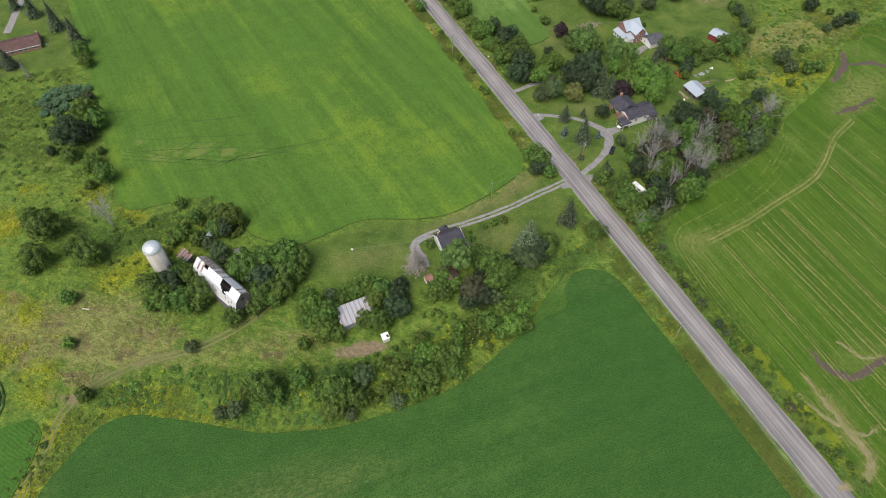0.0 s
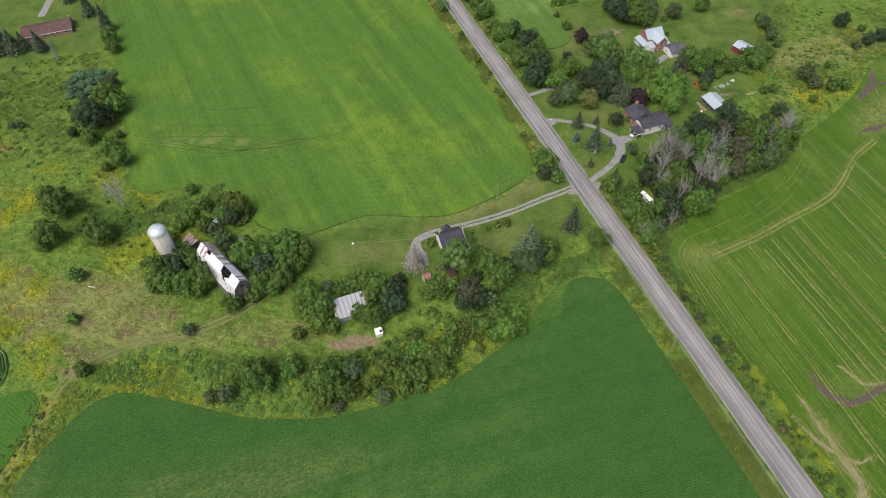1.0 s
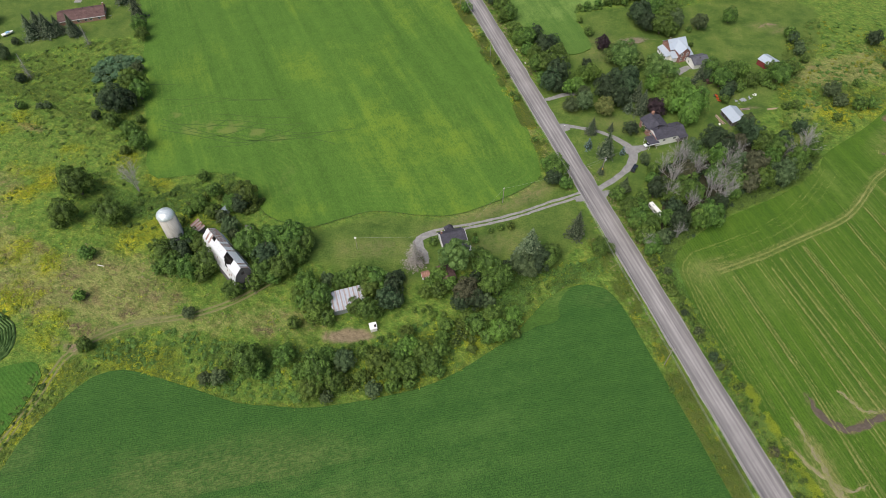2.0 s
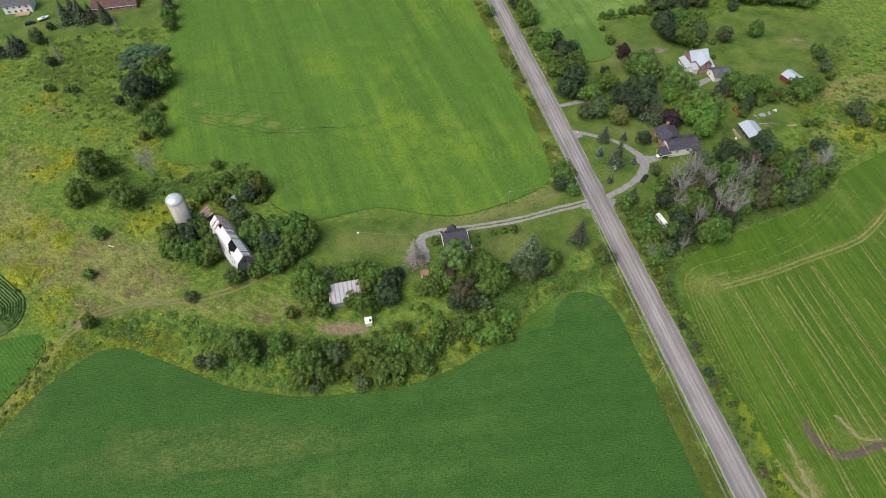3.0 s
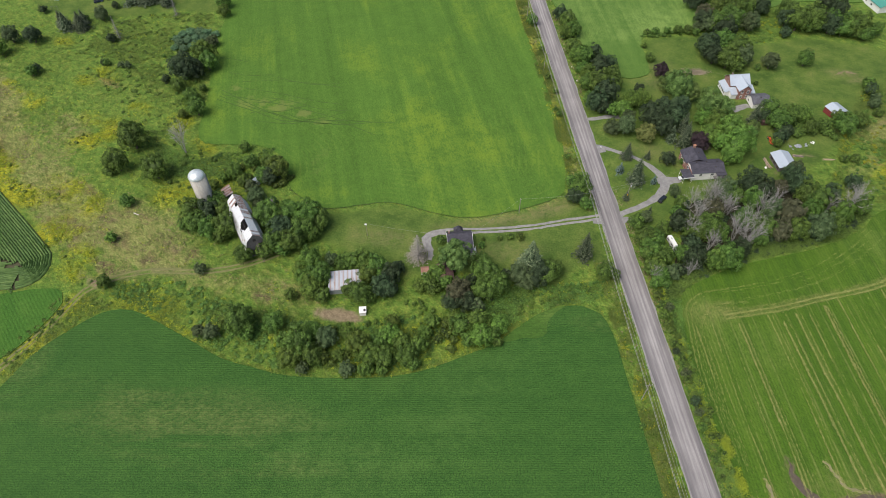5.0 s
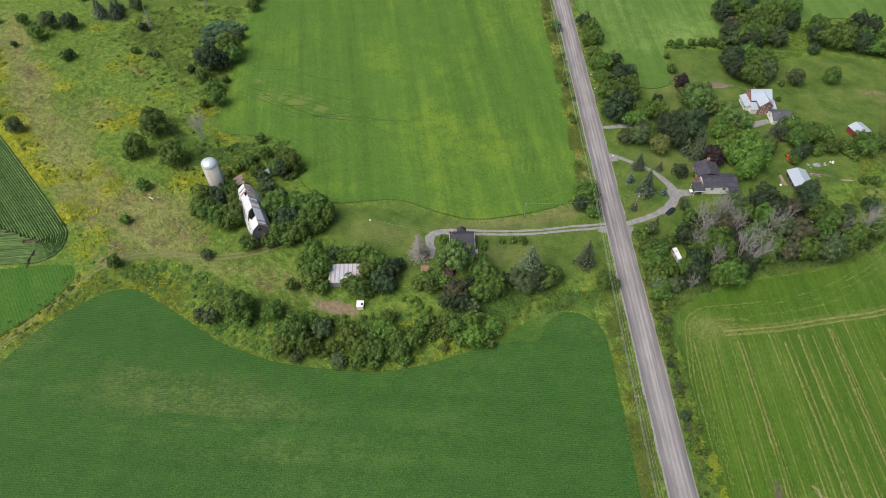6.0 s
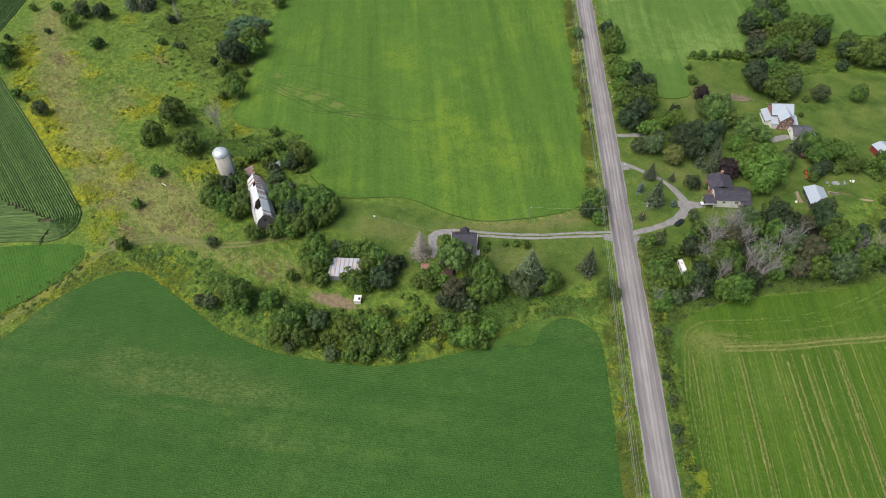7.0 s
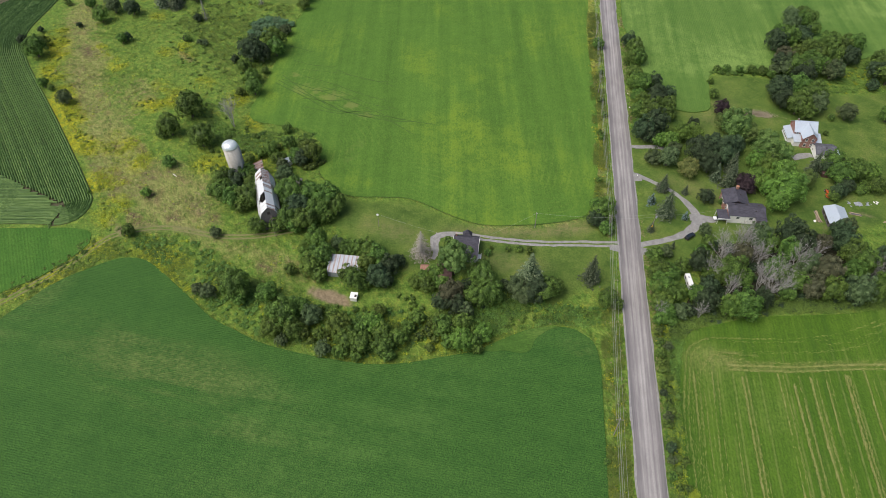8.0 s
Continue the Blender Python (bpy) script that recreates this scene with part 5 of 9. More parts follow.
def crown_mesh(seed, r, h, cards, size, lobes, low=0.3, narrow=0.0, finer=2):
    """A domed, uneven crown of leafy billows over a hidden heart, coloured dark to paint shade in the gaps between the
    billows.
    """
    g = np.random.default_rng(seed)
    base = low * h
    zc = base + 0.4 * (h - base)
    up, down = h - zc, zc - base
    shift = Vector(g.uniform(-50, 50, 3))

    def hull(d):
        k = 1 + 0.42 * noise.noise(Vector(d) * 1.5 + shift) + 0.14 * noise.noise(Vector(d) * 3.4 + shift)
        w = 1 - narrow * max(0.0, d[2])
        return np.array((d[0] * r * w, d[1] * r * w, d[2] * (up if d[2] > 0 else down))) * min(1.12, k * 0.95)

    count = int(lobes * 2.1)
    turn = g.uniform(0, 6.3)
    ways, centres, radii = [], [], []
    for k in range(count):
        u = -0.6 + 1.58 * (k + 0.5) / count
        w, a = math.sqrt(max(0.0, 1 - u * u)), turn + k * 2.39996 + g.normal() * 0.22
        d = np.array((w * math.cos(a), w * math.sin(a), u))
        q = r * g.uniform(0.15, 0.31) * (1 - 0.35 * narrow)
        p = hull(d)
        centres.append(p * max(0.3, 1 - 0.85 * q / np.linalg.norm(p)) * g.uniform(0.84, 1.08) + (0, 0, zc))
        ways.append(d)
        radii.append(q)
    ways, centres, radii = np.array(ways), np.array(centres), np.array(radii)
    weight = radii ** 2 * (1 + 0.5 * ways[:, 2])
    which = g.choice(count, cards, p=weight / weight.sum())
    way = g.normal(size=(cards, 3)) * 0.75 + ways[which] * 0.75 + np.array((0, 0, 0.35))
    way /= np.linalg.norm(way, axis=1)[:, None]
    reach = np.where(g.uniform(size=cards) < 0.06, 1.28, g.uniform(0.78, 1.08, cards))
    at = centres[which] + way * (radii[which] * reach)[:, None]
    at[:, 2] = np.maximum(at[:, 2], 0.15)
    v, f = leaf_cards(g, at, way, np.full(cards, size), 0.3)
    shade = g.uniform(size=count)
    tone = np.repeat(np.clip(shade[which] + 0.1 * g.normal(size=cards), 0, 1), 3)
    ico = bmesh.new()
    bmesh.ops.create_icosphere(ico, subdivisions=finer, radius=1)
    shade_heart = np.array([hull(np.array(q.co)) * 0.68 + (0, 0, zc) for q in ico.verts])
    shade_heart_faces = [[q.index + len(v) for q in face.verts] for face in ico.faces]
    # lowest tone on the inner hull: shade between billows put into its colour
    tone = np.concatenate([tone, np.full(len(shade_heart), 0.05)])
    ico.free()
    return np.concatenate([v, shade_heart]), f.tolist() + shade_heart_faces, tone


def broadleaf(kind, seed, r, h, cards, size, lobes, label, low=0.22, narrow=0.0):
    g = np.random.default_rng(seed + 100)
    tree = thing("tree", pose(0, 0, 0), label, "tree" if r > 2.2 else "shrub")
    bm = bmesh.new()
    limbs(g, bm, (0, 0, -0.2), (g.normal() * 0.2, g.normal() * 0.2, h * 0.55), 0.07 * r + 0.06, 1, 0.55)
    part("trunk", bm, BARK, tree)
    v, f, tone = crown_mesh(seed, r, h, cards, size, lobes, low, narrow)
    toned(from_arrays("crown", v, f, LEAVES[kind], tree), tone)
    return tree


def spruce(kind, seed, r, h, label, density=1.0, droop=0.3):
    """A straight trunk, whorls of drooping boughs and small needle sprays along each."""
    g = np.random.default_rng(seed)
    tree = thing("spruce", pose(0, 0, 0), label, "spruce")
    dead = kind in "WV"
    bm = bmesh.new()
    tube(bm, (0, 0, -0.2), (0, 0, h), 0.045 * r + 0.1, 0.03, 7)
    part("trunk", bm, BARE if dead else BARK, tree)
    at, way, size = [], [], []
    wood = bmesh.new()
    levels = int(h * 2.2)
    for i in range(levels):
        u = (i + 0.5) / levels
        z, reach = h * (0.05 + 0.94 * u), (r * (1 - u) ** 0.8 + 0.1) * g.uniform(0.8, 1.1)
        n = max(5, int((8 + 7 * (1 - u)) * density))
        for k in range(n):
            a = k * math.tau / n + g.uniform(0, 0.9) + i
            l = reach * g.uniform(0.55, 1.12)
            d = np.array((math.cos(a), math.sin(a), 0))
            s = np.array((-d[1], d[0], 0))
            drop = droop * l * g.uniform(0.5, 1.4)
            if dead:
                tube(wood, (0, 0, z), tuple(d * l + (0, 0, z - drop)), 0.035, 0.012, 3, False)
            for q in range(max(2, int(1.6 * l + 1.5))):
                f = g.uniform(0.4, 1.02)
                at.append(d * l * f + s * g.normal() * 0.1 * l * f + (0, 0, z - drop * f ** 1.5 + g.normal() * 0.06))
                way.append(d * 0.5 + (0, 0, 0.9))
                size.append((0.15 + 0.05 * l) * (0.62 if dead else 1.0))
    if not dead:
        # added dark cone inside the boughs, its colour standing in for inner shade
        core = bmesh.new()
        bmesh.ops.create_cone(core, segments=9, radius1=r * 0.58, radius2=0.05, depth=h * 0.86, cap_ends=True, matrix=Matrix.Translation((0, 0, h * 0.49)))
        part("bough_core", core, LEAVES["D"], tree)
    else:
        tagged(part("bough_frame", wood, BARE, tree), kind="stuff")
    v, f = leaf_cards(g, np.array(at), np.array(way), np.array(size), 0.45)
    tagged(from_arrays("needle_crown", v, f, LEAVES[kind], tree), kind="stuff")
    return tree


def bare_tree(seed, r, h, label):
    """Several bare grey stems that rise and part, each with thin upright branches."""
    g = np.random.default_rng(seed)
    tree = thing("dead_tree", pose(0, 0, 0), label, "dead tree")
    bm = bmesh.new()
    for k in range(5):
        a = k * 1.26 + g.uniform(0, 0.9)
        lean = r * g.uniform(0.15, 0.6)
        limbs(g, bm, (0.15 * math.cos(a), 0.15 * math.sin(a), -0.2), (lean * math.cos(a), lean * math.sin(a), h * g.uniform(0.6, 0.9)), 0.13, 2, 0.42, 4, 4)
    ends = [v.co.copy() for v in bm.verts if v.co.z > h * 0.4]
    for k in range(640):
        a = ends[g.integers(len(ends))]
        way = Vector((g.normal() * 0.6, g.normal() * 0.6, 0.55)) + Vector((a.x, a.y, 0)) * (0.8 / r)
        way = way.normalized() * g.uniform(0.6, 1.7)
        side = way.cross(Vector(g.normal(size=3))).normalized() * 0.042
        bm.faces.new([bm.verts.new(a - side), bm.verts.new(a + side), bm.verts.new(a + way)])
    part("branch_crown", bm, BARE, tree)
    return tree


LOOKS = {
    "B": "leafy green broadleaf tree with a rounded crown", "D": "dark green dense broadleaf tree of a grove", "L": "bright green full-leaved tree with dense crown", "O": "olive green shrubby tree with yellowing leaves",
    "G": "grey-green willow-like tree with soft foliage", "M": "pale variegated maple tree beside a lawn", "P": "dark purple-leaved ornamental tree on a lawn", "R": "brownish green thinning tree among others", "Y": "small tree with yellowing leaves",
    "U": "low blue-green sumac thicket shrub", "T": "tall grey-green spruce with long boughs above a lawn", "T2": "feathery green locust tree beside a house", "S": "dark green spruce with drooping boughs",
    "K": "small silvery blue spruce on a lawn", "W": "dead grey-brown spruce beside a gravel drive", "V": "thin dying spruce with a bare trunk", "X": "bare grey dead tree among green trees",
}
MODELS = {}


def tree_model(kind, r):
    """The pattern tree of a kind and size, three of each in turn."""
    size = 0 if r < 2.2 else 1 if r < 3.7 else 2
    if kind in ("S", "K", "W", "V", "X", "T", "T2"):
        size = 1
    pool = MODELS.setdefault((kind, size), [])
    seed = 1000 + 17 * len(MODELS) + len(pool)
    if len(pool) < (1 if kind in ("T", "T2", "W", "K", "Y") else 3):
        label = LOOKS[kind]
        if kind == "X":
            made, ref = bare_tree(seed, 3.4, 7.5, label), (3.4, 7.5)
        elif kind == "T":
            made, ref = spruce(kind, seed, 5.6, 21, label, 1.5, 0.22), (5.6, 21)
        elif kind == "T2":
            made, ref = broadleaf(kind, seed, 6.1, 13.9, 6000, 0.3, 26, label, 0.2, 0.6), (6.1, 13.9)
        elif kind in "SKWV":
            rr, hh = {"S": (4.2, 12.6), "K": (1.8, 4.6), "W": (4.7, 12.6), "V": (2.7, 13.5)}[kind]
            made, ref = spruce(kind, seed, rr, hh, label, {"S": 1.35, "K": 1.1, "W": 1.0, "V": 0.45}[kind], 0.42 if kind in "WV" else 0.3), (rr, hh)
        else:
            rr = (1.6, 3.0, 4.6)[size]
            made, ref = broadleaf(kind, seed, rr, 2 * rr, (1150, 2500, 3900)[size], (0.175, 0.21, 0.24)[size], (11, 19, 28)[size], label, 0.02 if size == 0 else 0.08), (rr, 2 * rr)
            if size == 0:
                made.name = "shrub"
                made["label"] = label.replace("tree", "shrub")
        pool.append((made, ref, [False]))
        return pool[-1]
    k = tree_model.turn = tree_model.turn + 1
    return pool[k % len(pool)]


tree_model.turn = 0


def plant(rows, group):
    """Sets out trees: kind, place, crown radius, height."""
    g = np.random.default_rng(len(rows) * 7 + len(group))
    for kind, x, y, r, h in rows:
        ob, (rr, hh), used = tree_model(kind, r)
        m = pose(x, y, 0, 0, 0, g.uniform(0, 360))
        ob = ob if not used[0] else copy_thing(ob, m)
        used[0] = True
        ob.matrix_basis = m
        ob.scale = (r / rr, r / rr, h / hh * g.uniform(0.92, 1.1))
        ob["group"] = group



def thicken(outline, count, kind, low, high, label, seed):
    """Low growth filling the floor between the trees of a wood, as one mass."""
    g = np.random.default_rng(seed)
    p = scatter(g, np.array(outline, float), count * 40)[:count]
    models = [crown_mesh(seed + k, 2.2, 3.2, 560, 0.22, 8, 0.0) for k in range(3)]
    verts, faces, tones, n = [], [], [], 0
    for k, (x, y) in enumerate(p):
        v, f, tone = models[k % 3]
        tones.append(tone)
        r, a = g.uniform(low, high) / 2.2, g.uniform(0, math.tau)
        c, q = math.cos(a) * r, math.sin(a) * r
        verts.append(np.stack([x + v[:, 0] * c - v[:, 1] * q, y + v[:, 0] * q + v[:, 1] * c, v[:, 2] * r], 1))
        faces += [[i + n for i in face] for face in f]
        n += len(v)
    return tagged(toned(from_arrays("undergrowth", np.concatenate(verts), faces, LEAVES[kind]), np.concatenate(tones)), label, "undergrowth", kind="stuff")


plant([
    ("B", -100.7, 141.9, 4.8, 9.7), ("B", -94.4, 139.8, 4.5, 9.1), ("D", -102.3, 137.1, 5, 10.1), ("B", -107.2, 133.2, 5.3, 10.6),
    ("B", -101.9, 128.5, 5.2, 10.4), ("B", -89.1, 130.8, 5.7, 11.4), ("B", -94.9, 127.5, 5.2, 10.3), ("B", -107.1, 127.4, 3.1, 6.3),
    ("D", -100.4, 132, 4.2, 8.4), ("D", -90, 138.2, 3.5, 6.9), ("B", -89.9, 126.2, 3.1, 6.2),
], "farmyard west")
plant([
    ("B", -75.6, 141.8, 6.3, 12.5), ("B", -67.7, 146.1, 6, 12.1), ("B", -59.7, 147.5, 6.3, 12.6), ("B", -54.7, 146.7, 4.4, 8.9),
    ("D", -66.9, 137, 6.1, 12.3), ("B", -58.9, 139.4, 5.7, 11.3), ("B", -67.2, 130.6, 5.1, 10.1), ("B", -60.3, 132.8, 5.1, 10.1),
    ("O", -55, 140.3, 3.4, 6.7), ("B", -69.2, 126.2, 3.5, 7.1), ("B", -62.6, 128.9, 3.3, 6.6), ("B", -75.8, 121.4, 4, 8),
    ("D", -72.9, 125.7, 2.3, 4.6),
], "barn east")
plant([
    ("O", -86, 167.2, 5.3, 10.7), ("B", -92.4, 171.3, 4, 8), ("B", -91.3, 163.7, 3.9, 7.9), ("O", -104, 160.4, 3.7, 7.3),
    ("O", -97.3, 157.3, 3.3, 6.7), ("G", -92.3, 155.3, 3.3, 6.6), ("G", -87.4, 150.8, 4.1, 8.2), ("O", -108.1, 157.3, 2.8, 5.6),
    ("G", -84.9, 147.8, 2.7, 5.4), ("B", -101.3, 169.4, 3.4, 6.9), ("O", -109.5, 151.6, 2.8, 5.6), ("D", -87.6, 163.4, 4.2, 8.4),
], "barn north")
plant([
    ("L", -48.1, 126.1, 5.2, 10.5), ("B", -42.3, 122, 5.4, 10.8), ("L", -50.3, 122.5, 3.7, 7.5), ("L", -42.4, 115.7, 4.8, 9.7),
    ("B", -49.2, 110.9, 2.7, 5.3), ("B", -37.2, 114.4, 3.1, 6.3), ("G", -42, 131.3, 2.8, 5.6), ("B", -36.2, 130.7, 3.8, 7.5), ("O", -33, 132.8, 4, 8),
    ("O", -28.9, 134.3, 4.3, 8.5), ("B", -22.9, 132.6, 5, 9.9), ("O", -24.5, 128.7, 4.4, 8.9), ("D", -16.5, 131.7, 4.2, 8.4),
    ("D", -15.6, 136.3, 3, 6), ("D", -17.1, 124.8, 5.1, 10.2), ("B", -23.6, 119.1, 4.6, 9.1), ("B", -28.1, 120.1, 3.6, 7.3),
    ("B", -20.8, 120.1, 2.9, 5.8), ("D", -14.6, 126, 3.4, 6.8), ("B", -47.7, 119.3, 3.4, 6.9),
], "shed trees")
plant([
    ("B", 17.1, 144.4, 5.5, 10.9), ("B", 23.4, 139.9, 5.4, 10.8), ("B", 19.5, 136.5, 4.9, 9.7), ("B", 13.7, 151.2, 3.1, 6.1),
    ("R", 10.8, 132, 5.1, 10.2), ("D", 9.3, 128, 3.9, 7.7), ("D", 15.4, 128.9, 3.8, 7.7), ("O", -0.1, 139.2, 3.5, 7), ("B", 0.5, 131.8, 3.2, 6.4),
    ("B", 4.3, 135.6, 3.2, 6.4), ("O", -4.3, 130.8, 2.7, 5.4), ("O", -2.7, 134.4, 3, 5.9), ("B", -5.1, 156.3, 2.1, 4.2), ("D", 13.7, 138.1, 3.5, 6.9),
    ("D", 24.8, 147.6, 2.5, 5),
], "house trees")
plant([
    ("D", 37.2, 150.4, 5.5, 10.9), ("G", 30.5, 147.8, 5, 9.9), ("B", 39.7, 152.4, 5.2, 10.5), ("B", 41.9, 156, 3.8, 7.6),
    ("G", 33.9, 147.5, 4.5, 8.9), ("B", 60.9, 161.1, 3.8, 7.6), ("B", 64.6, 161.9, 2.3, 4.6), ("O", 10.9, 162.9, 0.9, 1.9),
    ("O", 16.9, 165.5, 1.3, 2.6), ("O", 20.9, 167.6, 1.6, 3.2), ("O", 24.9, 168.8, 1.9, 3.7), ("B", 11.3, 159.3, 1.6, 3.1),
], "yard west")
plant([
    ("B", -59.1, 92.4, 6, 11.9), ("O", -65, 92.2, 3, 6.1), ("B", -48.3, 97.2, 4.2, 8.3), ("G", -67.8, 86.4, 3.2, 6.4), ("G", -73.1, 85.4, 2.5, 5.1),
    ("B", -35.2, 92.2, 5.9, 11.7), ("B", -33.1, 98.8, 3.9, 7.8), ("G", -27.3, 97.9, 4.1, 8.2), ("O", -35.9, 86, 4.4, 8.9), ("B", -28.6, 89.5, 4, 8.1),
    ("G", -30.3, 84.3, 2.4, 4.9), ("B", -41.1, 92.2, 3.2, 6.4), ("O", -25.8, 91.1, 2.7, 5.4), ("B", -55.3, 90, 3.2, 6.4),
], "hedge a")
plant([
    ("O", -14.9, 99, 5, 10), ("B", -9.1, 103.1, 4.1, 8.2), ("O", -21.4, 102.4, 2.8, 5.6), ("G", -15.2, 89.3, 3.1, 6.2), ("O", -9.6, 95.8, 4.5, 8.9),
    ("B", -4.6, 97.3, 4.3, 8.5), ("L", -5.7, 106.4, 4.1, 8.3), ("O", -1, 105.1, 3.9, 7.8), ("O", -9.1, 91.2, 2.9, 5.8), ("O", -7.9, 112.8, 2.8, 5.6),
    ("B", 2.3, 101.1, 4.3, 8.6), ("O", 4.8, 106.3, 3.4, 6.9), ("B", 5.5, 99.3, 2.7, 5.4), ("O", -20.6, 93.8, 2.5, 5), ("B", -3.7, 93, 2.4, 4.9),
], "hedge b")
plant([
    ("B", 16.5, 118.8, 4.2, 8.4), ("O", 21.8, 122.8, 4.2, 8.5), ("L", 24.7, 116.7, 4.6, 9.2), ("L", 28.9, 123.9, 3.8, 7.5),
    ("B", 28.3, 119.1, 3.3, 6.5), ("B", 20.7, 114.7, 3, 6), ("O", 5.2, 117.6, 3.1, 6.1), ("O", 4.9, 112.7, 2.8, 5.6), ("B", 30.4, 117.9, 2.3, 4.6),
    ("O", 12.4, 122.5, 2.6, 5.2), ("G", 19.2, 129, 3.4, 6.7),
], "hedge c")
plant([
    ("D", 1.6, 336.5, 4.1, 8.2), ("B", 7.3, 330.3, 4.8, 9.5), ("O", 9.4, 319.2, 3.9, 7.9), ("B", 12.4, 321.1, 4.7, 9.3), ("O", 16.8, 305.4, 4.9, 9.8),
    ("L", 19.5, 299.3, 4.8, 9.6), ("B", 23.5, 298.7, 4.8, 9.6), ("D", 27.7, 303.1, 4.5, 9), ("L", 28.2, 286.6, 4.4, 8.7), ("B", 29.6, 276, 4.3, 8.5),
    ("D", 33, 292.5, 5.4, 10.8), ("D", 37.2, 298.3, 3.8, 7.5), ("B", 40.1, 288.4, 4.3, 8.7), ("B", 35.4, 276.7, 6.2, 12.4),
    ("D", 40.7, 269.3, 5.8, 11.6), ("D", 37.3, 262, 5.4, 10.8), ("B", 34.4, 265.5, 4.2, 8.3), ("D", 40.4, 260.9, 4.4, 8.9),
    ("B", 25, 288.7, 3.7, 7.4), ("B", 42.2, 282, 4, 7.9),
], "roadside east")
plant([
    ("B", -11.9, 325.6, 3.3, 6.6), ("B", 42.5, 201.4, 4.8, 9.5), ("D", 41, 196.6, 3.9, 7.8), ("B", 46.3, 195.2, 3.3, 6.6),
    ("B", 38.6, 204.3, 3.7, 7.4), ("O", 41.8, 209.3, 3.1, 6.3), ("O", 9.3, 278.8, 1.7, 3.4), ("O", 15.6, 268.5, 1.5, 3), ("B", 19.1, 254.5, 1.4, 2.9),
    ("O", 21.6, 251.4, 1.6, 3.2), ("O", -0.7, 303, 1.4, 2.8), ("O", 32, 222.8, 1.5, 3),
], "roadside west")
plant([
    ("L", 49.9, 261.7, 4.7, 9.5), ("L", 53.3, 269.5, 4.8, 9.6), ("L", 57.4, 273.5, 4.5, 9), ("D", 55.2, 282.3, 3, 5.9), ("L", 46.2, 260.2, 3.5, 7),
    ("G", 53.5, 257.4, 3.8, 7.5), ("G", 47.8, 246.7, 4, 8), ("G", 53.7, 248.9, 4.9, 9.8), ("D", 64.5, 258.9, 6.5, 13), ("D", 69.8, 264.4, 6.9, 13.7),
    ("D", 74.1, 263.8, 5.9, 11.8), ("D", 70.6, 253.7, 5.2, 10.4), ("D", 76.4, 273.8, 4.8, 9.5), ("M", 73.5, 285.1, 7.8, 15.5),
    ("M", 69.2, 288.7, 5.6, 11.2), ("M", 79.3, 285.3, 4.9, 9.7), ("P", 63.8, 299.6, 4, 8.1), ("Y", 63.4, 247, 4.9, 9.7),
], "yard north")
plant([
    ("M", 88.8, 277.7, 6.1, 12.1), ("L", 93.3, 266.4, 5.4, 10.8), ("L", 91.1, 254.8, 5.5, 11.1), ("L", 99.5, 262.1, 6.6, 13.3),
    ("L", 104.5, 252.5, 7, 14), ("L", 101.5, 244.7, 5.1, 10.3), ("M", 95.8, 278.9, 5, 9.9), ("L", 87.1, 268.6, 4.1, 8.2),
    ("L", 96.5, 253.2, 4.7, 9.5), ("M", 109.3, 266.2, 4, 8), ("P", 87.6, 249.9, 5, 10), ("P", 90.5, 256.8, 2.9, 5.9), ("D", 75.5, 234.5, 3.6, 7.2),
    ("B", 81.7, 236.7, 1.5, 3.1),
], "maples east")
plant([
    ("B", 117.1, 285.2, 4.8, 9.5), ("B", 120.7, 276, 5.6, 11.2), ("B", 126.3, 282.9, 5, 10.1), ("O", 131.9, 285.3, 4.4, 8.8),
    ("B", 135.6, 278.3, 4, 8.1), ("B", 142, 282.7, 3.4, 6.9), ("B", 147.9, 290.6, 3.5, 7), ("B", 150.1, 283.9, 5.9, 11.8),
    ("B", 156.7, 290, 4.4, 8.8), ("D", 124.3, 271.3, 4, 8), ("D", 122.4, 266.4, 3.4, 6.7), ("B", 163, 325, 3, 6), ("B", 164.1, 319.8, 3, 6),
    ("G", 166.4, 314, 2.6, 5.3), ("B", 110.4, 309.2, 1.3, 2.7), ("B", 121.4, 263.1, 2.4, 4.9), ("D", 115, 280, 3.2, 6.3),
], "yard east")
plant([
    ("D", 78.9, 355, 5.5, 11), ("B", 85.9, 353.8, 6.2, 12.4), ("B", 92.1, 357.9, 6.6, 13.2), ("G", 102.9, 359.9, 5.5, 11),
    ("D", 84.2, 326.9, 6.3, 12.5), ("B", 91.2, 333.2, 7, 14), ("B", 98.6, 329.8, 6.9, 13.9), ("G", 102, 324.9, 5.5, 11), ("D", 87.6, 320.9, 5.5, 11),
    ("B", 94.4, 319, 6.2, 12.3), ("B", 99.7, 317.5, 4.1, 8.2), ("D", 81.6, 331.9, 4.6, 9.2), ("G", 77.6, 350.8, 3.3, 6.6),
    ("G", 116.0, 326.4, 4.6, 8.8), ("B", 133.0, 335.0, 4.3, 9.6), ("D", 90.9, 347, 5.8, 11.5),
], "grove north")
plant([
    ("B", 51, 336.9, 1.8, 3.6), ("B", 55.4, 338.7, 2.2, 4.4), ("B", 61.4, 341.6, 2.2, 4.4), ("B", 66.7, 344.2, 2.6, 5.1),
    ("B", 71.9, 345.7, 2.6, 5.1), ("B", 76.7, 344.7, 2.2, 4.4), ("L", 51.7, 323.8, 1.8, 3.6), ("B", 56.3, 312.3, 2.8, 5.6),
    ("B", 110.3, 322.7, 1.7, 3.5),
], "hedge north")
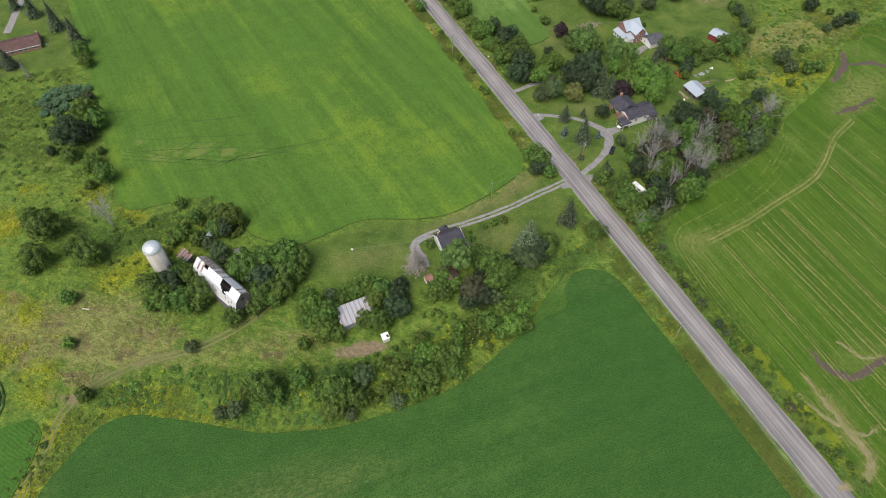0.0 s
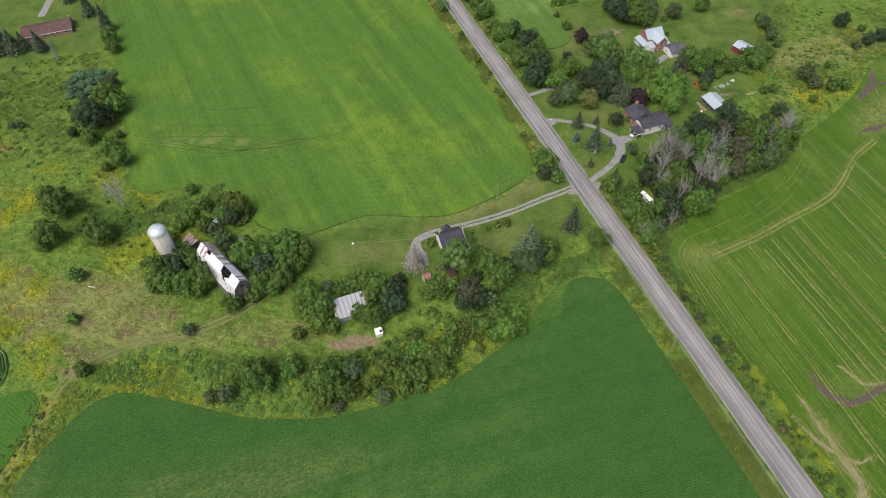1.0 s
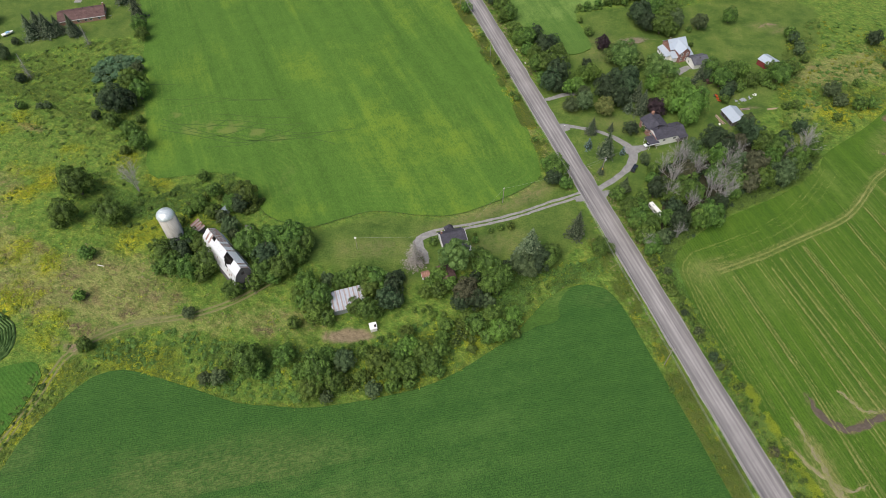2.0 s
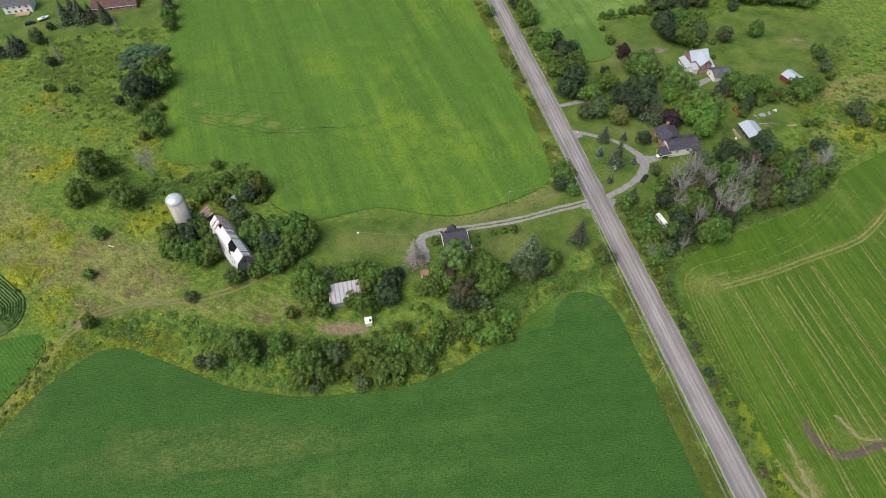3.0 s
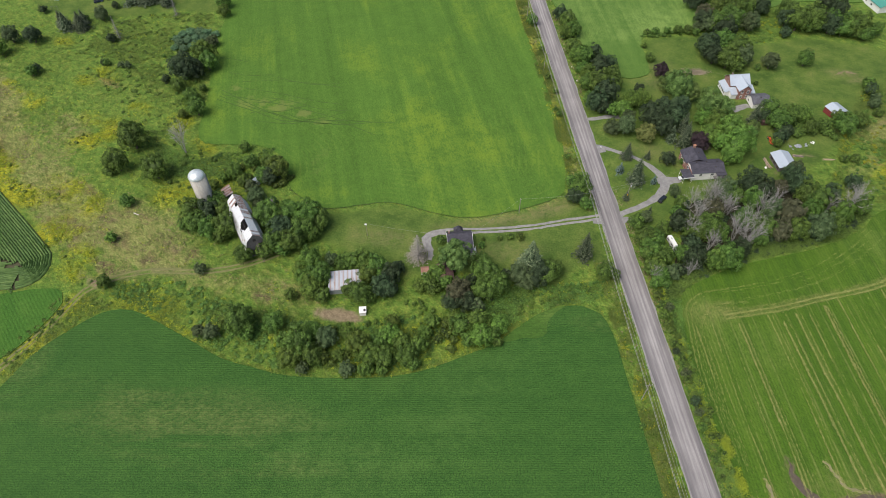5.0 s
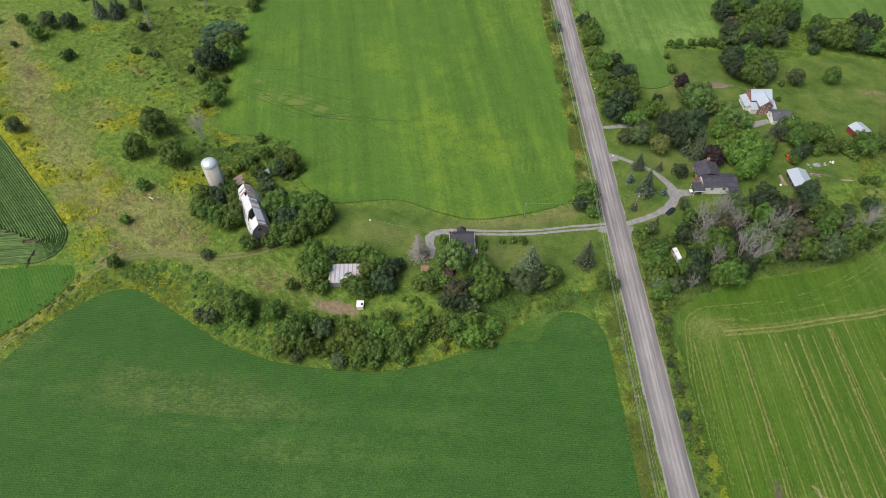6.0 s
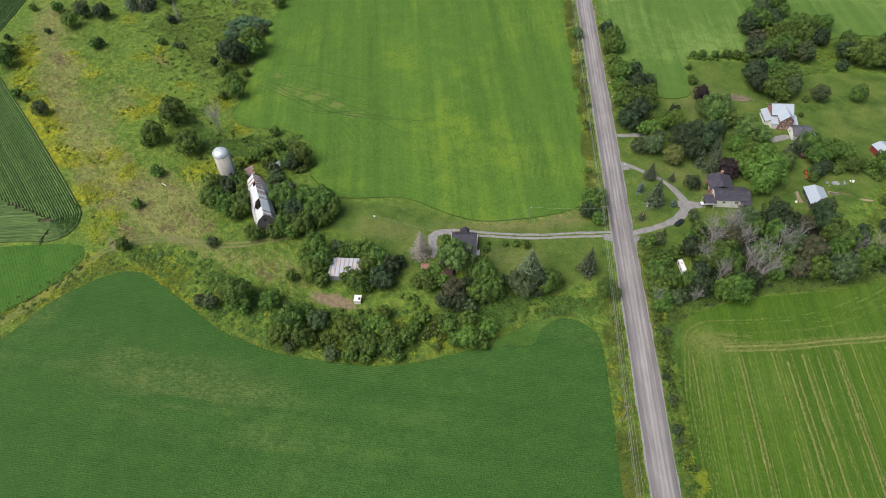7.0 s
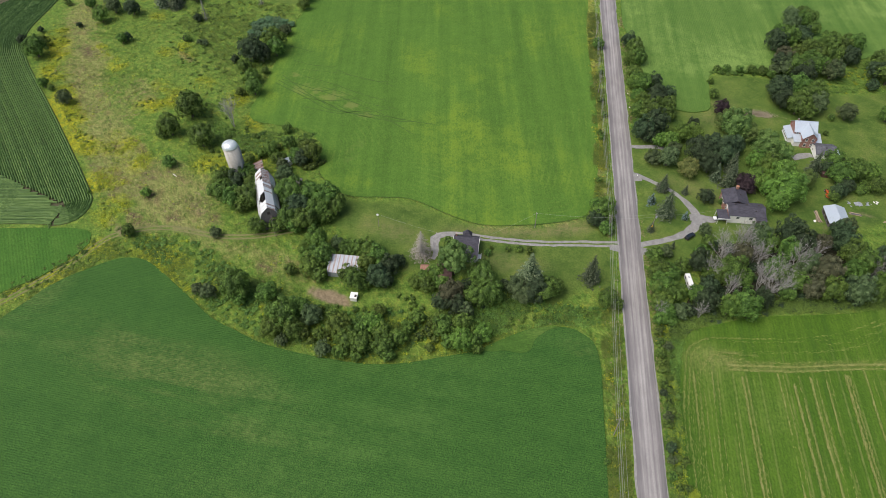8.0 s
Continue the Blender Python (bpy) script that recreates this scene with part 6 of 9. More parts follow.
plant([
    ("B", 130.5, 370.7, 5.5, 11), ("B", 136.7, 370.5, 5.9, 11.7), ("D", 145.5, 371.2, 5.8, 11.7), ("B", 152.1, 371.3, 5.1, 10.2),
    ("B", 159, 373.6, 6.5, 13.1), ("B", 164.1, 371.2, 4.7, 9.4), ("B", 169.5, 378.2, 4, 8.1), ("O", 125.2, 373.8, 3.7, 7.4),
    ("B", 157, 381.8, 5.2, 10.4),
], "grove far")
plant([
    ("B", 97, 386.4, 6, 12), ("B", 103.2, 387.5, 5.6, 11.3), ("B", 109.1, 395.8, 5, 9.9), ("B", 110.3, 382.2, 3.8, 7.7), ("G", 104.7, 360.6, 5, 10.1),
    ("D", 122.5, 371.4, 5, 10.1), ("L", 97.7, 364.5, 4.1, 8.2), ("G", 71.9, 409.9, 4.9, 9.8), ("B", 77, 418.5, 4.2, 8.4),
    ("B", 82.5, 414.2, 4.1, 8.3), ("D", 123, 359.9, 3.3, 6.6), 
], "grove ne")
plant([
    ("D", 71.8, 373.2, 6, 12.1), ("B", 76.5, 380.1, 6.1, 12.2), ("D", 82.3, 386.4, 6.1, 12.2), ("B", 87.9, 377.7, 5.3, 10.6),
    ("R", 78.5, 361.6, 5.2, 10.4), ("O", 84.2, 367.6, 5.2, 10.4), ("O", 90.9, 364.1, 4.5, 8.9), ("G", 82, 351.8, 4.8, 9.5),
    ("G", 74.5, 400.4, 4.8, 9.6), ("B", 78.9, 409.7, 4.5, 9), ("B", 70.6, 388, 4.4, 8.8), ("B", 86.2, 401.7, 4, 8.1),
    ("B", 101, 377, 5.2, 11), ("D", 109, 378.5, 5, 10.5), ("B", 93, 371.5, 5, 10.5),
], "grove tall")
plant([
    ("B", 83.5, 154.1, 2, 4.1), ("O", 86.7, 146.5, 1.8, 3.5), ("B", 90.2, 138.8, 1.7, 3.5), ("D", 91.3, 135.9, 1.5, 2.9),
    ("G", 95.5, 127.9, 1.9, 3.8), ("B", 96.2, 125.8, 1.7, 3.3), ("D", 99.7, 118.6, 1.9, 3.7), ("G", 101.1, 115, 1.6, 3.2),
    ("B", 103, 110.2, 1.4, 2.7), ("O", 107.7, 100.5, 1.6, 3.1), ("B", 109.9, 95.3, 1.3, 2.6), ("Y", 114.1, 86.5, 1.5, 3),
    ("O", 117.5, 78.6, 1.3, 2.5), ("B", 119.6, 73.9, 1.2, 2.5), ("O", 124, 72.1, 1, 2.1), ("B", 84.4, 104.1, 1.1, 2.3), ("O", 95.8, 82.5, 1.1, 2.1),
    ("R", 114.7, 86.8, 1.7, 3.2), ("B", 124.6, 71.6, 1.9, 3.2), ("B", 121.0, 72.4, 1.6, 2.4),
], "verge shrubs")
plant([
    ("B", 128.5, 368.6, 6.4, 12.8), ("B", 136.7, 373.5, 7.1, 14.3), ("B", 145.9, 376.8, 5.7, 11.4), ("D", 150.5, 391.4, 5.5, 11),
    ("B", 157, 373.9, 6.3, 12.7), ("B", 122.4, 379.7, 5.8, 11.7), ("D", 143.2, 395.5, 5.2, 10.4), ("B", 163.2, 373.1, 4.9, 9.8),
], "grove ne far")
plant([
    ("G", 80.7, 215.3, 2.6, 6.2), ("B", 83.5, 208, 2.8, 6.9), ("B", 83.1, 202.4, 2.8, 6.8), ("D", 83.6, 194.4, 4.2, 10.4),
    ("G", 100, 219.1, 5.1, 12.3), ("B", 103.5, 218.3, 4.4, 10.8), ("D", 110.1, 226.6, 5.7, 14), ("D", 114.7, 223.6, 5.7, 13.9),
    ("B", 111.7, 218.8, 4.4, 10.7), ("R", 120.9, 228.9, 4.5, 10.9), ("D", 129.2, 232.7, 5.1, 12.5), ("B", 132.5, 229.3, 5.1, 12.4),
    ("B", 136.9, 225.7, 5, 12.2), ("D", 142.3, 233.1, 4.1, 10.1), ("D", 126.5, 239.6, 4.2, 10.3), ("G", 129.2, 245.7, 3.6, 8.9),
    ("B", 134.6, 220.1, 4.3, 10.6), ("R", 125.9, 213.1, 5.5, 13.5), ("B", 95.6, 195.4, 5.4, 13.2), ("B", 100.8, 196, 3.9, 9.5),
], "woodlot a")
plant([
    ("B", 118.1, 204.2, 4.2, 10.3), ("R", 122.7, 203.6, 4.2, 10.3), ("O", 129, 206.4, 4.8, 11.8), ("G", 137.7, 210.2, 5.4, 13.3),
    ("B", 143.1, 214.5, 4.3, 10.4), ("B", 104.3, 182, 5.8, 14.1), ("O", 99.8, 179.2, 4.1, 9.9), ("D", 91.9, 177.7, 4.6, 11.3),
    ("D", 109.3, 189.7, 3.8, 9.4), ("G", 119.3, 214.5, 4.6, 11.3), ("B", 114, 204.6, 4, 9.7), ("O", 146.9, 222.6, 4.3, 10.6),
    ("B", 154.4, 230.2, 4.1, 10), ("D", 134.4, 210.4, 4, 9.6), ("B", 109.1, 206.9, 4.3, 10.5), ("R", 96.6, 206.7, 4.3, 10.6),
    ("D", 90.8, 186.2, 3.6, 8.7), ("B", 116.1, 198.4, 3.3, 8.1),
], "woodlot b")
plant([
    ("B", 68.2, 190.8, 3.6, 7.2), ("G", 71.2, 195.6, 2.9, 5.7), ("B", 72.7, 183.1, 4.5, 9), ("B", 76.5, 184.3, 4, 8.1), ("B", 75.9, 177.3, 4.9, 9.9),
    ("B", 80.3, 175.7, 4.4, 8.9), ("B", 75.7, 175.4, 3.9, 7.9), ("O", 78.8, 169.7, 4.4, 8.7), ("B", 81.1, 166.2, 3.8, 7.7),
    ("B", 78, 168.5, 3.2, 6.3), ("G", 85.3, 169.8, 3.4, 6.8), ("B", 87.9, 180.4, 3.7, 7.4), ("B", 79.8, 163, 2.4, 4.8), ("O", 81.4, 158.2, 1.9, 3.8),
    ("G", 86.6, 154.1, 1.9, 3.7), ("O", 85.2, 149.9, 1.9, 3.7), ("D", 88.4, 172.7, 2.7, 5.4),
    ("B", 78.4, 190.6, 3.0, 6.4), ("B", 89.0, 193.4, 3.6, 8.0), ("O", 79.0, 193.0, 2.8, 5.6), ("B", 87.2, 197.6, 3.9, 8.6), ("B", 92.0, 192.2, 4.0, 9.0),
], "woodlot road")
plant([
    ("X", 88.4, 210.2, 2.6, 7.9), ("X", 94.2, 216.4, 2.9, 8.5), ("X", 95.6, 213, 3.0, 9.2), ("X", 115.8, 213.2, 3.2, 9.7),
    ("X", 106.5, 196.9, 3.5, 10.6), ("X", 90.8, 200.2, 3.4, 10.2), ("X", 89.2, 192.5, 2.7, 8.2), ("X", 111.9, 204.4, 2.7, 8.3),
    ("X", 149.1, 227.1, 3.7, 11.0), ("X", 153.6, 235, 2.9, 8.6), ("X", 109.4, 193, 3.1, 9.3), ("X", 114, 198, 2.7, 8.2), ("X", 91.6, 172.7, 1.8, 5.4),
    ("X", 97.3, 187.9, 2.5, 7.4), ("X", 100.6, 208.2, 2.5, 7.8), ("X", 120.9, 220.8, 2.6, 7.9), ("X", 79.1, 165.7, 1.8, 5.4),
    ("X", 141.8, 225.3, 2.4, 7.2), ("X", 103.5, 210.7, 2.6, 7.8),
], "bare woodlot")
plant([
    ("B", 163.5, 324.3, 3.3, 6.5), ("D", 164.1, 319.8, 3.2, 6.5), ("G", 165.2, 308.8, 3.2, 6.4), ("B", 166.7, 302.5, 2.5, 4.9),
    ("D", 205.7, 324, 4, 8), ("D", 215.4, 308, 3.5, 7.1), ("D", 223.1, 311.7, 3.9, 7.8), ("G", 208.1, 303.3, 2.5, 4.9), ("G", 173.5, 275.3, 4.3, 8.6),
    ("G", 176, 268.3, 3.6, 7.2), ("B", 184.1, 266.9, 3.6, 7.2), ("B", 190.4, 268.7, 3, 5.9), ("B", 155.1, 264.3, 2.3, 4.6),
    ("D", 152.9, 245.4, 3.8, 7.5), ("B", 150.5, 262.5, 2, 3.9), ("O", 172.6, 257.4, 2.3, 4.5), ("O", 188.4, 286, 2, 4.1),
    ("B", 216.2, 320.2, 2.2, 4.3),
], "east scrub")
plant([
    ("B", -187.1, 282.7, 4.5, 8.9), ("O", -181.9, 274.5, 3.7, 7.3), ("O", -165.8, 231.5, 6.4, 12.7), ("B", -160.8, 226.9, 5.3, 10.6),
    ("D", -168.5, 216.5, 7.5, 15), ("D", -163.8, 218.8, 5.2, 10.5), ("B", -165.4, 206.5, 3.9, 7.7), ("O", -153.1, 199.7, 4.4, 8.8),
    ("B", -145.2, 192.8, 4.6, 9.3), ("B", -153.8, 209.8, 2.3, 4.5), ("D", -175.5, 209.7, 2.3, 4.6), ("G", -171.5, 246.2, 3.5, 6.9),
    ("G", -246.5, 248, 4.3, 8.7), ("D", -247.9, 261.1, 2.2, 4.5), ("D", -284.7, 242.9, 2.6, 5.1), ("D", -226.8, 231.2, 2.8, 5.6),
    ("B", -254.8, 243.6, 2.2, 4.3), ("D", -217.1, 212.1, 2, 4), ("G", -206.6, 213.1, 2, 4), ("G", -203, 214.1, 2, 4),
], "fence line west")
plant([
    ("B", -158.7, 162.3, 7.1, 14.3), ("B", -156, 147.1, 5.5, 11.1), ("B", -136.7, 148.9, 5.8, 11.6), ("B", -138.9, 130.5, 3.2, 6.4),
    ("O", -167.7, 168.6, 4.1, 8.2), ("G", -88.7, 110, 2.5, 4.9), ("B", -119.5, 91.6, 2.9, 5.7), ("B", -155.6, 99.2, 1, 2),
    ("B", -158.1, 143.3, 2.8, 5.6), ("O", -150.8, 188.4, 2.7, 5.5), ("B", -109.6, 178.1, 2.6, 5.2), ("O", -148.1, 155, 2.3, 4.5),
], "meadow shrubs")
plant([
    ("B", -274.6, 156.9, 6.5, 12.9), ("D", -297.5, 174.4, 1.9, 3.8), ("B", -245.3, 139.8, 3.1, 6.1), ("G", -222.5, 136.7, 4, 7.9),
    ("D", -283, 189.9, 1.9, 3.8), ("O", -276.1, 201, 5, 10), ("G", -279, 212.7, 5.1, 10.2), ("D", -267.3, 216.5, 5.1, 10.2),
    ("B", -245.9, 191.2, 3.3, 6.7), ("D", -245.5, 194.5, 2.6, 5.2), ("B", -215.2, 212.1, 2.2, 4.5), ("L", -132.1, 111.4, 2.5, 5.1),
    ("D", -293.2, 160.6, 3.3, 6.7), ("O", -281.6, 165.5, 3.7, 7.4), ("B", -296, 208.7, 3.6, 7.2), ("B", -311.9, 203.6, 2.4, 4.8),
    ("O", -239.8, 140.2, 1.7, 3.4),
], "far west shrubs")
plant([
    ("U", -192.8, 248.8, 3.2, 3.3), ("U", -189.8, 252.4, 3.2, 3.4), ("U", -185.9, 254.7, 3.2, 3.4), ("U", -180.8, 254.9, 3.2, 3.4),
    ("U", -176, 255.5, 2.8, 3), ("U", -189.9, 241.4, 3.1, 3.3), ("U", -186.9, 244.9, 3.2, 3.3), ("U", -183.4, 247.6, 3.2, 3.3),
    ("U", -179.5, 249.8, 3.2, 3.3), ("U", -173.9, 248.9, 2.8, 3), ("U", -189.8, 236.6, 2.4, 2.5), ("U", -184.3, 237.8, 2.8, 2.9),
    ("U", -181.4, 241.4, 2.8, 2.9), ("U", -193.9, 244.9, 2.8, 3),
], "sumac thicket")
plant([
    ("S", -259.5, 233.2, 5.6, 11.2), ("S", -251.6, 236.0, 6.0, 11.8), ("S", -264.6, 235.4, 4.6, 9.8), ("S", -254.6, 241.6, 3.9, 9.4),
    ("S", -242.4, 268.7, 5.9, 13.2), ("S", -234.6, 272.0, 6.5, 13.6), ("S", -230.6, 274.7, 4.9, 11.2), ("S", -243.2, 276.6, 5.5, 13.0),
    ("S", -222.8, 275.8, 4, 11.9), ("S", 74.9, 250.6, 3.6, 10.7), ("S", 81, 249.5, 4.8, 14.4), ("S", 57.6, 231.9, 3.5, 10.4),
    ("S", 63.9, 217.4, 5.1, 15.4), ("S", 110.4, 277.7, 4, 12), ("S", 66.7, 234.8, 1.9, 5.7), ("S", 72.5, 201.3, 1.3, 4),
    ("S", 51.2, 168.5, 4.6, 13.9), ("S", 79.5, 259, 3.9, 11.8), ("S", 61.8, 205.7, 2.1, 6.3),
], "spruces")
plant([
    ("K", 56.3, 221.7, 2.5, 6.4), ("K", 71.6, 219.6, 1.8, 4.8),
], "blue spruces")
plant([
    ("S", -227.9, 321, 4.9, 14.8), ("S", -210, 308.5, 5.6, 16.7), ("S", -193.6, 293.9, 5.4, 16.3), ("S", -221.2, 273.5, 4.5, 13.6),
    ("S", -241.4, 328.3, 4.2, 12.7),
], "spruces nw")
plant([
    ("W", -10.6, 145, 6.2, 14.5), ("V", -225.2, 235.3, 3, 15.1), ("V", -209.5, 266.5, 2.5, 12.7),
], "dead spruces")
plant([
    ("X", -135.2, 167.4, 4.1, 10.6), ("X", -29.7, 134.3, 1.3, 3.3),
], "dead tree")
plant([
    ("T", 33, 152, 7.0, 21.5), ("T2", 5.2, 144, 6.9, 18.5),
], "tall trees")
# dark leaf colour here also paints the shadow in the wood's gaps
thicken([(82, 214), (92, 218), (104, 214), (130, 226), (150, 236), (157, 228), (150, 214), (132, 203), (112, 190), (98, 178), (90, 172), (88, 190)], 110, "D", 1.0, 1.9, "leafy undergrowth coloured dark for shade, filling a small wood", 61)
thicken([(68, 188), (76, 192), (80, 180), (88, 170), (86, 160), (80, 166), (74, 178)], 18, "B", 1.5, 2.4, "green undergrowth beside the road", 70)
thicken([(-112, 130), (-90, 124), (-84, 128), (-98, 146), (-112, 140)], 14, "B", 1.5, 2.4, "green undergrowth west of a barn", 62)
thicken([(-78, 122), (-66, 128), (-50, 140), (-54, 150), (-70, 148), (-70, 136)], 16, "B", 1.6, 2.6, "green undergrowth east of a barn", 63)
thicken([(-112, 158), (-98, 156), (-82, 160), (-80, 170), (-95, 177), (-110, 172)], 26, "O", 1.2, 2.2, "olive green undergrowth behind a barn", 64)
thicken([(-52, 118), (-46, 128), (-38, 132), (-18, 134), (-12, 124), (-20, 118), (-26, 130), (-42, 130)], 14, "B", 1.5, 2.4, "green undergrowth round a metal shed", 65)
thicken([(-40, 84), (-24, 88), (0, 97), (20, 112), (30, 124), (12, 122), (-6, 110), (-30, 102), (-44, 96)], 40, "O", 1.4, 2.4, "olive shrubs filling a field hedge", 66)
thicken([(6, 132), (28, 138), (26, 148), (16, 144), (4, 136)], 12, "D", 1.6, 2.8, "dark undergrowth behind a house", 67)
thicken([(2, 335), (14, 332), (24, 305), (34, 285), (40, 268), (34, 266), (22, 290), (8, 315)], 22, "B", 1.5, 2.6, "green undergrowth along the road", 68)
thicken([(49, 333), (56, 335.5), (80, 348), (84, 352), (78, 352), (54, 339.5), (48, 336)], 34, "B", 0.9, 1.5, "clipped green hedge along a mown lawn", 71)
def mounds(name, outline, count, kind, low, high, label, seed, rule=None):
    """A rank growth of waist-high weeds, clump by clump, as one mass."""
    g = np.random.default_rng(seed)
    p = scatter(g, np.array(outline, float), count * 30, rule)
    keep = patchy(p[:, 0], p[:, 1], 10, seed) + 0.12 * g.normal(size=len(p)) > 0.5
    p = p[keep & (clear(p[:, 0], p[:, 1]) > 0)][:count]
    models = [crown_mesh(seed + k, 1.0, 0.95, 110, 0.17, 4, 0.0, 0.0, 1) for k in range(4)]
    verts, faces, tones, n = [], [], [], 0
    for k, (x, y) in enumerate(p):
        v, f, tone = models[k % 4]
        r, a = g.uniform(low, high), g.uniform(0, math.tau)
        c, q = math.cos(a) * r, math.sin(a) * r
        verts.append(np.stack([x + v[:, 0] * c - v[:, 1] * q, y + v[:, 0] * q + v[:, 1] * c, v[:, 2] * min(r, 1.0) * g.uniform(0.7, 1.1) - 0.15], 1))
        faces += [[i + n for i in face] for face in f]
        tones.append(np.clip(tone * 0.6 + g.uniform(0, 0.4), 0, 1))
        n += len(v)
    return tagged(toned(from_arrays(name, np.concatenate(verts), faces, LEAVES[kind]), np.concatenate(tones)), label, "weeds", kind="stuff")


def strip_by_road(near, far, s0, s1):
    return [tuple(by_road(s, near)) for s in np.arange(s0, s1 + 1, 10)] + [tuple(by_road(s, far)) for s in np.arange(s1, s0 - 1, -10)]


SOUTH_WEEDS = [(-122, 90), (-104, 87.5), (-84, 86), (-60, 81.5), (-36, 83), (-10, 91), (12, 103), (26, 118), (10, 122), (-6, 118), (-24, 106), (-56, 100), (-92, 104), (-112, 98)]
WEST_WEEDS = [(-150, 200), (-172, 246), (-194, 274), (-226, 262), (-256, 240), (-240, 215), (-206, 196), (-176, 176), (-168, 160), (-140, 150), (-112, 142), (-106, 158), (-110, 178), (-134, 172)]
mounds("rank_weeds", SOUTH_WEEDS, 430, "B", 0.7, 1.5, "rank green weeds between a hedge and a field", 101)
mounds("tall_goldenrod", SOUTH_WEEDS, 70, "gold", 0.5, 1.0, "clumps of yellow goldenrod along a hedge", 102)
mounds("meadow_thicket", WEST_WEEDS, 250, "B", 0.6, 1.5, "deep green weed thickets in an old meadow", 103)
mounds("meadow_scrub", WEST_WEEDS, 170, "O", 0.6, 1.3, "olive scrub clumps in an old meadow", 104)
mounds("gold_clumps", MEADOW_EDGE, 650, "gold", 0.5, 1.2, "tall clumps of goldenrod in a meadow", 105, lambda x, y: np.clip(gold_at(x, y) - 0.25, 0, 1) * (x < -100))
mounds("gold_stand_weeds", MEADOW_EDGE, 240, "weed", 0.6, 1.3, "green weeds among goldenrod", 106, lambda x, y: np.clip(gold_at(x, y) - 0.1, 0, 1) * (x < -100))
mounds("strip_thicket", [(-138, 36), (-128, 56), (-123, 72), (-112, 86), (-128, 92), (-133, 82), (-134, 62), (-146, 40)], 130, "B", 0.5, 1.0, "green weeds in a strip between two fields", 107)
mounds("hollow_thicket", [(20, 118), (38, 136), (52, 147), (62, 150), (62, 160), (44, 151), (26, 147), (12, 138), (12, 124)], 240, "B", 0.6, 1.3, "rank weeds behind a house", 108)
mounds("yard_thicket", YARD_WEEDS, 90, "O", 0.7, 1.4, "deep green weed clumps behind a silo", 117)
mounds("verge_thicket", strip_by_road(-12.6, -6.6, 30, 150), 170, "weed", 0.4, 0.9, "leafy weeds on a road verge", 109)
mounds("verge_clumps", strip_by_road(-12.6, -6.6, -200, 150), 220, "weed", 0.4, 0.9, "green weed clumps on a road verge", 110)
EDGE_STRIP = [(87, 159), (92, 168.5), (97, 173.5), (110, 186), (136.5, 204.5), (154, 220), (160, 232.5), (154, 236), (146, 222), (128, 208), (102, 191), (86, 176), (80, 160)]
mounds("wood_edge_thicket", EDGE_STRIP, 340, "O", 0.8, 1.7, "leafy bushes along a wood's edge", 113)
mounds("wood_edge_scrub", EDGE_STRIP, 120, "D", 0.8, 1.6, "dark bushes along a wood's edge", 114)
mounds("far_gold_clumps", FAR_SCRUB, 60, "gold", 0.7, 1.3, "yellow-green goldenrod scrub behind a farmhouse", 115)
mounds("far_thicket", FAR_SCRUB, 110, "O", 0.8, 1.7, "green scrub clumps behind a farmhouse", 116)
mounds("pasture_scrub", EAST_SCRUB, 330, "B", 0.7, 1.6, "green scrub clumps in an old pasture", 111)
mounds("pasture_gold", EAST_SCRUB, 120, "gold", 0.5, 1.2, "goldenrod clumps in an old pasture", 112)
DITCH = [tuple(by_road(s, 6.6)) for s in np.arange(34, 152, 10)] + [tuple(by_road(s, 11.0)) for s in np.arange(150, 30, -10)]
thicken(DITCH, 46, "O", 0.7, 1.7, "olive bushes in a roadside ditch", 80)
thicken(DITCH, 34, "B", 0.7, 1.5, "green bushes in a roadside ditch", 81)
thicken([(-150, 152), (-120, 144), (-110, 158), (-112, 178), (-132, 172), (-148, 170)], 22, "B", 0.7, 1.5, "leafy green thicket of tall weeds near a silo", 82)
thicken([(-172, 248), (-152, 200), (-162, 196), (-184, 214), (-200, 244), (-192, 268)], 50, "B", 0.6, 1.4, "leafy green thicket along a fence row", 83)
thicken([(-30, 104), (-16, 108), (6, 116), (8, 128), (-8, 126), (-20, 110)], 20, "O", 0.6, 1.2, "low olive scrub beside a white hut", 84)
thicken([(34, 132), (52, 147), (62, 151), (62, 157), (46, 150), (30, 142)], 34, "L", 0.6, 1.2, "bright green rank weeds between a house and a field", 85)
thicken([(112, 282), (140, 284), (150, 278), (130, 272), (120, 274)], 14, "B", 1.5, 2.5, "green undergrowth behind a yard", 69)


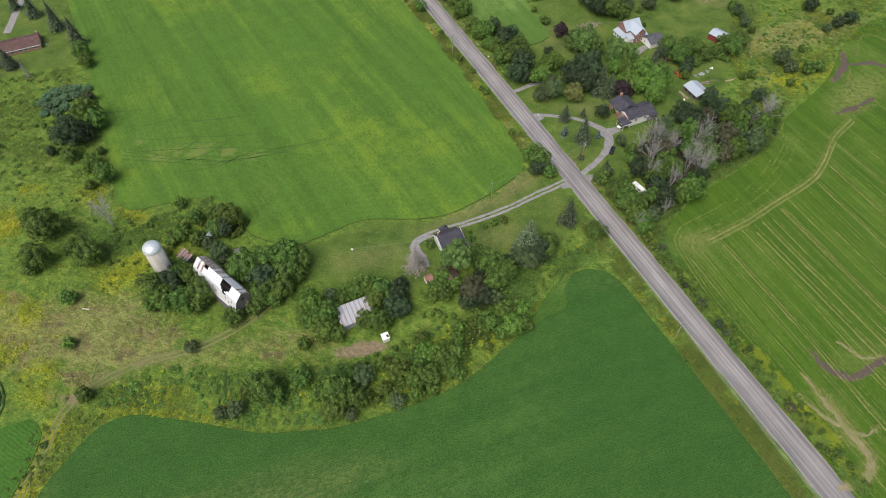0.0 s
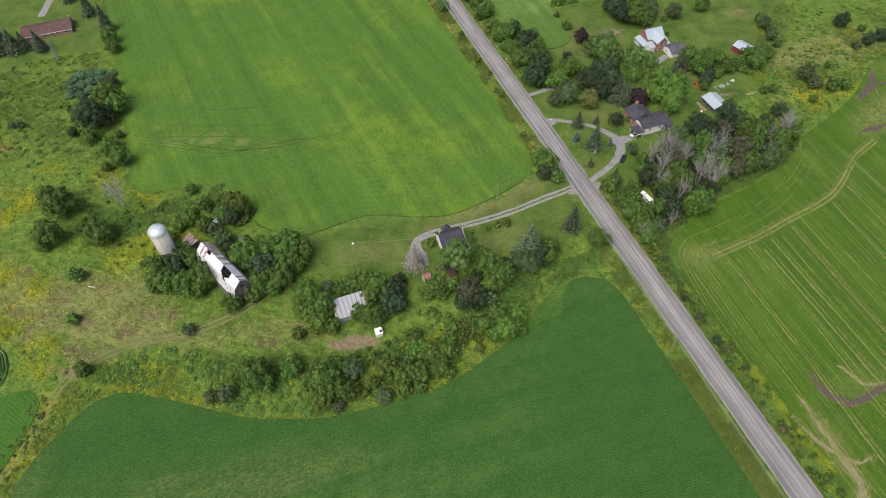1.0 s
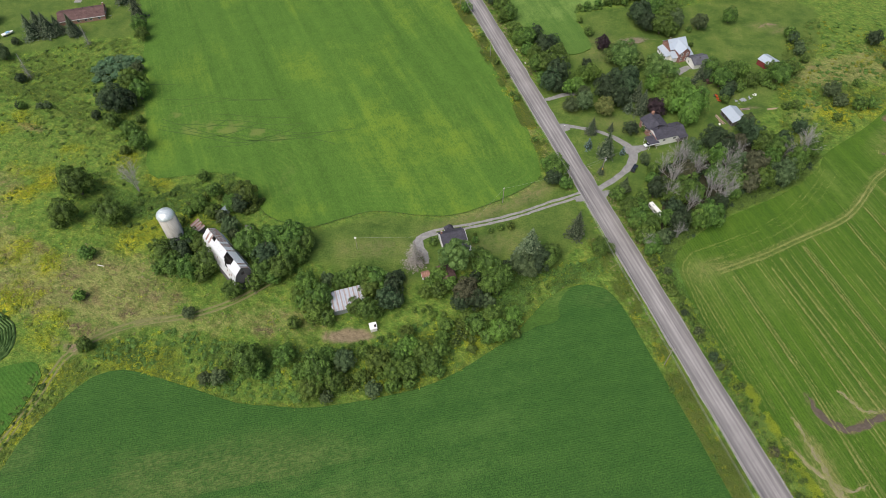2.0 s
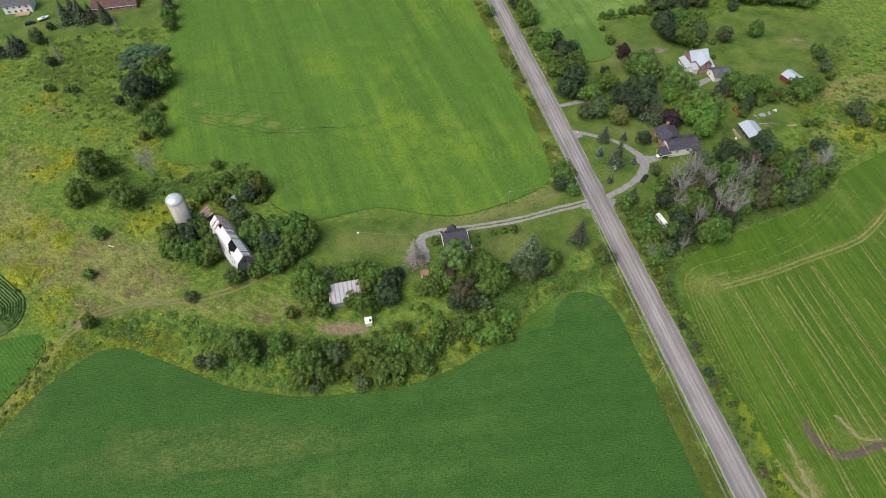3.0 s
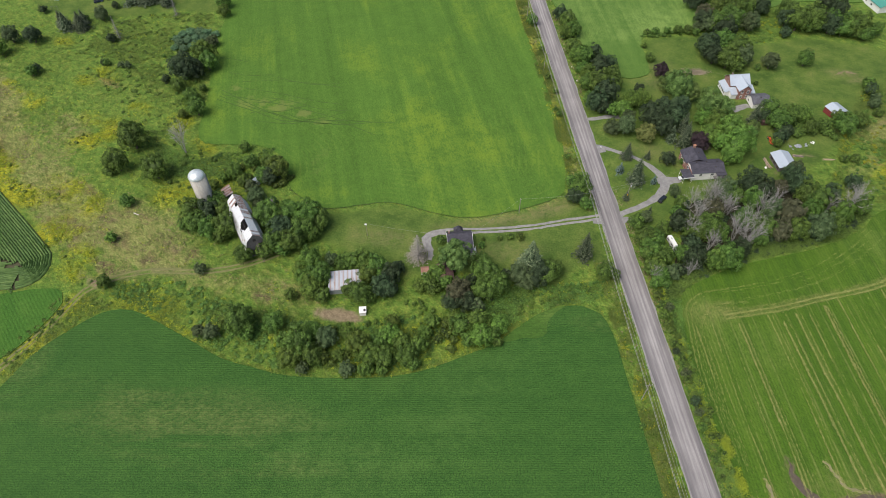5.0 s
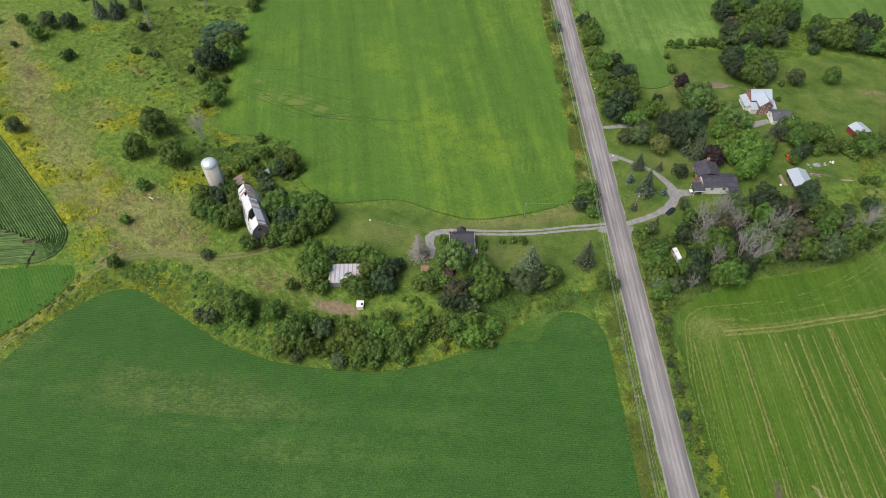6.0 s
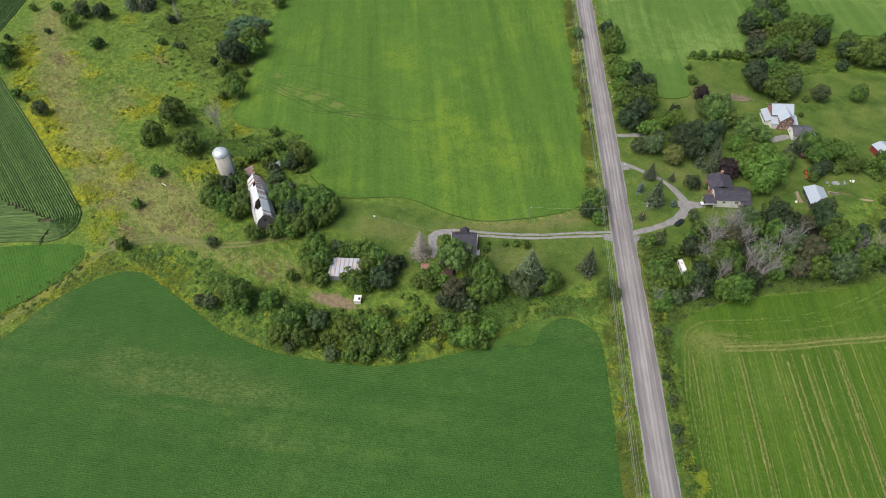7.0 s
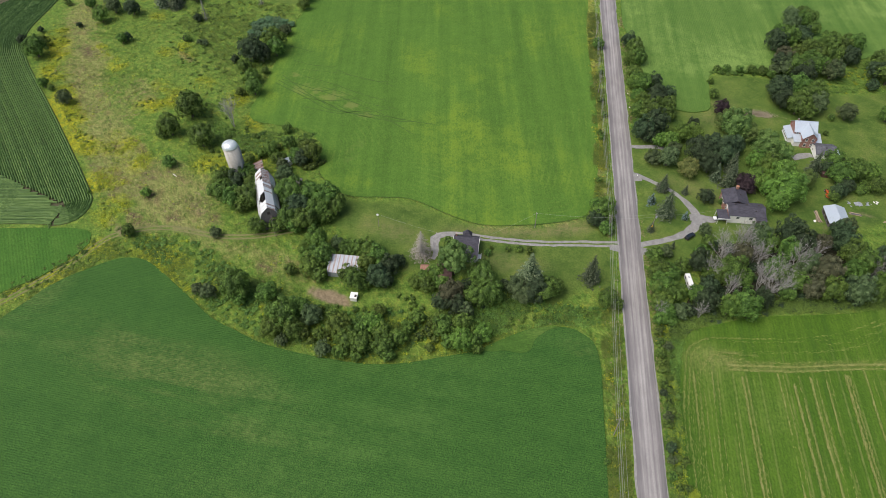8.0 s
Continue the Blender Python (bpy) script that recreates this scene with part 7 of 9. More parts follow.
# ---- buildings ----
def walls(parent, x0, x1, y0, y1, z1, mat, ridge=None, axis="x", at=0.5, name="wall", z0=-0.2):
    """Four walls of one block with thickness; gable ends rise to the ridge."""
    bm = bmesh.new()
    t = 0.2
    if ridge is None:
        ridge = z1
    if axis == "x":
        ym = y0 + (y1 - y0) * at
        outline, lo, hi = [(y0, z0), (y1, z0), (y1, z1), (ym, ridge), (y0, z1)], x0, x1
        corner = lambda u, q: (u, q[0], q[1])
    else:
        xm = x0 + (x1 - x0) * at
        outline, lo, hi = [(x0, z0), (x1, z0), (x1, z1), (xm, ridge), (x0, z1)], y0, y1
        corner = lambda u, q: (q[0], u, q[1])
    for u, w in ((lo, lo + t), (hi - t, hi)):
        a = [bm.verts.new(corner(u, q)) for q in outline]
        b = [bm.verts.new(corner(w, q)) for q in outline]
        bm.faces.new(a)
        bm.faces.new(b[::-1])
        for i in range(5):
            bm.faces.new((a[i], b[i], b[(i + 1) % 5], a[(i + 1) % 5]))
    if axis == "x":
        box(bm, x0 + t, x1 - t, y0, y0 + t, z0, z1)
        box(bm, x0 + t, x1 - t, y1 - t, y1, z0, z1)
    else:
        box(bm, x0, x0 + t, y0 + t, y1 - t, z0, z1)
        box(bm, x1 - t, x1, y0 + t, y1 - t, z0, z1)
    bmesh.ops.recalc_face_normals(bm, faces=bm.faces)
    return part(name, bm, mat, parent)


def gable_roof(parent, x0, x1, y0, y1, z1, ridge, mat, axis="x", at=0.5, over=0.4, thick=0.14, cap=None):
    """Two roof slopes with eaves, a ridge cap and fascia boards."""
    made = []
    for side in (0, 1):
        bm = bmesh.new()
        if axis == "x":
            m = y0 + (y1 - y0) * at
            e = (y0, y1)[side]
            slope = (ridge - z1) / abs(m - e)
            e2, ze = e + (-over, over)[side], z1 - slope * over
            c = [(x0 - over, e2, ze + thick), (x1 + over, e2, ze + thick), (x1 + over, m, ridge + thick), (x0 - over, m, ridge + thick)]
        else:
            m = x0 + (x1 - x0) * at
            e = (x0, x1)[side]
            slope = (ridge - z1) / abs(m - e)
            e2, ze = e + (-over, over)[side], z1 - slope * over
            c = [(e2, y1 + over, ze + thick), (e2, y0 - over, ze + thick), (m, y0 - over, ridge + thick), (m, y1 + over, ridge + thick)]
        slab(bm, c if side == 0 else c[::-1], thick)
        made.append(part("roof", bm, mat, parent))
    bm = bmesh.new()
    if axis == "x":
        m = y0 + (y1 - y0) * at
        box(bm, x0 - over, x1 + over, m - 0.12, m + 0.12, ridge + thick - 0.03, ridge + thick + 0.05)
    else:
        m = x0 + (x1 - x0) * at
        box(bm, m - 0.12, m + 0.12, y0 - over, y1 + over, ridge + thick - 0.03, ridge + thick + 0.05)
    part("ridge_cap", bm, cap or mat, parent)
    return made


def window(parent, x, y, z, w, h, face, trim=None):
    """A framed window on a wall that faces n, s, e or w."""
    frame_bm, pane_bm, d = bmesh.new(), bmesh.new(), 0.06
    for a, b, c, e in ((-w / 2 - 0.1, w / 2 + 0.1, h, h + 0.1), (-w / 2 - 0.14, w / 2 + 0.14, -0.1, 0), (-w / 2 - 0.1, -w / 2, 0, h), (w / 2, w / 2 + 0.1, 0, h), (-0.03, 0.03, 0, h)):
        box(frame_bm, a, b, -d, d, c, e)
    box(pane_bm, -w / 2, w / 2, -d * 0.4, d * 0.4, 0, h)
    ob = part("window", frame_bm, trim or WHITE, parent)
    ob.matrix_basis = pose(x, y, z, 0, 0, 0 if face in "ns" else 90)
    part("pane", pane_bm, GLASS, ob)
    return ob


def door(parent, x, y, z, w, h, face, mat=None):
    bm = bmesh.new()
    box(bm, -w / 2, w / 2, -0.05, 0.05, 0, h)
    for k in (0.12, 0.55):
        box(bm, -w * 0.35, w * 0.35, -0.07, 0.07, h * k, h * (k + 0.32), 0.01)
    ob = part("door", bm, mat or WHITE, parent)
    ob.matrix_basis = pose(x, y, z, 0, 0, 0 if face in "ns" else 90)
    return ob


def chimney(parent, x, y, z0, z1, mat, w=0.7):
    bm = bmesh.new()
    box(bm, x - w / 2, x + w / 2, y - w / 2, y + w / 2, z0, z1)
    box(bm, x - w / 2 - 0.08, x + w / 2 + 0.08, y - w / 2 - 0.08, y + w / 2 + 0.08, z1, z1 + 0.15)
    return part("chimney", bm, mat, parent)


def vents(parent, spots, mat=None):
    for x, y, z in spots:
        bm = bmesh.new()
        box(bm, x - 0.22, x + 0.22, y - 0.22, y + 0.22, z - 0.1, z + 0.3, 0.03)
        part("roof_vent", bm, mat or WOOD_AND_SHADE, parent)


# silo
silo = thing("silo", pose(-104.8, 140.6, 0), "tall concrete stave silo with a shiny domed metal roof", "silo")
bm = bmesh.new()
bmesh.ops.create_cone(bm, cap_ends=True, segments=48, radius1=3.2, radius2=3.15, depth=19.5, matrix=Matrix.Translation((0, 0, 9.55)))
for f in bm.faces:
    f.smooth = len(f.verts) == 4
part("wall", bm, STAVES, silo)
bm = bmesh.new()
rings = []
for k in range(9):
    a = radians(90 * k / 8)
    rings.append([bm.verts.new((3.35 * math.cos(a) * math.cos(j * math.tau / 32), 3.35 * math.cos(a) * math.sin(j * math.tau / 32), 19.2 + 2.5 * math.sin(a))) for j in range(32)] if k < 8 else [bm.verts.new((0, 0, 21.7))])
for k in range(8):
    for j in range(32):
        i = (j + 1) % 32
        bm.faces.new((rings[k][j], rings[k][i], rings[k + 1][i], rings[k + 1][j]) if k < 7 else (rings[k][j], rings[k][i], rings[8][0]))
dome = part("dome", bm, DOME_METAL, silo, "shiny domed metal silo roof")
for j in range(16):
    bm = bmesh.new()
    a = j * math.tau / 16
    for k in range(7):
        b, c = radians(90 * k / 8), radians(90 * (k + 1) / 8)
        p, q = [(3.37 * math.cos(t) * math.cos(a), 3.37 * math.cos(t) * math.sin(a), 19.22 + 2.51 * math.sin(t)) for t in (b, c)]
        tube(bm, p, q, 0.04, 0.04, 4, False)
    part("seam", bm, DOME_METAL, dome)
for k in range(25):
    bm = bmesh.new()
    for j in range(32):
        a, b = j * math.tau / 32, (j + 1) * math.tau / 32
        tube(bm, (3.22 * math.cos(a), 3.22 * math.sin(a), 0.7 + 0.74 * k), (3.22 * math.cos(b), 3.22 * math.sin(b), 0.7 + 0.74 * k), 0.025, 0.025, 3, False)
    part("hoop", bm, GALV_METAL, silo)
bm = bmesh.new()
box(bm, -3.75, -3.1, -0.5, 0.5, 0, 17.8)
part("chute", bm, GALV_METAL, silo).matrix_basis = pose(0, 0, 0, 0, 0, -108)

# barn: gambrel roof, torn open on its south-west slope
BARN_L, BARN_W = 25.0, 4.4
barn = thing("barn", pose(-81.3, 133.8, 0, 0, 0, -41), "derelict gambrel barn with a white rust-streaked metal roof, torn open", "barn")
PROFILE = [(-BARN_W, 5.2), (-BARN_W * 0.64, 9.6), (0, 12.2), (BARN_W * 0.64, 9.6), (BARN_W, 5.2)]
for x, w in ((-BARN_L / 2, -BARN_L / 2 + 0.2), (BARN_L / 2 - 0.2, BARN_L / 2)):
    bm = bmesh.new()
    outline = [(-BARN_W, -0.2)] + PROFILE + [(BARN_W, -0.2)]
    a, b = [bm.verts.new((x, y, z)) for y, z in outline], [bm.verts.new((w, y, z)) for y, z in outline]
    bm.faces.new(a)
    bm.faces.new(b[::-1])
    for i in range(len(a)):
        j = (i + 1) % len(a)
        bm.faces.new((a[i], b[i], b[j], a[j]))
    bmesh.ops.recalc_face_normals(bm, faces=bm.faces)
    part("gable_wall", bm, BARN_BOARDS, barn, "weathered grey board gable")
for s in (-1, 1):
    bm = bmesh.new()
    box(bm, -BARN_L / 2, BARN_L / 2, s * BARN_W - 0.1, s * BARN_W + 0.1, -0.2, 5.2)
    part("side_wall", bm, BARN_BOARDS, barn)
    for k in range(28):
        bm = bmesh.new()
        y = -BARN_W + 2 * BARN_W * (k + 0.5) / 28
        top = np.interp(y, [p[0] for p in PROFILE], [p[1] for p in PROFILE])
        x = s * (BARN_L / 2 + 0.03)
        box(bm, x - 0.02, x + 0.02, y - 0.165, y + 0.165, 0, top - 0.08 - 0.25 * random.random() * (random.random() < 0.3))
        part("board", bm, BARN_BOARDS, barn)
bm = bmesh.new()
box(bm, BARN_L / 2 + 0.03, BARN_L / 2 + 0.09, -0.6, 0.6, 8.2, 9.6)
part("hay_door", bm, WOOD_AND_SHADE, barn)
g = np.random.default_rng(77)
SHEETS = 25
for i in range(4):
    (ya, za), (yb, zb) = PROFILE[i], PROFILE[i + 1]
    for k in range(SHEETS):
        x0, x1 = -BARN_L / 2 - 0.3 + k * (BARN_L + 0.6) / SHEETS, -BARN_L / 2 - 0.3 + (k + 1) * (BARN_L + 0.6) / SHEETS
        cut0, cut1 = 0.0, 1.0
        if i == 1 and 15 <= k <= 19:
            cut1 = (0.28, 0.1, 0.0, 0.12, 0.3)[k - 15]
        if i == 1 and k in (5, 6):
            cut1 = 0.62
        if i == 0 and k in (17, 18):
            cut1 = 0.8
        if i == 0 and k in (3, 8, 9, 22):
            cut0 = 0.25
        if cut1 - cut0 < 0.05:
            continue
        lift = 0.03 + 0.05 * (k % 2) + 0.03 * g.uniform()
        p = [(x0, ya + (yb - ya) * cut0, za + (zb - za) * cut0 + lift), (x1, ya + (yb - ya) * cut0, za + (zb - za) * cut0 + lift), (x1, ya + (yb - ya) * cut1, za + (zb - za) * cut1 + lift), (x0, ya + (yb - ya) * cut1, za + (zb - za) * cut1 + lift)]
        if i == 2:
            p = [(x, y, z + 0.06) for x, y, z in p]
        mat = BARN_RUST if (i == 2 and g.uniform() < (0.9 if k < 13 else 0.25)) or (i == 1 and k in (2, 4)) or (i == 3 and g.uniform() < 0.3) else BARN_METAL
        bm = slab(bmesh.new(), p, 0.03)
        part("roof_sheet", bm, mat, barn)
for k in range(26):
    x = -BARN_L / 2 + 0.4 + k * (BARN_L - 0.8) / 25
    bm = bmesh.new()
    for (ya, za), (yb, zb) in zip(PROFILE, PROFILE[1:]):
        tube(bm, (x, ya, za - 0.12), (x, yb, zb - 0.12), 0.07, 0.07, 4, False)
    part("rafter", bm, WOOD_AND_SHADE, barn)
bm = bmesh.new()
box(bm, -BARN_L / 2 + 0.3, BARN_L / 2 - 0.3, -BARN_W + 0.3, BARN_W - 0.3, 3.3, 3.5)
part("loft_floor", bm, WOOD_AND_SHADE, barn)
for y in (-4.4, -2.6, -1.2, 1.2, 2.6, 4.4):
    bm = bmesh.new()
    z = np.interp(y, [p[0] for p in PROFILE], [p[1] for p in PROFILE]) - 0.2
    tube(bm, (-BARN_L / 2, y, z), (BARN_L / 2, y, z), 0.06, 0.06, 4)
    part("purlin", bm, GREY_WOOD, barn)

for x, u in ((-3.0, 0.35), (-1.2, 0.6), (0.9, 0.4), (6.6, 0.5), (8.2, 0.3), (9.8, 0.55)):
    (ya, za), (yb, zb) = PROFILE[0], PROFILE[1]
    y, z = ya + (yb - ya) * u, za + (zb - za) * u
    part("rust_patch", slab(bmesh.new(), [(x, y, z + 0.16), (x + 0.55, y, z + 0.16), (x + 0.5, y + 0.32, z + 0.96), (x + 0.05, y + 0.3, z + 0.92)], 0.02), RUST_METAL, barn)

# conveyor leaning against the barn's gable
elevator = thing("hay_elevator", pose(0, 0, 0), "long rusty hay elevator leaning against a barn gable", "hay elevator")
foot, top = Vector((-67.6, 122.6, 0.15)), Vector((-71.0, 125.6, 8.6))
for k in (-0.28, 0.28):
    bm = bmesh.new()
    off = Vector((0.66, 0.75, 0)) * k
    tube(bm, foot + off, top + off, 0.07, 0.07, 4)
    part("rail", bm, GREY_WOOD, elevator)
for k in range(14):
    bm = bmesh.new()
    c = foot.lerp(top, (k + 0.5) / 14)
    tube(bm, c - Vector((0.18, 0.21, 0)), c + Vector((0.18, 0.21, 0)), 0.035, 0.035, 4)
    part("rung", bm, RUST_METAL, elevator)

# collapsed lean-to behind the barn, rusted sheets on rafters
leanto = thing("barn_lean_to", pose(-99.4, 147.9, 0, 0, 0, -40) @ Matrix.Diagonal((0.85, 0.85, 1, 1)), "tumbledown barn lean-to with rusted red roofing sheets", "lean-to")
walls(leanto, -3.1, 3.1, -2.0, 2.0, 4.9, GREY_WOOD)
for k in range(8):
    x = -3.4 + k * 0.85
    top = 1.0 if k not in (2, 5) else 0.8
    part("roof_sheet", slab(bmesh.new(), [(x, -2.4, 5.0 + 0.05 * (k % 3)), (x + 0.87, -2.4, 5.0), (x + 0.87, -2.4 + 4.8 * top, 5.0 + 1.2 * top), (x, -2.4 + 4.8 * top, 5.05 + 1.2 * top + 0.05 * (k % 2))], 0.03), SHED_RUST if k % 2 else RUST_METAL, leanto)
for k in range(7):
    bm = bmesh.new()
    x = -3.0 + k
    tube(bm, (x, -2.2, 4.9), (x, 2.2, 6.05), 0.06, 0.06, 4)
    part("rafter", bm, GREY_WOOD, leanto)

# small white shed among the trees north of the barn
shed = thing("small_white_shed", pose(-93.6, 160.2, 0, 0, 0, -20), "small white gabled shed half hidden by trees", "shed")
walls(shed, -1.2, 1.2, -1.4, 1.4, 2.6, WHITE, 3.8, "y")
gable_roof(shed, -1.2, 1.2, -1.4, 1.4, 2.6, 3.8, WHITE_METAL, "y", over=0.25, thick=0.06)
door(shed, 0, -1.42, 0, 0.9, 2.0, "s", GREY_WOOD)
hut = thing("grey_hut", pose(-80.8, 152.4, 0, 0, 0, 10), "low weathered grey board hut on the grass", "shed")
walls(hut, -1.1, 1.1, -1.2, 1.2, 1.7, GREY_WOOD)
part("roof", slab(bmesh.new(), [(-1.3, -1.4, 1.75), (1.3, -1.4, 1.75), (1.3, 1.4, 2.2), (-1.3, 1.4, 2.2)], 0.08), GREY_WOOD, hut)

# machine shed with striped rusted roof
mshed = thing("machine_shed", square_to_road(-32.3, 123.7), "old metal shed with a striped rust and silver roof", "shed")
SX, SY = 6.0, 4.1
walls(mshed, -SX, SX, -SY, SY, 3.1, GALV_METAL, 4.6, "x", 0.93)
for k in range(23):
    x0, x1 = -SX - 0.3 + k * (2 * SX + 0.6) / 23, -SX - 0.3 + (k + 1) * (2 * SX + 0.6) / 23
    lift = 0.04 * (k % 2)
    m = -SY + 2 * SY * 0.93
    part("roof_sheet", slab(bmesh.new(), [(x0, -SY - 0.4, 3.02 + lift), (x1, -SY - 0.4, 3.02 + lift), (x1, m, 4.66 + lift), (x0, m, 4.66 + lift)], 0.03), SHED_RUST if k % 3 == 1 else GALV_METAL, mshed)
    part("roof_sheet", slab(bmesh.new(), [(x0, m, 4.68 + lift), (x1, m, 4.68 + lift), (x1, SY + 0.4, 2.95 + lift), (x0, SY + 0.4, 2.95 + lift)], 0.03), SHED_RUST if k % 3 == 0 else GALV_METAL, mshed)
door(mshed, -3.5, -SY - 0.04, 0, 2.6, 2.5, "s", GALV_METAL)

# white box hut with a dark opening
hide = thing("white_box_hut", pose(-20.6, 114.0, 0, 0, 0, 24) @ Matrix.Scale(0.88, 4), "small white box hut with a dark doorway, on bare ground", "hut")
walls(hide, -1.35, 1.35, -1.4, 1.4, 2.3, WHITE)
part("roof", slab(bmesh.new(), [(-1.55, -1.6, 2.4), (1.55, -1.6, 2.4), (1.55, 1.6, 2.6), (-1.55, 1.6, 2.6)], 0.1), WHITE, hide)
# dark slab on the wall, painting the unlit inside of the doorway
bm = bmesh.new()
box(bm, 1.33, 1.42, -0.75, 0.35, 0.1, 2.0)
part("doorway", bm, WOOD_AND_SHADE, hide)
bm = bmesh.new()
box(bm, 0.4, 1.25, -0.9, 0.3, 2.52, 2.66, 0.02)
part("roof_hatch", bm, WOOD_AND_SHADE, hide)

# house among trees west of the road
west_house = thing("house", square_to_road(-2.0, 156.2), "storey-and-a-half house with a dark shingle roof and white trim", "house")
walls(west_house, 0, 9.3, -7.4, 3.6, 3.4, WHITE, 6.3, "x", 7.4 / 11.0)
gable_roof(west_house, 0, 9.3, -7.4, 3.6, 3.4, 6.3, ROOF_DARK, "x", 7.4 / 11.0, 0.45)
walls(west_house, 3.0, 6.2, 2.8, 5.4, 3.6, WHITE, name="tower_wall")
for k in range(4):
    c = [(2.7, 2.5), (6.5, 2.5), (6.5, 5.7), (2.7, 5.7)]
    a, b = c[k], c[(k + 1) % 4]
    bm = bmesh.new()
    slab(bm, [(*a, 3.6), (*b, 3.6), (4.6, 4.1, 6.6)], 0.1)
    part("tower_roof", bm, ROOF_DARK, west_house)
for x in (1.6, 4.6, 7.6):
    window(west_house, x, -7.42, 1.0, 1.1, 1.3, "s")
for y in (-5.4, -2.0):
    window(west_house, -0.02, y, 1.0, 1.0, 1.3, "w")
    window(west_house, 9.32, y, 1.0, 1.0, 1.3, "e")
window(west_house, 9.32, 0.5, 3.6, 0.8, 1.0, "e")
for x0, x1, y, z in ((-0.5, 9.8, -7.9, 3.1),):
    bm = bmesh.new()
    box(bm, x0, x1, y - 0.06, y + 0.06, z, z + 0.18)
    part("gutter", bm, WHITE, west_house)
for x in (-0.47, 9.77):
    for ya, za, yb, zb in ((-7.85, 3.2, 0, 6.42), (0, 6.42, 4.05, 3.05)):
        bm = bmesh.new()
        slab(bm, [(x - 0.06, ya, za + 0.05), (x + 0.06, ya, za + 0.05), (x + 0.06, yb, zb + 0.05), (x - 0.06, yb, zb + 0.05)], 0.22)
        part("bargeboard", bm, WHITE, west_house)
chimney(west_house, 0.5, 0.8, 4.5, 7.3, BRICK_RED, 0.6)
bm = bmesh.new()
box(bm, 9.3, 11.0, -6.5, -3.2, -0.1, 0.5)
for y in np.linspace(-6.4, -3.3, 9):
    box(bm, 10.9, 10.96, y - 0.03, y + 0.03, 0.5, 1.4)
box(bm, 10.88, 10.98, -6.5, -3.2, 1.4, 1.48)
part("porch", bm, WHITE, west_house)

garden_shed = thing("garden_shed", square_to_road(-5.6, 139.6), "small white garden shed with a rusty red roof", "shed")
walls(garden_shed, -1.4, 1.4, -1.2, 1.2, 2.1, WHITE, 2.9, "x")
gable_roof(garden_shed, -1.4, 1.4, -1.2, 1.2, 2.1, 2.9, RUST_METAL, "x", over=0.25, thick=0.05)
door(garden_shed, -0.6, -1.22, 0, 0.9, 1.8, "s", GREY_WOOD)
garage = thing("garage", square_to_road(2.2, 140.8), "dark roofed garage under overhanging trees", "garage")
walls(garage, -3, 3, -3.5, 3.5, 2.5, GREY_WOOD, 4.0, "y")
gable_roof(garage, -3, 3, -3.5, 3.5, 2.5, 4.0, ROOF_BROWN, "y")
door(garage, 0, 3.54, 0, 2.6, 2.2, "n")

# house east of the road: two wings, brick west wall, carport
east_house = thing("bungalow", square_to_road(80.3, 240.0, 1.5), "long bungalow with dark shingle roofs, red brick end and white front", "house")
walls(east_house, 0, 9.4, -6.6, 0.6, 2.7, BRICK_RED, 4.5, "y", z0=-1.8)
gable_roof(east_house, 0, 9.4, -7.4, 0.6, 2.7, 4.5, ROOF_DARK, "y", 0.5, 0.45)
walls(east_house, 0.4, 14.8, -14.5, -6.6, 2.7, WHITE, 4.4, "x", name="front_wall", z0=-1.8)
gable_roof(east_house, 0.4, 14.8, -14.5, -6.4, 2.7, 4.4, ROOF_DARK, "x", 0.5, 0.3)
bm = bmesh.new()
box(bm, 0.32, 0.42, -14.4, -6.7, -1.6, 2.6)
part("brick_facing", bm, BRICK_RED, east_house)
for x, w in ((4.2, 1.1), (9.4, 1.3)):
    window(east_house, x, -14.53, 0.9, w, 1.2, "s")
for y in (-2.2, -5.0, -9.2):
    window(east_house, -0.03 if y > -6 else 0.3, y, 0.9, 1.4, 1.2, "w")
window(east_house, 14.84, -10.6, 0.9, 1.4, 1.2, "e")
door(east_house, 8.0, -14.53, -1.4, 0.95, 2.05, "s", WHITE)
chimney(east_house, 5.6, 0.5, -1.6, 5.5, BRICK_ORANGE, 1.0)
vents(east_house, [(6.6, -3.0, 3.95), (3.4, -9.2, 4.15), (8.0, -9.0, 4.1), (12.6, -9.2, 4.15), (11.0, -12.4, 4.0)])
bm = bmesh.new()
slab(bm, [(-3.9, -16.2, 1.9), (0.9, -16.2, 2.0), (0.9, -10.6, 2.1), (-3.9, -10.6, 2.0)], 0.18)
carport = part("carport_roof", bm, ROOF_DARK, east_house)
for x, y in ((-3.6, -15.9), (-3.6, -10.9), (0.2, -15.9)):
    bm = bmesh.new()
    tube(bm, (x, y, -1.6), (x, y, 1.95), 0.08, 0.08, 6)
    part("carport_post", bm, WHITE, east_house)
bm = bmesh.new()
box(bm, -3.95, 0.95, -16.32, -16.2, 1.7, 2.05)
part("fascia", bm, WHITE, east_house)
deck = bmesh.new()
box(deck, 10.2, 15.6, -16.2, -14.5, 0.35, 0.5)
for x in np.linspace(10.3, 15.5, 16):
    box(deck, x - 0.03, x + 0.03, -16.18, -16.12, 0.5, 1.4)
box(deck, 10.2, 15.6, -16.2, -16.1, 1.4, 1.48)
part("deck", deck, GREY_WOOD, east_house)
part("deck_roof", slab(bmesh.new(), [(10.8, -16.3, 2.3), (15.4, -16.3, 2.3), (15.4, -14.4, 2.6), (10.8, -14.4, 2.6)], 0.1), ROOF_DARK, east_house)
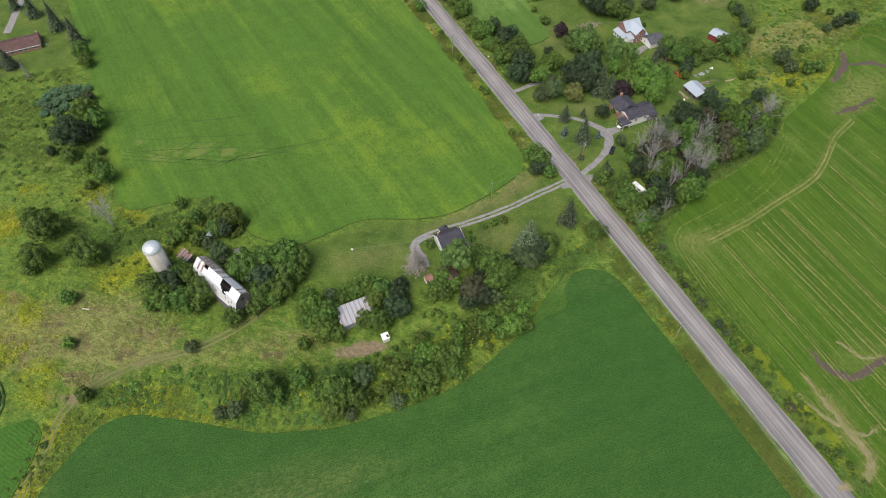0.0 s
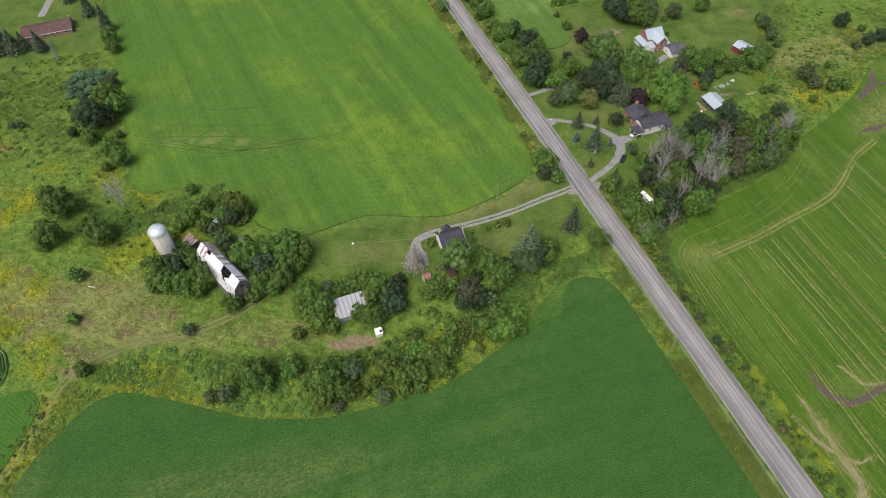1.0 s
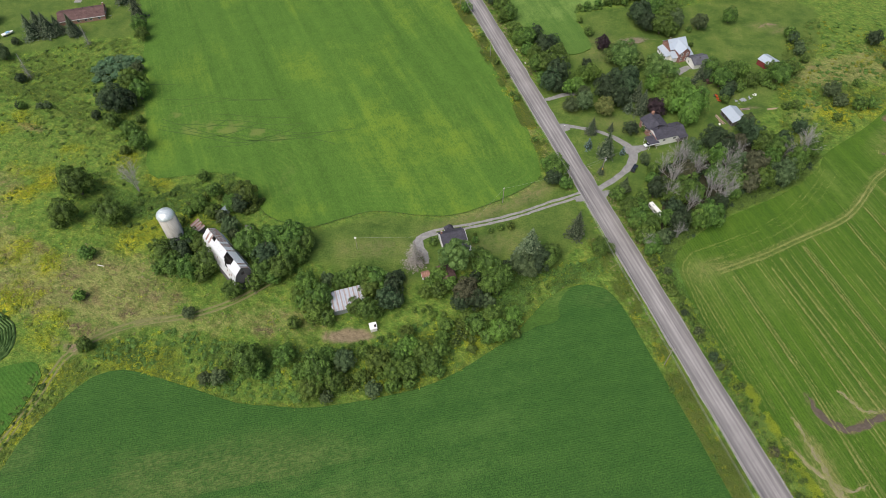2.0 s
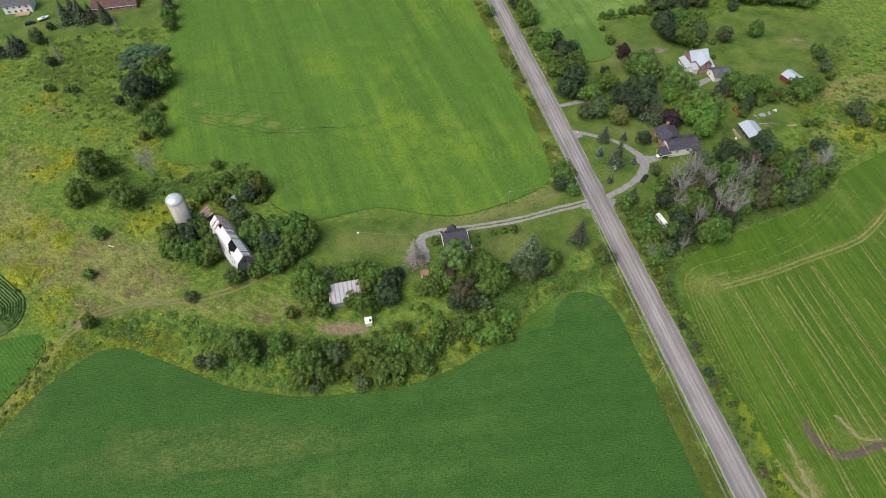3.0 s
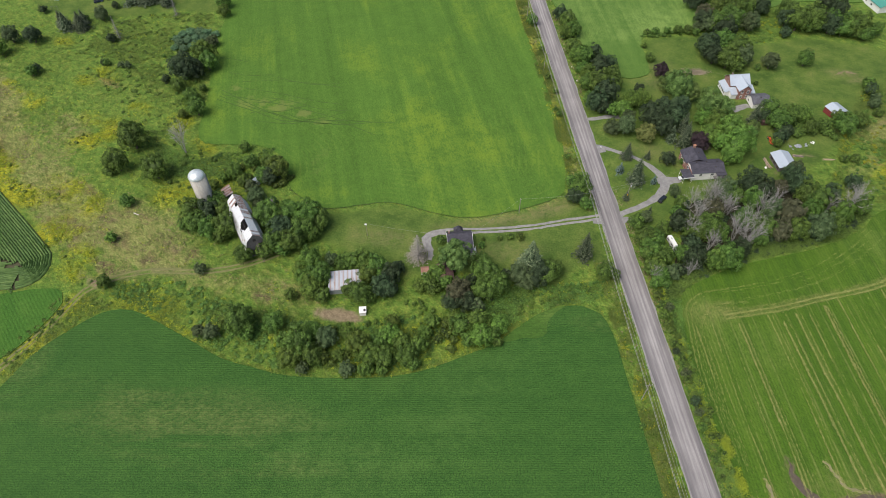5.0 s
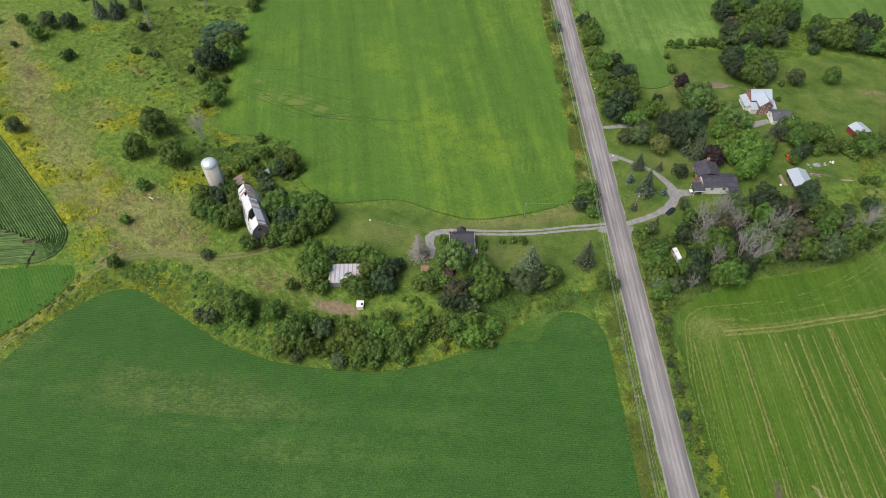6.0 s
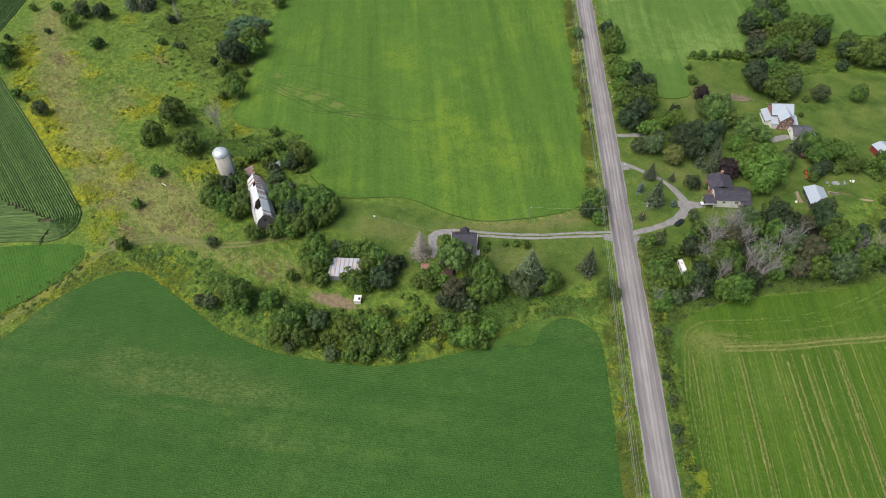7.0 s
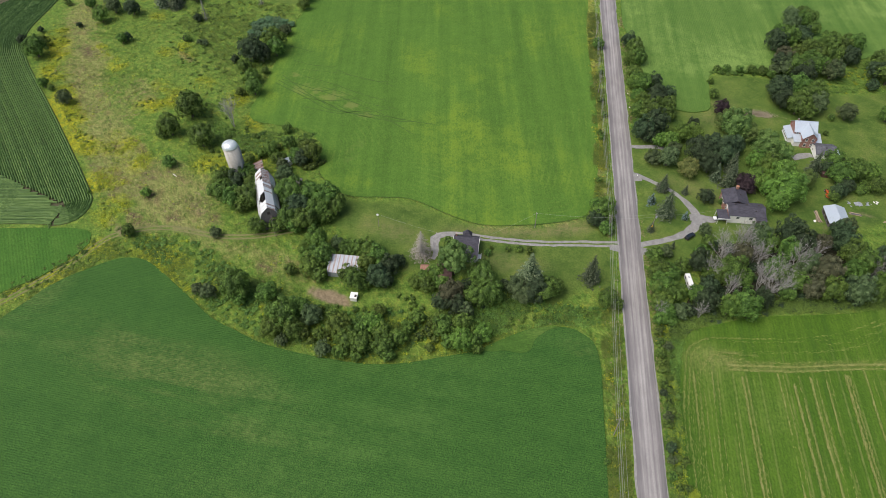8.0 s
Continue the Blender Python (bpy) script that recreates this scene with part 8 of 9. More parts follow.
for x in (11.0, 13.1, 15.2):
    bm = bmesh.new()
    tube(bm, (x, -16.1, -1.6), (x, -16.1, 2.25), 0.07, 0.07, 5)
    part("deck_post", bm, WHITE, east_house)

# brick farmhouse with white metal roofs
farm = thing("farmhouse", square_to_road(94.6, 303.6), "two-storey red brick farmhouse with white metal roofs", "house")
walls(farm, 0, 9.4, -7.6, 0.4, 5.6, BRICK_RED, 8.6, "x")
gable_roof(farm, 0, 9.4, -7.6, 0.4, 5.6, 8.6, WHITE_METAL, "x", over=0.5, thick=0.08)
walls(farm, 2.6, 8.6, -12.4, -7.6, 5.6, BRICK_RED, 8.3, "y", name="wing_wall")
gable_roof(farm, 2.6, 8.6, -12.4, -4.0, 5.6, 8.3, WHITE_METAL, "y", over=0.5, thick=0.08)
walls(farm, -0.4, 2.4, -11.6, -7.7, 2.8, WHITE, name="porch_wall")
part("porch_roof", slab(bmesh.new(), [(-0.8, -12.0, 2.8), (2.6, -12.0, 2.9), (2.6, -7.7, 4.3), (-0.8, -7.7, 4.2)], 0.1), WHITE_METAL, farm)
walls(farm, -2.6, -0.05, -9.0, -0.4, 2.6, WHITE, name="veranda_wall")
part("veranda_roof", slab(bmesh.new(), [(-3.0, -9.4, 2.6), (0.05, -9.4, 3.7), (0.05, 0.0, 3.7), (-3.0, 0.0, 2.6)], 0.1), WHITE_METAL, farm)
for y in (-8.0, -6.2, -4.4, -2.6, -1.0):
    window(farm, -2.63, y, 0.9, 0.9, 1.3, "w")
for x in (4.2, 7.0):
    for z in (0.9, 3.7):
        window(farm, x, -12.43, z, 0.9, 1.5, "s")
window(farm, 1.2, -7.63, 3.9, 0.8, 1.2, "s")
for y in (-2.2, -5.4):
    window(farm, 9.43, y, 3.6, 0.9, 1.5, "e")
    window(farm, 9.43, y, 0.9, 0.9, 1.5, "e")
chimney(farm, 1.0, -3.4, 6.5, 9.3, BRICK_RED, 0.5)
bm = bmesh.new()
walls(farm, 8.6, 11.6, -11.0, -6.2, 2.6, WHITE, name="link_wall")
part("link_roof", slab(bmesh.new(), [(8.5, -11.4, 2.6), (12.0, -11.4, 2.5), (12.0, -6.0, 3.9), (8.5, -6.0, 4.0)], 0.1), WHITE_METAL, farm)
bm.free()
farm_garage = thing("farm_garage", square_to_road(106.6, 295.4), "white garage with a grey shingle roof and a pale green lean-to", "garage")
walls(farm_garage, 0, 8.6, -7.4, 0.3, 2.7, WHITE, 4.4, "x")
gable_roof(farm_garage, 0, 8.6, -7.4, 0.3, 2.7, 4.4, ROOF_GREY, "x", over=0.35)
window(farm_garage, -0.03, -2.4, 1.0, 0.8, 1.0, "w")
door(farm_garage, -0.05, -5.0, 0, 2.5, 2.2, "w", WHITE)
window(farm_garage, 4.5, -7.43, 1.0, 1.2, 1.0, "s")
vents(farm_garage, [(4.4, -4.6, 4.2)])
part("lean_to_roof", slab(bmesh.new(), [(8.7, -7.2, 2.5), (11.0, -7.2, 1.8), (11.0, -0.2, 1.8), (8.7, -0.2, 2.5)], 0.06), plain("pale_green_sheet", (0.5, 0.66, 0.6), 0.5), farm_garage)
for y in (-7.0, -0.4):
    bm = bmesh.new()
    tube(bm, (10.8, y, 0), (10.8, y, 1.8), 0.06, 0.06, 5)
    part("lean_to_post", bm, GREY_WOOD, farm_garage)

# metal-roofed sheds east
work_shed = thing("work_shed", square_to_road(119.0, 254.6), "white metal roofed work shed with open timber sides", "shed")
walls(work_shed, 0, 7.8, -9.6, 0, 2.6, GREY_WOOD, 3.9, "y")
gable_roof(work_shed, 0, 7.8, -9.6, 0, 2.6, 3.9, WHITE_METAL, "y", over=0.4, thick=0.06)
door(work_shed, 3.9, -9.64, 0, 2.8, 2.3, "s", WOOD_AND_SHADE)
# dark panels paint the shade inside the open sides; the wall behind is closed
for y in (-2.0, -5.0, -8.0):
    bm = bmesh.new()
    box(bm, -0.06, 0.02, y - 1.0, y + 1.0, 0.6, 2.1)
    part("opening", bm, WOOD_AND_SHADE, work_shed)
red_shed = thing("red_shed", pose(147.6, 297.6, 0, 0, 0, 42), "red painted shed with a white metal roof", "shed")
walls(red_shed, -3.6, 3.6, -3.6, 3.6, 3.2, RED_PAINT, 4.4, "y")
gable_roof(red_shed, -3.6, 3.6, -3.6, 3.6, 3.2, 4.4, WHITE_METAL, "y", over=0.35, thick=0.06)
door(red_shed, 0, -3.64, 0, 2.4, 2.2, "s")
brown_shed = thing("brown_shed", square_to_road(116.0, 279.5), "small dark brown shed under spruce trees", "shed")
walls(brown_shed, -2.2, 2.2, -2, 2, 2.2, BROWN_PAINT, 3.2, "x")
gable_roof(brown_shed, -2.2, 2.2, -2, 2, 2.2, 3.2, ROOF_BROWN, "x", over=0.3)

# brick house at the far side of the hay field, other homes beyond
brick_house = thing("brick_bungalow", square_to_road(-212.2, 291.0), "orange brick bungalow with a brown shingle roof", "house")
walls(brick_house, -24, 0, 0, 11.4, 2.7, BRICK_ORANGE, 4.8, "x")
gable_roof(brick_house, -24, 0, 0, 11.4, 2.7, 4.8, ROOF_BROWN, "x", over=0.5)
for x in (-3, -7.5, -10, -14, -19):
    window(brick_house, x, -0.03, 0.9, 1.3, 1.2, "s")
window(brick_house, 0.03, 5.5, 0.9, 1.2, 1.2, "e")
chimney(brick_house, -0.3, 8.6, 1, 5.2, BRICK_ORANGE, 0.8)
vents(brick_house, [(-6, 7.6, 4.4), (-11, 7.6, 4.4), (-16, 7.6, 4.4)])
bm = bmesh.new()
box(bm, -24.4, 0.4, -0.62, -0.5, 2.35, 2.6)
part("fascia", bm, WHITE, brick_house)
dish = thing("satellite_dish", square_to_road(-209.2, 292.0), "white satellite dish on a post by a house", "satellite dish")
bm = bmesh.new()
tube(bm, (0, 0, -0.2), (0, 0, 1.6), 0.05, 0.05, 6)
part("post", bm, GALV_METAL, dish)
bm = bmesh.new()
bmesh.ops.create_cone(bm, segments=20, radius1=0.9, radius2=0.15, depth=0.3, cap_ends=False, matrix=Matrix.Translation((0, 0, 1.9)) @ Matrix.Rotation(radians(140), 4, "X"))
part("reflector", bm, WHITE, dish)
white_home = thing("white_house", square_to_road(-269.0, 275.5), "two-storey white sided house with a timber deck", "house")
walls(white_home, -15, 0, 0, 9, 4.8, WHITE, 7.0, "x")
gable_roof(white_home, -15, 0, 0, 9, 4.8, 7.0, ROOF_GREY, "x")
for x in (-2.5, -6, -9, -12.5):
    window(white_home, x, -0.03, 3.1, 1.2, 1.1, "s")
    window(white_home, x, -0.03, 0.8, 1.2, 1.1, "s")
bm = bmesh.new()
box(bm, -9, -1.5, -4.2, -0.05, 0.3, 0.6)
for x in np.linspace(-8.9, -1.6, 14):
    box(bm, x - 0.04, x + 0.04, -4.2, -4.1, 0.6, 1.5)
box(bm, -9, -1.5, -4.2, -4.1, 1.5, 1.58)
part("deck", bm, LUMBER, white_home, "reddish timber deck")
blue_shed = thing("garden_barn", pose(-290.5, 260.0, 0, 0, 0, 10), "pale blue gambrel garden shed on a lawn", "shed")
walls(blue_shed, -2.8, 2.8, -3.6, 3.6, 2.2, BLUE_SIDING, 4.2, "y")
gable_roof(blue_shed, -2.8, 2.8, -3.6, 3.6, 2.2, 4.2, BLUE_SIDING, "y", over=0.25)
door(blue_shed, 0, -3.64, 0, 1.6, 1.9, "s")
green_barn = thing("green_roofed_barn", pose(172, 419, 0, 0, 0, -58), "long white barn with a green metal roof", "barn")
walls(green_barn, -12, 14, -7, 7, 4.0, WHITE, 6.2, "x")
gable_roof(green_barn, -12, 14, -7, 7, 4.0, 6.2, GREEN_METAL, "x", over=0.6, cap=WHITE)
for x in (-8, -3, 2, 7):
    window(green_barn, x, -7.03, 1.6, 1.4, 0.9, "s")


# ---- poles and wires ----
def utility_pole(x, y, h=11.0, turn=ROAD_TURN, lean=0.0, transformer=False, arm=2.4):
    pole = thing("utility_pole", pose(x, y, 0, 0, lean, turn), "weathered wooden utility pole with a crossarm beside the road", "utility pole", "utility poles")
    bm = bmesh.new()
    tube(bm, (0, 0, -0.5), (0, 0, h), 0.17, 0.11, 10)
    part("pole", bm, POLE_WOOD, pole)
    bm = bmesh.new()
    box(bm, -arm / 2, arm / 2, -0.07, 0.07, h - 0.75, h - 0.6)
    part("crossarm", bm, POLE_WOOD, pole)
    for k in (-1, 0.0, 1):
        bm = bmesh.new()
        tube(bm, (k * arm * 0.45, 0, h - 0.6), (k * arm * 0.45, 0, h - 0.35 if k else h + 0.2), 0.06, 0.04, 6)
        part("insulator", bm, WHITE, pole)
    if transformer:
        bm = bmesh.new()
        bmesh.ops.create_cone(bm, cap_ends=True, segments=14, radius1=0.28, radius2=0.28, depth=0.9, matrix=Matrix.Translation((0.4, 0, h - 1.9)))
        part("transformer", bm, GALV_METAL, pole)
        bm = bmesh.new()
        box(bm, -0.2, 0.2, -0.3, -0.15, 3.2, 4.0)
        part("marker_plate", bm, YELLOW, pole)
    return pole


LINE_POLES = [by_road(s, o) for s, o in ((-250, -9.5), (-160, -9.0), (-107, -9.2), (-7.5, -8.8), (81, -10.6), (172, -10.5), (262, -10.5))]
for p in LINE_POLES:
    utility_pole(p[0], p[1], 11.0)
utility_pole(61.8, 205.2, 10.5, ROAD_TURN, 2.0, True, 1.2)


def wire(a, b, sag, group, r=0.018):
    """One hanging wire as one three-sided strand."""
    a, b = np.array(a, float), np.array(b, float)
    side = np.cross(b - a, (0, 0, 1.0))
    side *= r / np.linalg.norm(side)
    verts, faces = [], []
    for k in range(17):
        u = k / 16
        p = a + (b - a) * u - np.array((0, 0, 4 * sag * u * (1 - u)))
        verts += [tuple(p + side), tuple(p - side), tuple(p + (0, 0, 1.7 * r))]
        if k:
            q = 3 * k
            faces += [[q - 3 + i, q - 3 + (i + 1) % 3, q + (i + 1) % 3, q + i] for i in range(3)]
    return tagged(from_arrays("power_line", verts, faces, WIRE), "thin overhead power line strung between poles", "wire", group)


for a, b in zip(LINE_POLES, LINE_POLES[1:]):
    for k, z in ((-1.08, 10.65), (0.0, 11.2), (1.08, 10.65), (0.15, 8.4), (0.15, 7.6)):
        wire((*(a + ACROSS * k), z), (*(b + ACROSS * k), z), 1.1, "road power lines", 0.028)
cross = LINE_POLES[3]
for z in (10.3, 8.8):
    wire((*cross, z), (61.8, 205.2, z - 0.2), 0.3, "service lines")
wire((61.8, 205.2, 9.6), (82.0, 228.5, 3.2), 0.8, "service lines")
yard_lamp = thing("yard_light", pose(-34.8, 149.4, 0), "thin pole with a white yard light on the grass", "lamp post")
bm = bmesh.new()
tube(bm, (0, 0, -0.3), (0, 0, 7.6), 0.11, 0.08, 8)
part("pole", bm, POLE_WOOD, yard_lamp)
bm = bmesh.new()
box(bm, -0.5, 0.35, -0.3, 0.3, 6.7, 7.3, 0.08)
part("lamp_head", bm, WHITE, yard_lamp)
wire((-34.8, 149.4, 7.4), (-1.5, 156.8, 5.2), 0.6, "service lines")
field_pole = utility_pole(20.6, 182.6, 9.0, 10, 0, False, 0.6)
field_pole["label"] = "slim bare wooden pole at a hay field's corner"
wire((20.6, 182.6, 8.6), (*cross, 9.4), 0.6, "service lines")
wire((20.6, 182.6, 8.6), (7.0, 161.0, 5.6), 0.5, "service lines")

# warning sign by the road
sign = thing("road_sign", square_to_road(82.3, 153.5), "yellow diamond warning sign on a post", "road sign")
bm = bmesh.new()
tube(bm, (0, 0, -0.3), (0, 0, 2.9), 0.05, 0.05, 6)
part("post", bm, GALV_METAL, sign)
for z in (2.3, 1.35):
    bm = bmesh.new()
    s = 0.62 if z > 2 else 0.32
    slab(bm, [(-s, -0.06, z), (0, -0.06, z - s), (s, -0.06, z), (0, -0.06, z + s)], 0.03)
    part("plate", bm, YELLOW, sign)
for s, o in ((-107, 5.6), (-95, 5.7), (-44, 5.8)):
    p = by_road(s, o)
    box_post = thing("mailbox", square_to_road(*p), "white mailbox on a post at the roadside", "mailbox", "mailboxes")
    bm = bmesh.new()
    box(bm, -0.05, 0.05, -0.05, 0.05, -0.2, 1.0)
    part("post", bm, GREY_WOOD, box_post)
    bm = bmesh.new()
    box(bm, -0.2, 0.2, -0.3, 0.3, 1.0, 1.4, 0.08)
    part("box", bm, WHITE, box_post)


# ---- vehicles ----
def wheels(car, spots, r=0.36, w=0.24):
    for x, y in spots:
        bm = bmesh.new()
        bmesh.ops.create_cone(bm, cap_ends=True, segments=18, radius1=r, radius2=r, depth=w, matrix=Matrix.Translation((x, y, r)) @ Matrix.Rotation(radians(90), 4, "X"))
        tyre = part("wheel", bm, RUBBER, car)
        bm = bmesh.new()
        bmesh.ops.create_cone(bm, cap_ends=True, segments=14, radius1=r * 0.6, radius2=r * 0.6, depth=w + 0.02, matrix=Matrix.Translation((x, y, r)) @ Matrix.Rotation(radians(90), 4, "X"))
        part("rim", bm, GALV_METAL, tyre)


def car(m, paint, label, length=4.7, bed=False):
    ob = thing("car" if not bed else "pickup_truck", m, label, "car")
    l, w = length / 2, 0.92
    bm = bmesh.new()
    box(bm, -l, l, -w, w, 0.35, 0.98, 0.12)
    part("body", bm, paint, ob)
    x0, x1 = (-l * 0.12, l * 0.52) if bed else (-l * 0.88, l * 0.42)
    bm = bmesh.new()
    r = bmesh.ops.create_cube(bm, size=1, matrix=Matrix.LocRotScale(((x0 + x1) / 2, 0, 1.3), None, (x1 - x0, 2 * w - 0.1, 0.72)))
    for v in r["verts"]:
        if v.co.z > 1.3:
            v.co.x = v.co.x * 1 - (0.45 if v.co.x > (x0 + x1) / 2 else -0.2)
            v.co.y *= 0.84
    bmesh.ops.bevel(bm, geom=bm.edges[:], offset=0.06, segments=2, affect="EDGES")
    part("glasshouse", bm, GLASS, ob, "dark car windows")
    bm = bmesh.new()
    box(bm, x0 + 0.2, x1 - 0.45, -w * 0.8, w * 0.8, 1.63, 1.7, 0.02)
    part("roof", bm, paint, ob)
    if bed:
        bm = bmesh.new()
        box(bm, -l + 0.12, x0 - 0.1, -w + 0.12, w - 0.12, 0.97, 1.0)
        part("bed_liner", bm, RUBBER, ob)
        for y in (-w + 0.05, w - 0.05):
            bm = bmesh.new()
            box(bm, -l, x0, y - 0.05, y + 0.05, 0.9, 1.25, 0.02)
            part("bed_side", bm, paint, ob)
    for y in (-0.62, 0.62):
        bm = bmesh.new()
        box(bm, l - 0.06, l + 0.01, y - 0.16, y + 0.16, 0.66, 0.8, 0.02)
        part("headlight", bm, WHITE, ob)
        bm = bmesh.new()
        box(bm, -l - 0.01, -l + 0.06, y - 0.14, y + 0.14, 0.66, 0.85, 0.02)
        part("tail_light", bm, RED_PAINT, ob)
    for x, n in ((l, "front_bumper"), (-l, "rear_bumper")):
        bm = bmesh.new()
        box(bm, x - 0.08, x + 0.08, -w + 0.05, w - 0.05, 0.35, 0.55, 0.04)
        part(n, bm, RUBBER, ob)
    wheels(ob, [(sx * l * 0.62, sy * (w - 0.08)) for sx in (-1, 1) for sy in (-1, 1)])
    return ob


car(pose(76.6, 210.6, 0.06, 0, 0, 66), CAR_DARK, "dark sport utility vehicle parked on a gravel drive", 4.9)
car(square_to_road(83.9, 227.2, 0.06, 186), CAR_WHITE, "white pickup parked under a carport", 5.2, True)
car(pose(-262.8, 263.6, 0, 0, 0, 48), CAR_BLUE, "dark blue pickup towing a boat on grass", 5.3, True)
boat = thing("motor_boat", pose(-258.0, 269.0, 0, 0, 0, 52), "pale blue and white motor boat on a trailer", "boat")
bm = bmesh.new()
rows = []
for x, w, z in ((-3, 1.1, 0.8), (-1, 1.2, 0.7), (1.2, 1.1, 0.7), (2.4, 0.7, 0.85), (3.2, 0.05, 1.1)):
    rows.append([bm.verts.new(p) for p in ((x, -w, 1.45), (x, -w * 0.7, z), (x, 0, z - 0.2), (x, w * 0.7, z), (x, w, 1.45))])
for a, b in zip(rows, rows[1:]):
    for i in range(4):
        bm.faces.new((a[i], a[i + 1], b[i + 1], b[i]))
for a, b in zip(rows, rows[1:]):
    bm.faces.new((a[4], a[0], b[0], b[4]))
bm.faces.new(rows[0][::-1])
part("hull", bm, WHITE, boat)
bm = bmesh.new()
box(bm, -0.9, 1.3, -0.85, 0.85, 1.42, 1.9, 0.15)
part("cabin", bm, BOAT_BLUE, boat)
bm = bmesh.new()
box(bm, -3, 3.6, -0.06, 0.06, 0.4, 0.5)
box(bm, -1.4, -1.2, -1.1, 1.1, 0.35, 0.5)
part("trailer_frame", bm, GALV_METAL, boat)
wheels(boat, [(-1.3, 1.2), (-1.3, -1.2)], 0.32)

caravan = thing("travel_trailer", pose(84.2, 185.6, 0, 0, 0, -57) @ Matrix.Diagonal((1.5, 0.8, 1, 1)), "white box travel trailer half hidden by trees", "trailer")
bm = bmesh.new()
box(bm, -2.8, 2.8, -1.15, 1.15, 0.5, 2.65, 0.12)
part("body", bm, WHITE, caravan)
for x in (-1.9, 0.1, 1.9):
    bm = bmesh.new()
    box(bm, x - 0.45, x + 0.45, -1.18, -1.13, 1.45, 2.0)
    part("window", bm, GLASS, caravan)
for x in (-1.5, 1.2):
    bm = bmesh.new()
    box(bm, x - 0.3, x + 0.3, -0.3, 0.3, 2.64, 2.8, 0.03)
    part("roof_hatch", bm, GALV_METAL, caravan)
bm = bmesh.new()
box(bm, 2.7, 3.9, -0.06, 0.06, 0.45, 0.55)
part("drawbar", bm, GALV_METAL, caravan)
wheels(caravan, [(-0.5, 1.1), (-0.5, -1.1), (0.4, 1.1), (0.4, -1.1)], 0.34)


def tractor(m, label):
    ob = thing("tractor", m, label, "tractor", "orange tractors")
    bm = bmesh.new()
    box(bm, -0.2, 1.7, -0.4, 0.4, 0.8, 1.5, 0.08)
    part("bonnet", bm, ORANGE, ob)
    bm = bmesh.new()
    box(bm, -1.2, -0.1, -0.75, 0.75, 0.9, 1.2, 0.05)
    part("fender", bm, ORANGE, ob)
    bm = bmesh.new()
    box(bm, -0.8, -0.3, -0.3, 0.3, 1.2, 1.7, 0.06)
    part("seat", bm, RUBBER, ob)
    bm = bmesh.new()
    for y in (-0.6, 0.6):
        tube(bm, (-0.9, y, 1.1), (-0.9, y, 2.4), 0.04, 0.04, 5)
    tube(bm, (-0.9, -0.6, 2.4), (-0.9, 0.6, 2.4), 0.04, 0.04, 5)
    part("roll_bar", bm, RUBBER, ob)
    bm = bmesh.new()
    box(bm, 2.0, 2.5, -0.9, 0.9, 0.1, 0.7, 0.04)
    box(bm, 1.2, 2.1, -0.6, -0.5, 0.5, 0.8)
    box(bm, 1.2, 2.1, 0.5, 0.6, 0.5, 0.8)
    part("loader", bm, ORANGE, ob)
    wheels(ob, [(-0.7, 0.85), (-0.7, -0.85)], 0.65, 0.35)
    wheels(ob, [(1.3, 0.7), (1.3, -0.7)], 0.4, 0.25)
    return ob


tractor(pose(118.6, 267.6, 0, 0, 0, -70) @ Matrix.Scale(0.8, 4), "orange compact tractor with a front loader on a lawn")
mower = thing("garden_mower", pose(119.8, 264.4, 0, 0, 0, -20), "small orange riding mower on a lawn", "mower")
bm = bmesh.new()
box(bm, -0.9, 0.9, -0.55, 0.55, 0.25, 0.6, 0.08)
box(bm, 0.1, 0.9, -0.35, 0.35, 0.6, 0.95, 0.08)
part("body", bm, ORANGE, mower)
bm = bmesh.new()
box(bm, -0.5, -0.1, -0.25, 0.25, 0.6, 1.0, 0.05)
part("seat", bm, RUBBER, mower)
wheels(mower, [(-0.6, 0.5), (-0.6, -0.5), (0.7, 0.45), (0.7, -0.45)], 0.25, 0.2)


# ---- yard clutter ----
def lumber_pile(m, length, count, label, seed):
    g = np.random.default_rng(seed)
    ob = thing("lumber_pile", m, label, "lumber", "lumber piles")
    for k in range(count):
        bm = bmesh.new()
        box(bm, -length / 2, length / 2, -0.12, 0.12, 0, 0.12)
        p = part("plank", bm, LUMBER if g.uniform() < 0.7 else GREY_WOOD, ob)
        p.matrix_basis = pose(g.normal() * 0.3, (k % 4) * 0.3 - 0.45 + g.normal() * 0.1, 0.13 * (k // 4), 0, 0, g.normal() * 6)
    return ob


lumber_pile(pose(131.3, 259.6, 0, 0, 0, 18), 4.2, 14, "stack of sawn lumber planks on grass", 1)
lumber_pile(pose(118.2, 250.0, 0, 0, 0, -62), 6.5, 16, "loose planks leaning along a shed wall", 2)
lumber_pile(pose(144.5, 262.0, 0, 0, 0, 20), 4.5, 6, "weathered planks lying in rough grass", 3)


